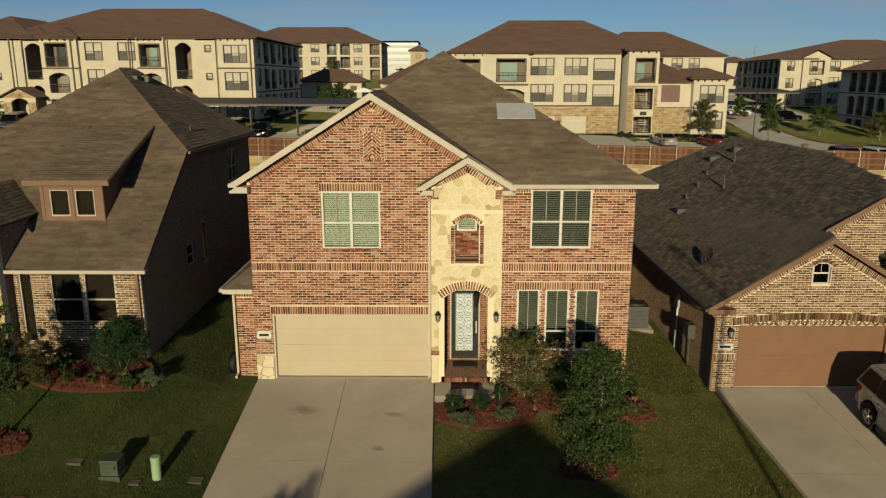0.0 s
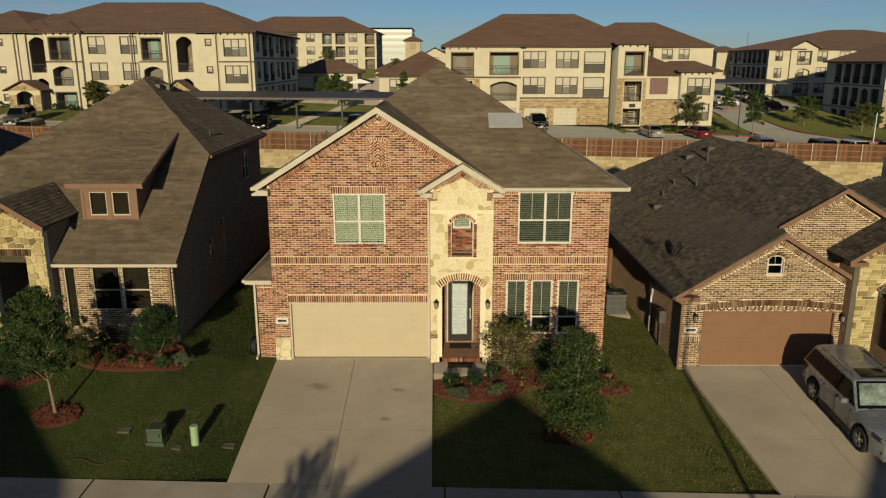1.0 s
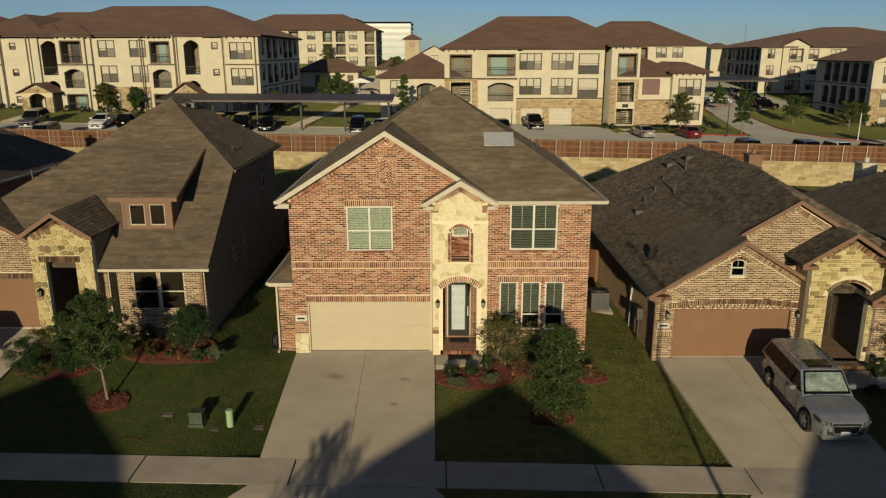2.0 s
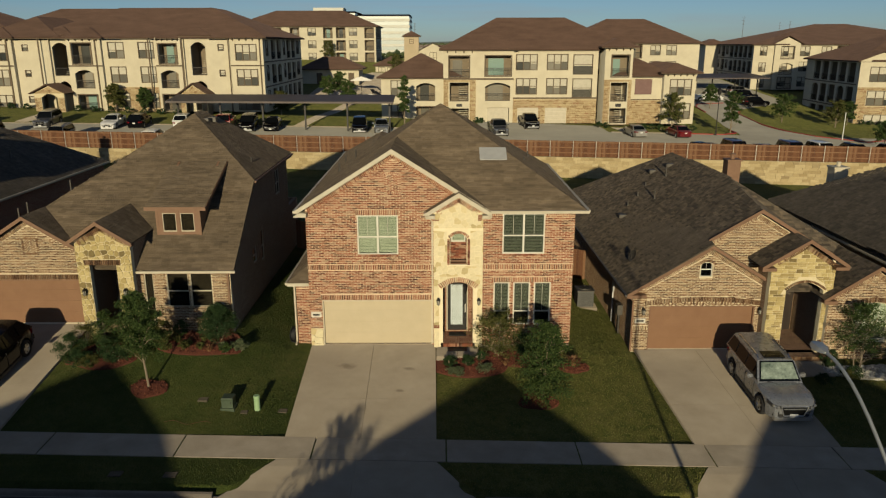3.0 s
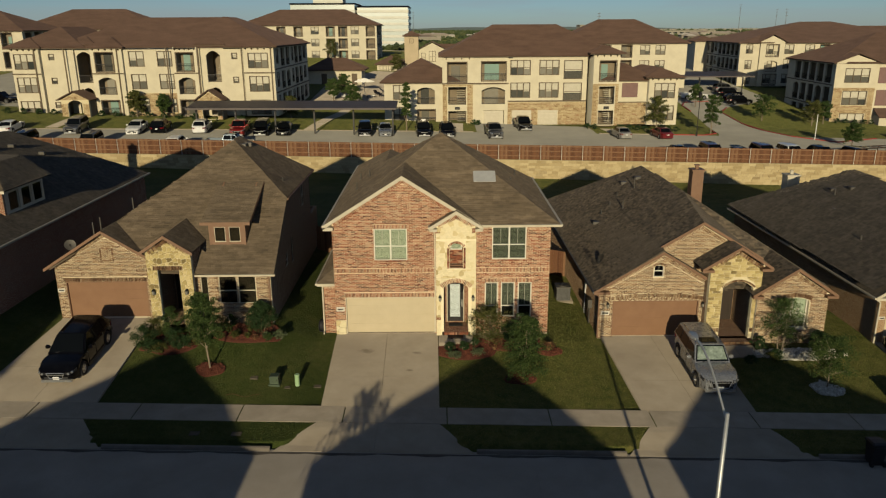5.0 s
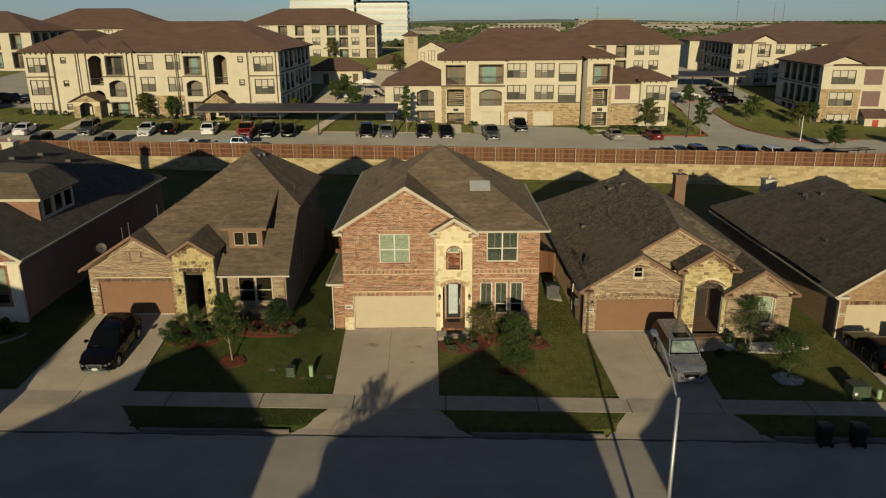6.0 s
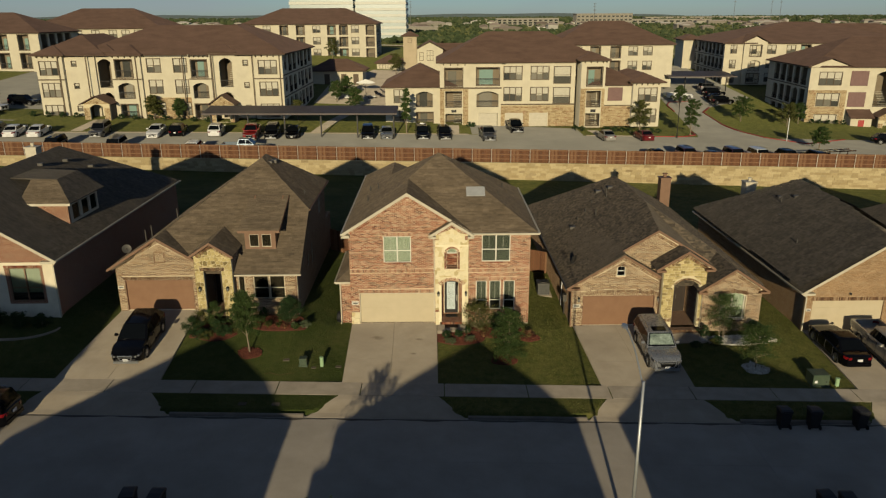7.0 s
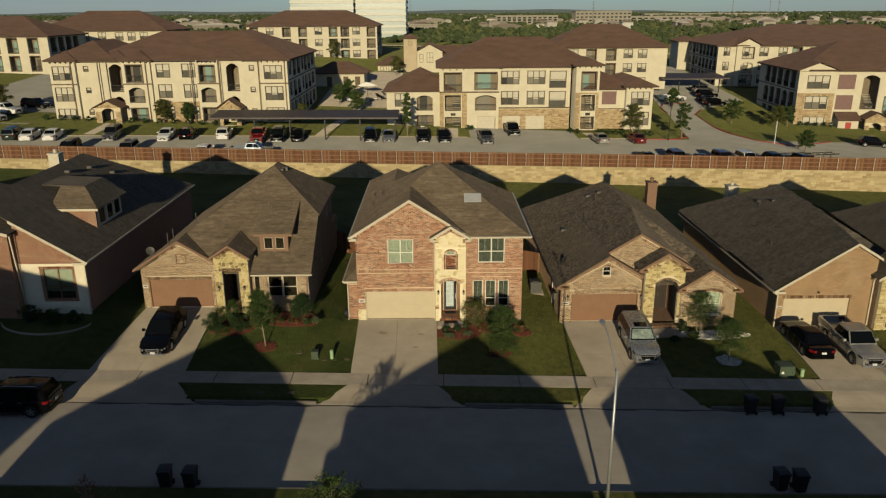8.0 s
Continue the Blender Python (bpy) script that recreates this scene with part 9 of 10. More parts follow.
fill(g6, 71.75, 78.4, 10.4, 88.0, [(73.4, 77.2, 7.2, 9.4, 3), (73.4, 77.2, 3.5, 5.7, 3), (73.4, 77.2, -0.3, 1.95, 3)], zb=-1.0)
part("gable", Geo().prism([(71.75, 88.0, 10.4), (78.4, 88.0, 10.4), (75.1, 88.0, 11.6)], (0, 0.3, 0)), M_stucco, g6)
roof_plane([(75.1, 87.5, 11.95), (71.2, 87.5, 10.4), (71.2, 93, 10.4), (75.1, 97, 11.95)], M_sh_apt, g6, 0.14)
roof_plane([(75.1, 87.5, 11.95), (79.0, 87.5, 10.4), (79.0, 93, 10.4), (75.1, 97, 11.95)], M_sh_apt, g6, 0.14)
stone_face(g6, 71.75, 78.4, -1.0, 6.3, 88.0, [rect(73.2, 77.4, 3.4, 5.8), rect(73.2, 77.4, -0.4, 2.05)], 9)
for zz in (7.0, 3.3):
    part("shutter", Geo().box(79.0, 82.0, 88.5, 88.58, zz, zz + 2.6), M_shutter, g6)
part("entrance_lobby", Geo().box(79.2, 82.8, 86.5, 88.6, -1.2, 1.7), M_stucco, g6)
roof_plane([(78.9, 86.0, 1.6), (83.1, 86.0, 1.6), (83.1, 88.6, 2.9), (78.9, 88.6, 2.9)], M_sh_apt, g6, 0.12)
part("red_door", Geo().box(80.5, 81.5, 86.42, 86.5, -1.1, 1.2), M_red_door, g6)
arched_porch(g6, 83.2, 88, 86.0, 88.6, -1.3, 1.9, 3.2)
for blk, qx, qy in ((g6, 71.8, 88.3), (a5, 72.8, 132.0)):
    blk.matrix_basis = pose(qx, qy, 0, 0, 0, -5.5) @ pose(-qx, -qy, 0)
plain_block(-46, -10.6, 160, 178, 8.4, 17.4, 0.42, "cream apartment block with arched entrances on the rise", 5, 1)
plain_block(-116, -77.5, 115, 133, 5.2, 16.4, 0.42, "cream apartment block at the far end of the parking", 6, 1)
plain_block(-98, -64.5, 150, 170, 7.0, 16.7, 0.46, "cream apartment block behind the west block", 7, 1)
plain_block(110, 150, 180, 198, 3.4, 12.6, 0.4, "cream apartment block in the distance", 9, -1)

# pool house and club house with its tower
ph = thing("pool_house", "low cream pool house with red-brown hip roof", "building")
part("wall", Geo().box(-20.7, -10.0, 112, 119, 5.2, 8.6), M_stucco, ph)
for xx in (-18.0, -14.5, -12.0):
    part("door", Geo().box(xx, xx + 1.1, 111.95, 112.0, 5.6, 7.8), M_apt_trim, ph)
hip(ph, -20.7, -10.0, 112, 119, 8.6, 0.5, e=0.8)
cl = thing("club_house", "cream club house with a square tower and red-brown roofs", "building")
part("wall", Geo().box(-9.0, -2.5, 138, 148, 6.0, 8.5), M_stucco, cl)
for k in range(3):
    apt_window(cl, -8.3 + k * 2.0, -6.9 + k * 2.0, 6.4, 8.0, 138, 2)
hip(cl, -9.0, -2.5, 138, 148, 8.5, 0.5)
tw2 = part("tower", Geo().box(-2.5, 0.7, 137.5, 140.7, 6.0, 14.8), M_stucco2, cl)
hip(cl, -2.5, 0.7, 137.5, 140.7, 14.8, 0.5, e=0.5)
apt_window(cl, -1.3, -0.5, 13.2, 14.0, 137.5, 1)
part("gable_wall", Geo().prism([(0.7, 138.5, 6.0), (7.0, 138.5, 6.0), (7.0, 138.5, 11.5), (3.85, 138.5, 13.1), (0.7, 138.5, 11.5)], (0, 0.4, 0)), M_stucco, cl)
apt_window(cl, 3.2, 4.6, 9.0, 11.2, 138.5, 2)
apt_window(cl, 1.4, 2.2, 9.0, 10.8, 138.5, 1)
roof_plane([(3.85, 138.0, 13.4), (0.2, 138.0, 11.5), (0.2, 152, 11.5), (3.85, 152, 13.4)], M_sh_apt, cl)
roof_plane([(3.85, 138.0, 13.4), (7.6, 138.0, 11.5), (7.6, 152, 11.5), (3.85, 152, 13.4)], M_sh_apt, cl)
part("rear_wall", Geo().box(0.7, 30, 141, 150, 5.5, 10.5), M_stucco, cl)
hip(cl, 0.7, 30, 141, 150, 10.5, 0.45)

# loungers, tables and a parasol on the pool terrace
M_canvas = surface("white_canvas", (0.62, 0.60, 0.54), (0.72, 0.70, 0.64), 2, 0.9, 20, 0.1)
pa = thing("parasol", "white canvas parasol on the pool terrace", "parasol", -8.5, 101.5, park_z(-8.5, 101.5) + 0.04)
part("pole", Geo().tube((0, 0, 0), (0, 0, 2.7), 0.04, 0.03, 8), M_black, pa)
part("canopy", Geo().loft([[(q * math.cos(i * 0.7854), q * math.sin(i * 0.7854), zz) for i in range(8)] for q, zz in ((1.9, 2.15), (1.85, 2.22), (0.9, 2.6), (0.05, 2.85))]), M_canvas, pa)
for k, (lx, ly, dark) in enumerate(((-13.2, 94.5, 0), (-11.6, 95.2, 0), (-6.0, 100.0, 1), (-5.0, 98.0, 1), (-4.9, 103.0, 1), (-7.2, 97.0, 0), (-9.0, 93.5, 0))):
    lg_ = thing("sun_lounger", "dark sun lounger on the pool terrace" if dark else "pale sun lounger on the pool terrace", "sun lounger", lx, ly, park_z(lx, ly) + 0.04, 20 * k, "loungers on the terrace")
    mt_ = M_black if dark else M_canvas
    part("seat", Geo().box(-0.35, 0.35, -1.0, 0.35, 0.32, 0.40), mt_, lg_)
    part("backrest", Geo().prism([(-0.35, 0.35, 0.36), (0.35, 0.35, 0.36), (0.35, 0.95, 0.85), (-0.35, 0.95, 0.85)], (0, -0.05, 0.06)), mt_, lg_)
    for px, py in ((-0.3, -0.9), (0.3, -0.9), (-0.3, 0.4), (0.3, 0.4)):
        part("leg", Geo().box(px - 0.03, px + 0.03, py - 0.03, py + 0.03, 0.0, 0.33), M_black, lg_)

# carports
def carport(x0, x1, y0, y1, zl, zr, label, posts):
    c = thing("carport", label, "carport")
    part("roof", Geo().prism([(x0, y0, zl), (x1, y0, zr), (x1, y0, zr + 0.22), (x0, y0, zl + 0.22)], (0, y1 - y0, 0.5)), M_carport, c)
    for i in range(posts):
        x = x0 + 0.6 + (x1 - x0 - 1.2) * i / (posts - 1)
        zt = zl + (zr - zl) * (x - x0) / (x1 - x0)
        yp = (y0 + y1) / 2
        part("post", Geo().box(x - 0.1, x + 0.1, yp - 0.1, yp + 0.1, park_z(x, yp), zt + 0.25), M_black, c)
        part("beam", Geo().box(x - 0.08, x + 0.08, y0 + 0.3, y1 - 0.3, zt + 0.0, zt + 0.2), M_black, c)


M_carport = surface("dark_carport_metal", (0.075, 0.06, 0.055), (0.11, 0.09, 0.082), 1, 0.6, 20, 0.05, 0.2)
carport(-27.4, -0.3, 58.0, 63.0, 6.35, 6.2, "long dark metal carport over parked cars", 6)
carport(55.5, 70.5, 117, 126, 6.3, 6.3, "dark metal carport by the drive", 4)

# office block far behind
of = thing("office_block", "pale glass-banded office block in the distance", "building")
M_band_glass = glass_material("office_glass", (0.26, 0.31, 0.29), 0.2)
for xa, xb, ya, zt in ((-82, -44, 420, 30.6), (-43, -12.5, 425, 29.0)):
    part("core", Geo().box(xa, xb, ya, ya + 40, 4, zt), M_band_glass, of)
    for k in range(8):
        part("floor_band", Geo().box(xa - 0.3, xb + 0.3, ya - 0.4, ya + 40.3, 8 + k * 3.6, 9.5 + k * 3.6) if 9.5 + k * 3.6 < zt + 0.5 else Geo().box(xa - 0.3, xb + 0.3, ya - 0.4, ya + 40.3, zt, zt + 0.9), surface("pale_panel", (0.52, 0.51, 0.44), (0.60, 0.59, 0.52), 0.2, 0.8, 3, 0.0) if k == 0 and xa < -80 else bpy.data.materials["pale_panel"], of)
part("plant_room", Geo().box(-70, -52, 430, 445, 30.6, 34), bpy.data.materials["pale_panel"], of)
# ---- plants ----
def leaf_material(name, stops):
    m = varied(name, stops, 0.7, 12, 0.25, 0.0, "island", 0.2)
    nt = m.node_tree
    bs, out = nt.nodes["Principled BSDF"], nt.nodes["Material Output"]
    tr, mx = nt.nodes.new("ShaderNodeBsdfTranslucent"), nt.nodes.new("ShaderNodeMixShader")
    src = bs.inputs["Base Color"].links[0].from_socket
    nt.links.new(src, tr.inputs["Color"])
    mx.inputs[0].default_value = 0.25
    nt.links.new(bs.outputs[0], mx.inputs[1])
    nt.links.new(tr.outputs[0], mx.inputs[2])
    nt.links.new(mx.outputs[0], out.inputs[0])
    return m


M_leaf = leaf_material("oak_leaf", [(0.0, (0.024, 0.047, 0.013)), (0.4, (0.044, 0.078, 0.020)), (0.8, (0.074, 0.112, 0.029)), (1.0, (0.118, 0.150, 0.046))])
M_leaf_dark = leaf_material("holly_leaf", [(0.0, (0.018, 0.040, 0.014)), (0.5, (0.032, 0.065, 0.022)), (1.0, (0.060, 0.100, 0.034))])
M_leaf_pale = leaf_material("silver_leaf", [(0.0, (0.08, 0.11, 0.05)), (0.5, (0.13, 0.16, 0.08)), (1.0, (0.19, 0.21, 0.12))])
M_leaf_red = leaf_material("bronze_grass", [(0.0, (0.13, 0.05, 0.03)), (0.5, (0.22, 0.10, 0.05)), (1.0, (0.30, 0.20, 0.09))])
M_leaf_olive = leaf_material("olive_leaf", [(0.0, (0.045, 0.058, 0.014)), (0.5, (0.085, 0.095, 0.024)), (1.0, (0.15, 0.14, 0.045))])
M_bark = surface("bark", (0.16, 0.125, 0.085), (0.27, 0.22, 0.16), 8, 0.95, 60, 0.5, stretch=(1, 1, 0.3))
M_mulch = surface("red_mulch", (0.060, 0.018, 0.011), (0.12, 0.036, 0.020), 14, 0.95, 70, 0.9)
M_chip = varied("mulch_chip", [(0.0, (0.045, 0.013, 0.009)), (0.5, (0.10, 0.030, 0.017)), (1.0, (0.18, 0.065, 0.036))], 0.95, 30, 0.3, 0.2)
M_rock = varied("white_rock", [(0.0, (0.40, 0.37, 0.31)), (0.5, (0.56, 0.53, 0.46)), (1.0, (0.70, 0.67, 0.60))], 0.9, 12, 0.3, 0.3)


def leaves(g, r, c, rad, n, size, droop=0.0):
    """Small folded leaves round a centre."""
    for _ in range(n):
        while True:
            p = Vector((r.uniform(-1, 1), r.uniform(-1, 1), r.uniform(-1, 1)))
            if p.length < 1:
                break
        p = Vector((c[0] + p.x * rad[0], c[1] + p.y * rad[1], c[2] + p.z * rad[2]))
        s = size * r.uniform(0.6, 1.3)
        u = Vector((r.uniform(-1, 1), r.uniform(-1, 1), r.uniform(-0.7, 0.5) - droop)).normalized()
        w = u.cross(Vector((r.uniform(-1, 1), r.uniform(-1, 1), r.uniform(-0.3, 1)))).normalized()
        f = u.cross(w) * s * 0.18
        k = len(g.v)
        g.v += [tuple(p - u * s * 0.5), tuple(p + w * s * 0.21 + f), tuple(p + u * s * 0.5), tuple(p - w * s * 0.21 + f)]
        g.f += [(k, k + 1, k + 2), (k, k + 2, k + 3)]


def crown(r, x, y, z0, z1, rx, clumps, per, size, flat=1.0):
    """An uneven crown of leaf clumps with gaps between them."""
    g = Geo()
    zc, rz = (z0 + z1) / 2, (z1 - z0) / 2
    cs = []
    for _ in range(clumps):
        a, t = r.uniform(0, 6.283), r.uniform(-1, 1)
        q = (1 - t * t) ** 0.5 * r.uniform(0.25, 1.0)
        taper = 1.0 - 0.35 * max(0, t)
        c = (x + math.cos(a) * q * rx * taper, y + math.sin(a) * q * rx * flat * taper, zc + t * rz * 0.9)
        cr = rx * r.uniform(0.16, 0.34)
        leaves(g, r, c, (cr, cr, cr * 0.75), round(per * r.uniform(0.5, 1.4)), size)
        cs.append(c)
    return g, cs


def sprays(r, lean, z0, z1, rx, limbs, per, size):
    """A crown of limbs that leave the trunk, rise and droop, with leaves thickening along them."""
    g, cs = Geo(), []
    for k in range(limbs):
        t = (k + r.random()) / limbs
        full = math.sin(math.pi * min(1, 0.22 + 0.78 * t) ** 0.9) ** 0.7 + 0.12
        a, run = k * 2.39996 + r.uniform(-0.4, 0.4), rx * full * r.uniform(0.55, 1.2)
        foot = Vector((lean * z1 * t, 0, z0 + (z1 - z0) * (0.02 + 0.84 * t)))
        out = Vector((math.cos(a), math.sin(a), 0))
        rise, sag = r.uniform(0.25, 0.8) * (0.5 + 0.8 * t), r.uniform(0.15, 0.55) * (1.2 - t)
        tip = None
        for q in (0.35, 0.6, 0.82, 1.0):
            c = foot + out * run * q + Vector((0, 0, run * (rise * q - sag * q * q)))
            c.z = max(c.z, 0.18)
            w = (0.10 + 0.17 * run) * r.uniform(0.7, 1.25) * (1.15 - 0.35 * q)
            leaves(g, r, c, (w * 1.15, w * 1.15, w * 0.8), round(per * 0.42 * r.uniform(0.6, 1.4)), size, 0.35)
            tip = c
        cs.append(tuple(tip))
    return g, cs


def tree(x, y, h, rx, trunk, seed, label, leaf=None, clumps=60, per=70, size=0.11, r0=0.06, zf=None, lean=0.0, stems=1, stake=False):
    r = random.Random(seed)
    z = (zf or ground_z)(x, y)
    t = thing("tree", label, "tree", x, y, z)
    g, cs = sprays(r, lean, trunk, h, rx, clumps, per, size)
    for s in range(stems):
        tg = Geo()
        dx, dy = (0, 0) if stems == 1 else (0.12 * math.cos(s * 2.4), 0.12 * math.sin(s * 2.4))
        pts = [(dx * (1 + 2.2 * k / 6) + lean * h * (k / 6) + r.uniform(-0.02, 0.02), dy * (1 + 2.2 * k / 6) + r.uniform(-0.02, 0.02), -0.1 + (h * 0.85 + 0.1) * k / 6) for k in range(7)]
        for k in range(6):
            tg.tube(pts[k], pts[k + 1], r0 * (1 - k / 7), r0 * (1 - (k + 1) / 7), 7, False)
        tr = part("trunk", tg, M_bark, t, smooth=True)
        lg = Geo()
        for c in r.sample(cs, min(len(cs), 16)):
            k = min(5, max(1, int(6 * (c[2] * 0.75) / (h * 0.85))))
            a, b = Vector(pts[k]), Vector(c)
            mid = a.lerp(b, 0.55) + Vector((0, 0, 0.10 * (b - a).length))
            lg.tube(a, mid, r0 * 0.34, r0 * 0.22, 5, False).tube(mid, b, r0 * 0.22, r0 * 0.08, 5, False)
        part("branching", lg, M_bark, tr)
    cr = part("crown", g, leaf or M_leaf, t, fix=False)
    return t


def shrub(x, y, rx, h, seed, label, leaf, per=60, size=0.07, clumps=30, flat=1.0, zf=None, name="shrub"):
    r = random.Random(seed)
    z = (zf or ground_z)(x, y)
    s = thing(name, label, name, x, y, z)
    g, cs = crown(r, 0, 0, 0.05, h, rx, round(clumps * 1.7), round(per * 1.25), size, flat)
    part("foliage", g, leaf, s, fix=False)
    st = Geo()
    for c in r.sample(cs, min(7, len(cs))):
        st.tube((c[0] * 0.15, c[1] * 0.15, -0.05), (c[0] * 0.8, c[1] * 0.8, max(0.1, c[2] * 0.8)), 0.014, 0.006, 5)
    part("stalk", st, M_bark, s)
    return s


def tuft(x, y, r0, h, seed, label, leaf, n=160, zf=None):
    """A clump of long arching blades."""
    r = random.Random(seed)
    s = thing("ornamental_grass", label, "grass clump", x, y, (zf or ground_z)(x, y))
    g = Geo()
    for _ in range(n):
        a, l = r.uniform(0, 6.283), r.uniform(0.5, 1.0)
        b = Vector((math.cos(a), math.sin(a), 0))
        q = Vector((-b.y, b.x, 0)) * 0.012
        p0, p1, p2 = b * 0.06, b * r0 * 0.45 * l + Vector((0, 0, h * l * 0.8)), b * r0 * l + Vector((0, 0, h * l * r.uniform(0.55, 1.0)))
        g.add([p0 - q, p0 + q, p1 + q, p1 - q, p2], [(0, 1, 2, 3), (3, 2, 4)])
    part("blades", g, leaf, s, fix=False)
    return s


def bed(cx, cy, rx, ry, seed, label, mat, chip, n_chip, chip_size=0.05, zf=None, clip_y=None):
    """A planting bed with a wavy edge, mounded, with loose pieces on it."""
    r = random.Random(seed)
    zf = zf or ground_z
    ph = [r.uniform(0, 6.28) for _ in range(3)]
    edge = lambda a: 1 + 0.09 * math.sin(2 * a + ph[0]) + 0.07 * math.sin(3 * a + ph[1]) + 0.04 * math.sin(5 * a + ph[2])
    rings = []
    for q, up in ((1.0, -0.03), (0.97, 0.05), (0.6, 0.09), (0.12, 0.11)):
        ring = []
        for i in range(36):
            a = i * 6.283185 / 36
            x, y = cx + math.cos(a) * rx * q * edge(a), cy + math.sin(a) * ry * q * edge(a)
            if clip_y is not None:
                y = min(y, clip_y)
            ring.append((x, y, zf(x, y) + up))
        rings.append(ring)
    b = part("planting_bed", Geo().loft(rings), mat)
    tagged(b, label, "planting bed", kind="structure")
    g = Geo()
    for _ in range(n_chip):
        a, q = r.uniform(0, 6.283), r.random() ** 0.5 * 0.98
        x, y = cx + math.cos(a) * rx * q * edge(a), cy + math.sin(a) * ry * q * edge(a)
        if clip_y is not None and y > clip_y:
            continue
        s = chip_size * r.uniform(0.5, 1.4)
        m = pose(x, y, zf(x, y) + 0.05 + 0.06 * (1 - q) + 0.02, r.uniform(-60, 60), r.uniform(-60, 60), r.uniform(0, 360))
        if chip == M_rock:
            g.add([m @ Vector(p) for p in ((-s, -s * .6, -s * .5), (s, -s * .7, -s * .5), (s * .8, s * .7, -s * .5), (-s * .8, s * .6, -s * .5), (-s * .4, -s * .3, s * .5), (s * .5, -s * .2, s * .45), (s * .2, s * .4, s * .5))], [(0, 1, 5, 4), (1, 2, 5), (2, 3, 6, 5), (3, 0, 4, 6), (4, 5, 6)])
        else:
            g.box(-s, s, -s * 0.3, s * 0.3, -s * 0.12, s * 0.12, m)
    tagged(part("loose_pieces", g, chip, b, fix=False), kind="stuff")


# beds and plants before the brick house
bed(6.6, -1.75, 1.65, 1.15, 1, "red mulch bed before the brick house", M_mulch, M_chip, 900)
bed(9.0, -1.2, 1.5, 0.8, 2, "red mulch bed under the front windows", M_mulch, M_chip, 500)
bed(9.1, -4.5, 0.72, 0.62, 3, "red mulch ring round a young tree", M_mulch, M_chip, 400)
bed(10.9, -2.0, 0.62, 0.5, 4, "small red mulch ring in the lawn", M_mulch, M_chip, 220)
tree(9.3, -4.45, 3.65, 0.88, 0.25, 11, "leafy young oak low to the lawn", clumps=110, per=60, size=0.10, r0=0.05, lean=0.03)
tree(7.75, -1.15, 2.1, 1.15, 0.3, 12, "thin multi-stemmed shrub tree beside the porch", M_leaf_olive, clumps=60, per=40, size=0.10, r0=0.022, stems=3)
shrub(8.9, -1.0, 0.75, 1.0, 13, "dark green shrub under the windows", M_leaf_dark, clumps=26)
shrub(10.1, -1.0, 0.65, 1.2, 14, "dark green shrub at the house corner", M_leaf_dark, clumps=26)
for k, (sx, sy, sr, sh) in enumerate(((5.62, -1.9, 0.33, 0.55), (6.36, -1.9, 0.35, 0.5), (7.0, -1.5, 0.32, 0.5))):
    shrub(sx, sy, sr, sh, 20 + k, "clipped dark green box shrub in red mulch", M_leaf_dark, 50, 0.05, 26)
for k, (sx, sy, sr, sh) in enumerate(((5.9, -2.5, 0.42, 0.25), (7.15, -2.3, 0.45, 0.28))):
    shrub(sx, sy, sr, sh, 26 + k, "low grey-green groundcover in red mulch", M_leaf_pale, 60, 0.05, 20)
tuft(10.9, -2.0, 0.5, 0.6, 31, "bronze ornamental grass in a mulch ring", M_leaf_red, 220)
tuft(8.0, -1.9, 0.35, 0.4, 32, "bronze ornamental grass in red mulch", M_leaf_red, 140)
# before the house with the dormer
bed(-5.4, -1.15, 2.3, 0.95, 5, "red mulch bed with curved edging before the tan house", M_mulch, M_chip, 900, clip_y=-0.3)
bed(-8.9, -2.2, 1.7, 0.9, 6, "mulch bed with shrubs beside the stone porch", M_mulch, M_chip, 500)
bed(-6.25, -4.4, 0.68, 0.6, 7, "red mulch ring round a slender tree", M_mulch, M_chip, 260)
tree(-6.25, -4.4, 4.15, 0.80, 1.65, 15, "slender young oak with a leafy rounded crown", clumps=90, per=80, size=0.10, r0=0.05, lean=-0.05)
shrub(-4.45, -1.0, 0.92, 1.65, 33, "large rounded dark green holly by the wall", M_leaf_dark, 95, 0.07, 60)
shrub(-6.7, -1.0, 0.55, 0.9, 34, "loose olive green shrub with pale flowers", M_leaf_olive, 40, 0.06, 22)
shrub(-7.3, -0.9, 0.45, 1.2, 35, "loose olive green shrub by the windows", M_leaf_olive, 40, 0.06, 20)
shrub(-10.3, -2.2, 0.75, 1.1, 36, "dark green shrub with pale flowers by the driveway", M_leaf_dark, 70, 0.06, 36)
shrub(-9.0, -1.6, 0.7, 1.7, 37, "tall loose shrub before the stone porch", M_leaf, 50, 0.08, 34)
shrub(-9.6, -2.9, 0.55, 0.6, 39, "low dark shrub with pale flowers by the driveway", M_leaf_dark, 60, 0.06, 26)
shrub(-7.4, -2.3, 0.55, 0.7, 40, "olive green shrub in the mulch bed", M_leaf_olive, 55, 0.06, 24)
shrub(-8.2, -2.6, 0.6, 0.7, 38, "low dark shrub in the mulch bed", M_leaf_dark, 60, 0.06, 26)
for k, (sx, sy) in enumerate(((-5.6, -1.5), (-4.1, -1.75), (-6.1, -1.3), (-3.6, -1.5), (-5.0, -1.2))):
    tuft(sx, sy, 0.32, 0.42, 50 + k, "yellow-green grassy clump in red mulch", M_leaf_pale if k % 2 else M_leaf_olive, 120)
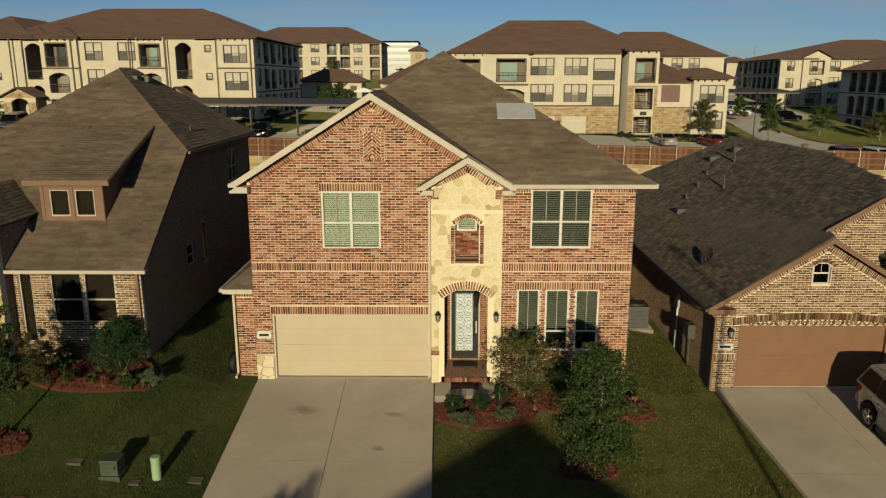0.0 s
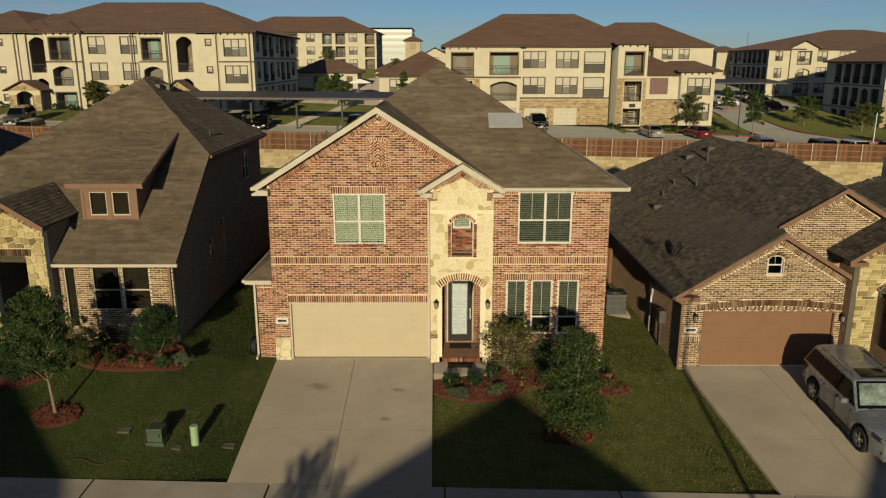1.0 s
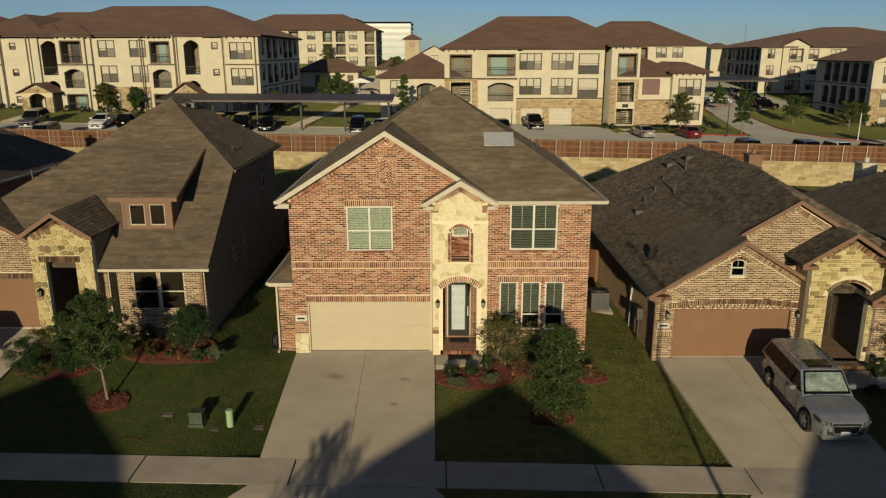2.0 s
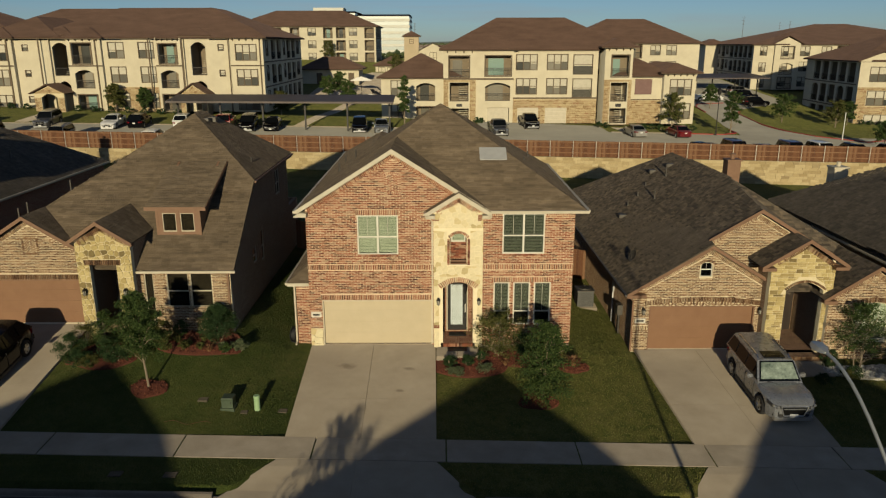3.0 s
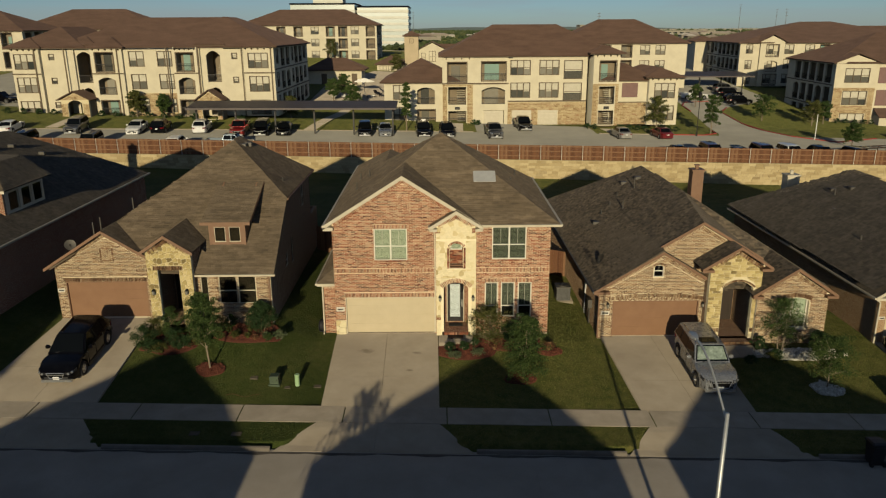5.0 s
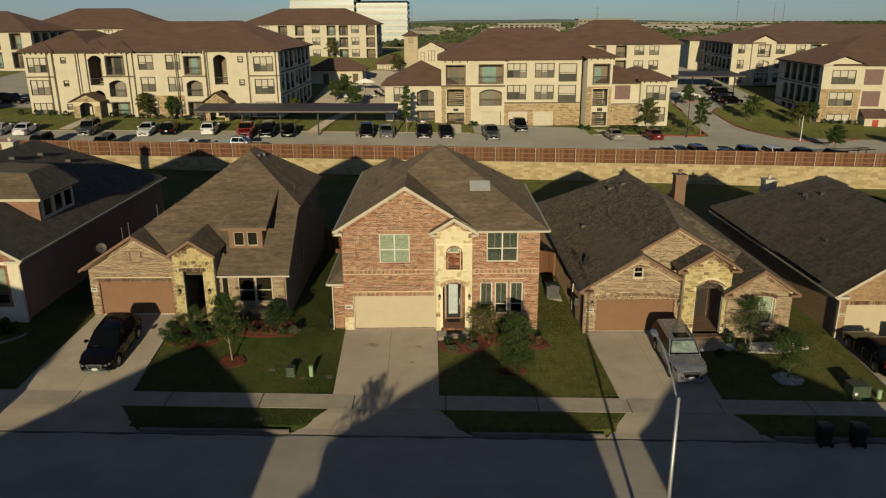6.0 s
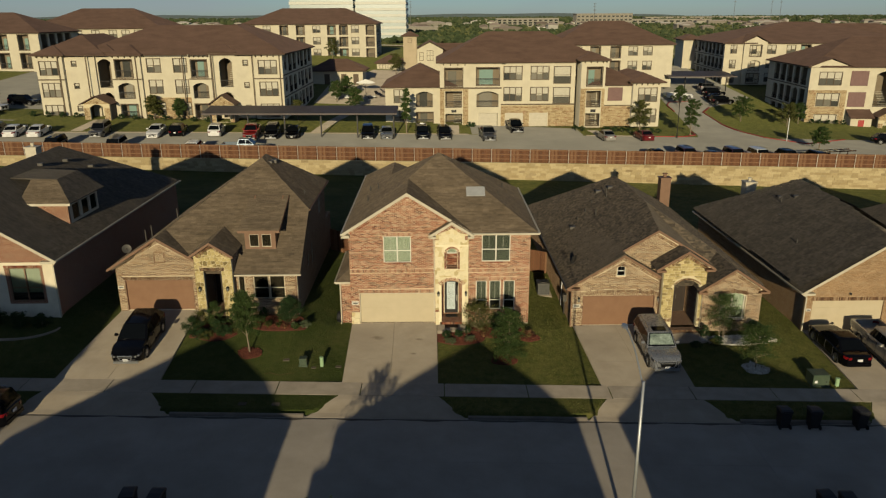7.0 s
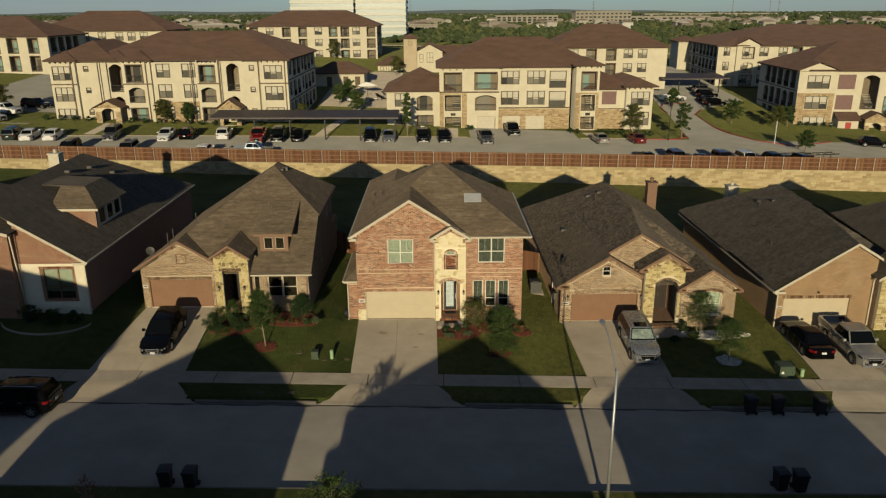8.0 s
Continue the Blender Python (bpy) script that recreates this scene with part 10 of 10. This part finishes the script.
for k, (sx, sy, sr, sh) in enumerate(((-6.1, -0.75, 0.4, 0.8), (-5.7, -1.7, 0.32, 0.4), (-3.9, -1.9, 0.35, 0.4), (-6.9, -1.6, 0.38, 0.5))):
    shrub(sx, sy, sr, sh, 300 + k, "loose olive green plant in the mulch bed", M_leaf_olive if k % 2 else M_leaf, 40, 0.06, 18)
for k, (sx, sy, sr, sh, lf_) in enumerate(((-8.7, -2.3, 0.6, 0.9, M_leaf_dark), (-7.9, -1.4, 0.55, 1.0, M_leaf), (-10.0, -1.5, 0.6, 1.2, M_leaf_olive), (-6.5, -1.75, 0.35, 0.55, M_leaf_olive), (-3.35, -1.55, 0.4, 0.5, M_leaf_pale), (-9.2, -3.0, 0.5, 0.5, M_leaf_olive))):
    shrub(sx, sy, sr, sh, 330 + k, "loose leafy plant crowded in the mulch bed", lf_, 45, 0.06, 24)
for k, (sx, sy) in enumerate(((-5.0, -1.75), (-6.6, -1.2), (-7.0, -2.0), (-4.6, -1.9))):
    tuft(sx, sy, 0.34, 0.4, 360 + k, "bronze and green grassy clump in red mulch", M_leaf_red if k % 2 else M_leaf_olive, 130)
# before the house with the charcoal roof
bed(24.4, -1.75, 2.3, 0.62, 8, "white rock bed with small shrubs", surface("pale_gravel", (0.38, 0.35, 0.29), (0.52, 0.49, 0.42), 10, 0.95, 60, 0.6), M_rock, 800, 0.075, clip_y=-0.75)
bed(24.2, -5.0, 0.72, 0.6, 9, "white rock ring round a young tree", bpy.data.materials["pale_gravel"], M_rock, 260, 0.08)
tree(23.4, -1.45, 3.2, 1.05, 0.9, 16, "airy multi-stemmed tree before the pale window", M_leaf, clumps=50, per=50, size=0.10, r0=0.03, stems=3)
tree(24.2, -5.0, 3.0, 1.0, 0.9, 17, "young oak in a white rock ring", M_leaf, clumps=52, per=60, size=0.11, r0=0.04)
shrub(25.6, -1.2, 0.6, 1.1, 61, "dark green shrub by the wall", M_leaf_dark, 60, 0.07, 28)
shrub(22.4, -1.2, 0.5, 0.8, 62, "dark green shrub in white rock", M_leaf_dark, 60, 0.06, 24)
shrub(22.9, -2.1, 0.5, 0.5, 66, "low dark shrub in white rock", M_leaf_dark, 60, 0.06, 22)
shrub(25.2, -1.9, 0.55, 0.6, 67, "loose green shrub in white rock", M_leaf, 60, 0.06, 22)
shrub(22.6, -2.3, 0.4, 0.45, 63, "low green shrub in white rock", M_leaf_olive, 50, 0.05, 18)
shrub(21.4, -2.6, 0.45, 0.45, 64, "low green shrub in white rock", M_leaf_dark, 50, 0.05, 18)
# far-left house
for k, (sx, sy, sr, sh) in enumerate(((-22.6, -2.2, 0.8, 1.2), (-21.0, -2.3, 0.8, 1.0), (-19.6, -2.3, 0.6, 0.9))):
    shrub(sx, sy, sr, sh, 70 + k, "dark green shrub before the stone bay", M_leaf_dark, 60, 0.08, 30)
kb = thing("bed_edging", "curved pale concrete bed edging in the lawn", "edging", kind="structure")
for i in range(14):
    a0, a1 = -2.9 + i * 0.2, -2.9 + (i + 1) * 0.2
    pa, pb = ((-21.5 + 3.0 * math.cos(a), -2.2 + 1.5 * math.sin(a)) for a in (a0, a1))
    part("edging_stone", Geo().prism([(pa[0], pa[1], ground_z(*pa) + 0.12), (pb[0], pb[1], ground_z(*pb) + 0.12), (pb[0], pb[1], ground_z(*pb) - 0.1), (pa[0], pa[1], ground_z(*pa) - 0.1)], (0, 0.12, 0)), M_walk, kb)
# trees across the street
tree(0.6, -22.6, 3.7, 1.35, 0.45, 18, "thin young tree across the street", M_leaf, clumps=46, per=40, size=0.13, r0=0.05)
tree(-9.6, -22.4, 3.4, 0.8, 0.8, 19, "thin bare-topped young tree across the street", M_leaf_red, clumps=16, per=18, size=0.12, r0=0.05)
tree(34.0, -21.8, 4.2, 1.3, 1.2, 21, "young tree across the street", M_leaf, clumps=40, per=40, size=0.14, r0=0.06)
# trees of the apartment grounds
PT = [(-37.8, 68.5, 4.0, 1.4), (-33.9, 68.4, 3.6, 1.2), (0.75, 64.7, 7.2, 1.1), (37.3, 71.2, 5.6, 1.9), (44.9, 69.6, 6.2, 1.8), (59.6, 86.6, 4.6, 2.2), (66.5, 83.3, 4.2, 2.1), (69.7, 86, 3.8, 1.6), (-8.9, 84.4, 4.2, 1.9), (-16.6, 72, 3.4, 1.2), (60.7, 60.5, 3.4, 1.6), (-13, 92, 4.0, 1.8), (-66, 74, 4.6, 2.0), (-11.6, 96, 4.4, 1.6), (20, 158, 6, 3), (-4, 130, 5, 2), (52.5, 99, 4.5, 1.6), (88, 84.5, 4.0, 1.8), (-22, 156, 5.5, 2.0), (8, 150, 6, 2.5)]
for k, (tx, ty, th, tr_) in enumerate(PT):
    tree(tx, ty, th, tr_ * 0.72, th * 0.28, 200 + k, "small leafy tree on the apartment lawn", M_leaf if k % 3 else M_leaf_olive, clumps=40, per=60, size=0.25, r0=0.09)
for k in range(16):
    sx = -56 + k * 2.2
    if not -48.5 < sx < -43 and not -29.5 < sx < -25:
        shrub(sx, 68.2, 0.7, 0.8, 240 + k, "clipped hedge shrub by the apartment wall", M_leaf_dark, 26, 0.14, 14, zf=park_z)
for k, sx in enumerate((11.0, 10.4, 27.2, 28.2, 32.2, 33.4, 34.6, 35.8, 38, 39.2, 40.3)):
    shrub(sx, 71.2, 0.6, 0.8, 270 + k, "clipped shrub by the apartment entrance", M_leaf_dark, 26, 0.14, 12, zf=park_z)
for k, sx in enumerate((72.5, 74, 75.5, 77, 78.3)):
    shrub(sx, 86.8, 0.6, 0.8, 285 + k, "clipped shrub by the apartment wall", M_leaf_dark, 26, 0.14, 12, zf=park_z)
# ---- grass blades of the near lawns ----
def near_lawn(kind, label, stops):
    nr = np.random.default_rng(4)
    n = 620000
    x = nr.uniform(-30, 40, n)
    y = nr.uniform(-10.15, 12, n)
    ok = ((y > -10.1) & (y < -8.45)) | (y > -6.95)
    for nm, a0, a1, b0, b1, c0, c1, yh, zh in DRIVES:
        t = np.clip((y + 7) / (yh + 7), 0, 1)
        ok &= ~((x > b0 + (a0 - b0) * t - 0.03) & (x < b1 + (a1 - b1) * t + 0.03) & (y > -7.1))
        s = np.clip((y + 10.42) / 2.0, 0, 1)
        ok &= ~((x > c0 + (b0 - c0) * s - 0.03) & (x < c1 + (b1 - c1) * s + 0.03) & (y < -8))
    for cx, cy, rx, ry in ((24.4, -1.75, 2.35, 0.65), (6.6, -1.75, 1.7, 1.2), (9.0, -1.2, 1.55, 0.85), (9.1, -4.5, 1.0, 0.85), (10.9, -2.0, 0.62, 0.5), (-5.4, -1.15, 2.35, 1.0), (-8.9, -2.2, 1.75, 0.95), (-6.25, -4.4, 0.68, 0.6), (24.2, -5.0, 0.74, 0.62)):
        ok &= ((x - cx) / rx) ** 2 + ((y - cy) / ry) ** 2 > 1
    for xa, xb, ya in ((-33.1, -18.8, -2.0), (-16.8, -3.8, -0.3), (-1.6, 11.2, -0.5), (13.7, 26.5, -0.6), (29.5, 41.5, -0.5)):
        ok &= ~((x > xa) & (x < xb) & (y > ya))
    ok &= ~((x > 5.0) & (x < 7.0) & (y > -1.5)) & ~((x > 19.6) & (x < 22.3) & (y > -2.1))
    dry = nr.normal(0, 0.8, n) + x > 2.2
    if kind == "dry":
        ok &= dry
    else:
        ok &= ~dry
    x, y = x[ok], y[ok]
    z = np.array([ground_z(float(a), float(b)) for a, b in zip(x, y)])
    k = len(x)
    h = nr.uniform(0.025, 0.06, k)
    w = nr.uniform(0.008, 0.017, k)
    a = nr.uniform(0, 6.2832, k)
    l = nr.uniform(0, 0.05, k)
    b = nr.uniform(0, 6.2832, k)
    v = np.stack([np.stack([x - w * np.cos(a), y - w * np.sin(a), z - 0.01], 1), np.stack([x + w * np.cos(a), y + w * np.sin(a), z - 0.01], 1), np.stack([x + l * np.cos(b), y + l * np.sin(b), z + h], 1)], 1).reshape(-1, 3)
    me = bpy.data.meshes.new("lawn_grass")
    me.vertices.add(3 * k)
    me.vertices.foreach_set("co", v.ravel())
    me.loops.add(3 * k)
    me.loops.foreach_set("vertex_index", np.arange(3 * k, dtype=np.int32))
    me.polygons.add(k)
    me.polygons.foreach_set("loop_start", np.arange(0, 3 * k, 3, dtype=np.int32))
    me.update(calc_edges=True)
    me.validate()
    me.materials.append(leaf_material(kind + "_grass_blade", stops))
    tagged(new("lawn_grass", me), label, "grass", kind="stuff")


near_lawn("lush", "short mown dark green grass", [(0.0, (0.036, 0.058, 0.012)), (0.5, (0.060, 0.083, 0.018)), (0.85, (0.088, 0.104, 0.026)), (1.0, (0.14, 0.135, 0.045))])
near_lawn("dry", "short mown grass with dry yellow tips", [(0.0, (0.075, 0.095, 0.018)), (0.45, (0.135, 0.148, 0.030)), (0.8, (0.20, 0.188, 0.052)), (1.0, (0.28, 0.235, 0.10))])
# ---- the distance: tree clumps, low roofs, a long pale building, hills and masts ----
def far_trees(name, n, y0, y1, seed, size, label):
    r = random.Random(seed)
    g = Geo()
    for _ in range(n):
        y = y0 * (y1 / y0) ** r.random()
        x = r.uniform(-0.75, 0.75) * y
        if x < -30 and y < 420 or -70 < x < 80 and y < 190:
            continue
        s = size * r.uniform(0.45, 1.1) * (0.6 + 0.4 * min(1, y / 900))
        z = ground_z(x, y)
        for _ in range(4):
            cx, cy, cz, cr = x + r.uniform(-1, 1) * s, y + r.uniform(-1, 1) * s * 0.6, z + s * r.uniform(0.45, 1.0), s * r.uniform(0.4, 0.75)
            ring = []
            for zz, q in ((-0.9, 0.5), (-0.2, 1.0), (0.5, 0.75), (0.95, 0.2)):
                ring.append([(cx + math.cos(i * 1.0472 + zz) * cr * q * r.uniform(0.7, 1.3), cy + math.sin(i * 1.0472 + zz) * cr * q * r.uniform(0.7, 1.3), cz + zz * cr * 0.8 * r.uniform(0.8, 1.2)) for i in range(6)])
            g.loft(ring)
    m = varied("far_foliage_" + str(seed), [(0.0, (0.030, 0.046, 0.018)), (0.5, (0.055, 0.075, 0.028)), (1.0, (0.095, 0.108, 0.045))], 0.9, 1.2, 0.5, 0.0)
    tagged(part(name, g, m, fix=False), label, "trees", kind="stuff")


far_trees("far_woods", 3600, 300, 1500, 3, 3.2, "scattered green trees on the plain")
far_trees("horizon_woods", 4200, 1200, 4300, 4, 6.6, "dark tree belts along the horizon")
r = random.Random(12)
M_far_wall = varied("far_pale_wall", [(0.0, (0.20, 0.17, 0.13)), (0.6, (0.34, 0.31, 0.25)), (1.0, (0.60, 0.58, 0.52))], 0.9, 0.4, 0.25, 0.0)
M_far_roof = varied("far_roof", [(0.0, (0.13, 0.10, 0.08)), (0.5, (0.22, 0.18, 0.15)), (1.0, (0.36, 0.34, 0.31))], 0.9, 0.4, 0.25, 0.0)
gw_, gr_ = Geo(), Geo()
for _ in range(420):
    y = 650 * (3600 / 650) ** r.random()
    x = r.uniform(-0.72, 0.72) * y
    w, d, h = r.choice((8, 10, 12, 14, 26)) * r.uniform(0.8, 1.2), r.uniform(9, 14), r.uniform(3.5, 6)
    z = ground_z(x, y) - 0.5
    if abs(x + 30) < 90 and y < 520:
        continue
    gw_.box(x - w / 2, x + w / 2, y, y + d, z, z + h)
    gr_.add([(x - w / 2 - 0.5, y - 0.5, z + h), (x + w / 2 + 0.5, y - 0.5, z + h), (x + w / 2 + 0.5, y + d, z + h), (x - w / 2 - 0.5, y + d, z + h), (x - w / 5, y + d / 2, z + h * 1.35), (x + w / 5, y + d / 2, z + h * 1.35)], [(0, 1, 5, 4), (1, 2, 5), (2, 3, 4, 5), (3, 0, 4)])
town = part("far_town", gw_, M_far_wall, fix=False)
tagged(town, "pale low houses scattered over the plain", "houses", kind="stuff")
tagged(part("far_roof_field", gr_, M_far_roof, town, fix=False), kind="stuff")


def long_block(x0, x1, y, z0, z1, storeys, label, gap=5.0, mat=None):
    b = thing("office_building", label, "building")
    body = part("wall", Geo().box(x0, x1, y, y + 25, 3, z1), mat or M_far_wall, b)
    n = max(2, int((x1 - x0) / gap))
    wm = mesh_of("window", Geo().box(-gap * 0.32, gap * 0.32, -0.06, 0.05, -0.95, 0.95), M_glass)
    for k in range(n):
        for s in range(storeys):
            piece("window", wm, body, pose(x0 + (k + 0.5) * (x1 - x0) / n, y, z0 + (s + 0.55) * (z1 - z0 - 0.8) / storeys))
    part("parapet", Geo().box(x0 - 0.4, x1 + 0.4, y - 0.4, y + 25.4, z1, z1 + 0.8), M_far_wall, b)


long_block(180, 249, 900, 7, 20, 3, "long cream office building on the plain")
long_block(82, 158, 900, 6, 15, 3, "long pale apartment row on the plain", 6)
long_block(-62, 8, 640, 4, 9, 1, "low pale shop building on the plain", 9)
long_block(300, 420, 1100, 4, 12, 2, "long low white warehouse on the plain", 9)
long_block(430, 700, 1500, 5, 14, 2, "long white row of halls on the plain", 14)
# low hills on the horizon
hg = sheet(steps(-4800, 4800, 120), [4300, 4500, 4750, 5100], lambda x, y: 3 + (0 if y < 4400 or y > 5000 else 1) * 0.55 * (22 + 10 * math.sin(x / 1300 + 2.0) + 7 * math.sin(x / 410) + 3 * math.sin(x / 95)) * (0.6 if y < 4600 else 1.0) * (1.35 if x < 1500 else 0.9))
tagged(part("hill_range", hg, surface("far_hillside", (0.060, 0.078, 0.072), (0.085, 0.105, 0.098), 0.004, 0.95, 0.02, 0.0), fix=False, smooth=True), "low dark wooded hills along the horizon", "hills", kind="structure")
M_far_mast = surface("dull_mast_steel", (0.10, 0.10, 0.10), (0.16, 0.16, 0.16), 0.4, 0.8, 3, 0)
for px, py, ph in ((131, 560, 24), (296, 700, 34), (350, 720, 30), (-20, 760, 30), (420, 900, 34)):
    p = thing("mast", "thin grey steel mast on the plain", "mast", px, py, 4.0)
    part("pole", Geo().tube((0, 0, -1), (0, 0, ph), 0.3, 0.14, 6), M_far_mast, p)
    for k in (0.78, 0.88, 0.97):
        part("cross_arm", Geo().box(-1.3, 1.3, -0.1, 0.12, ph * k, ph * k + 0.25), M_far_mast, p)
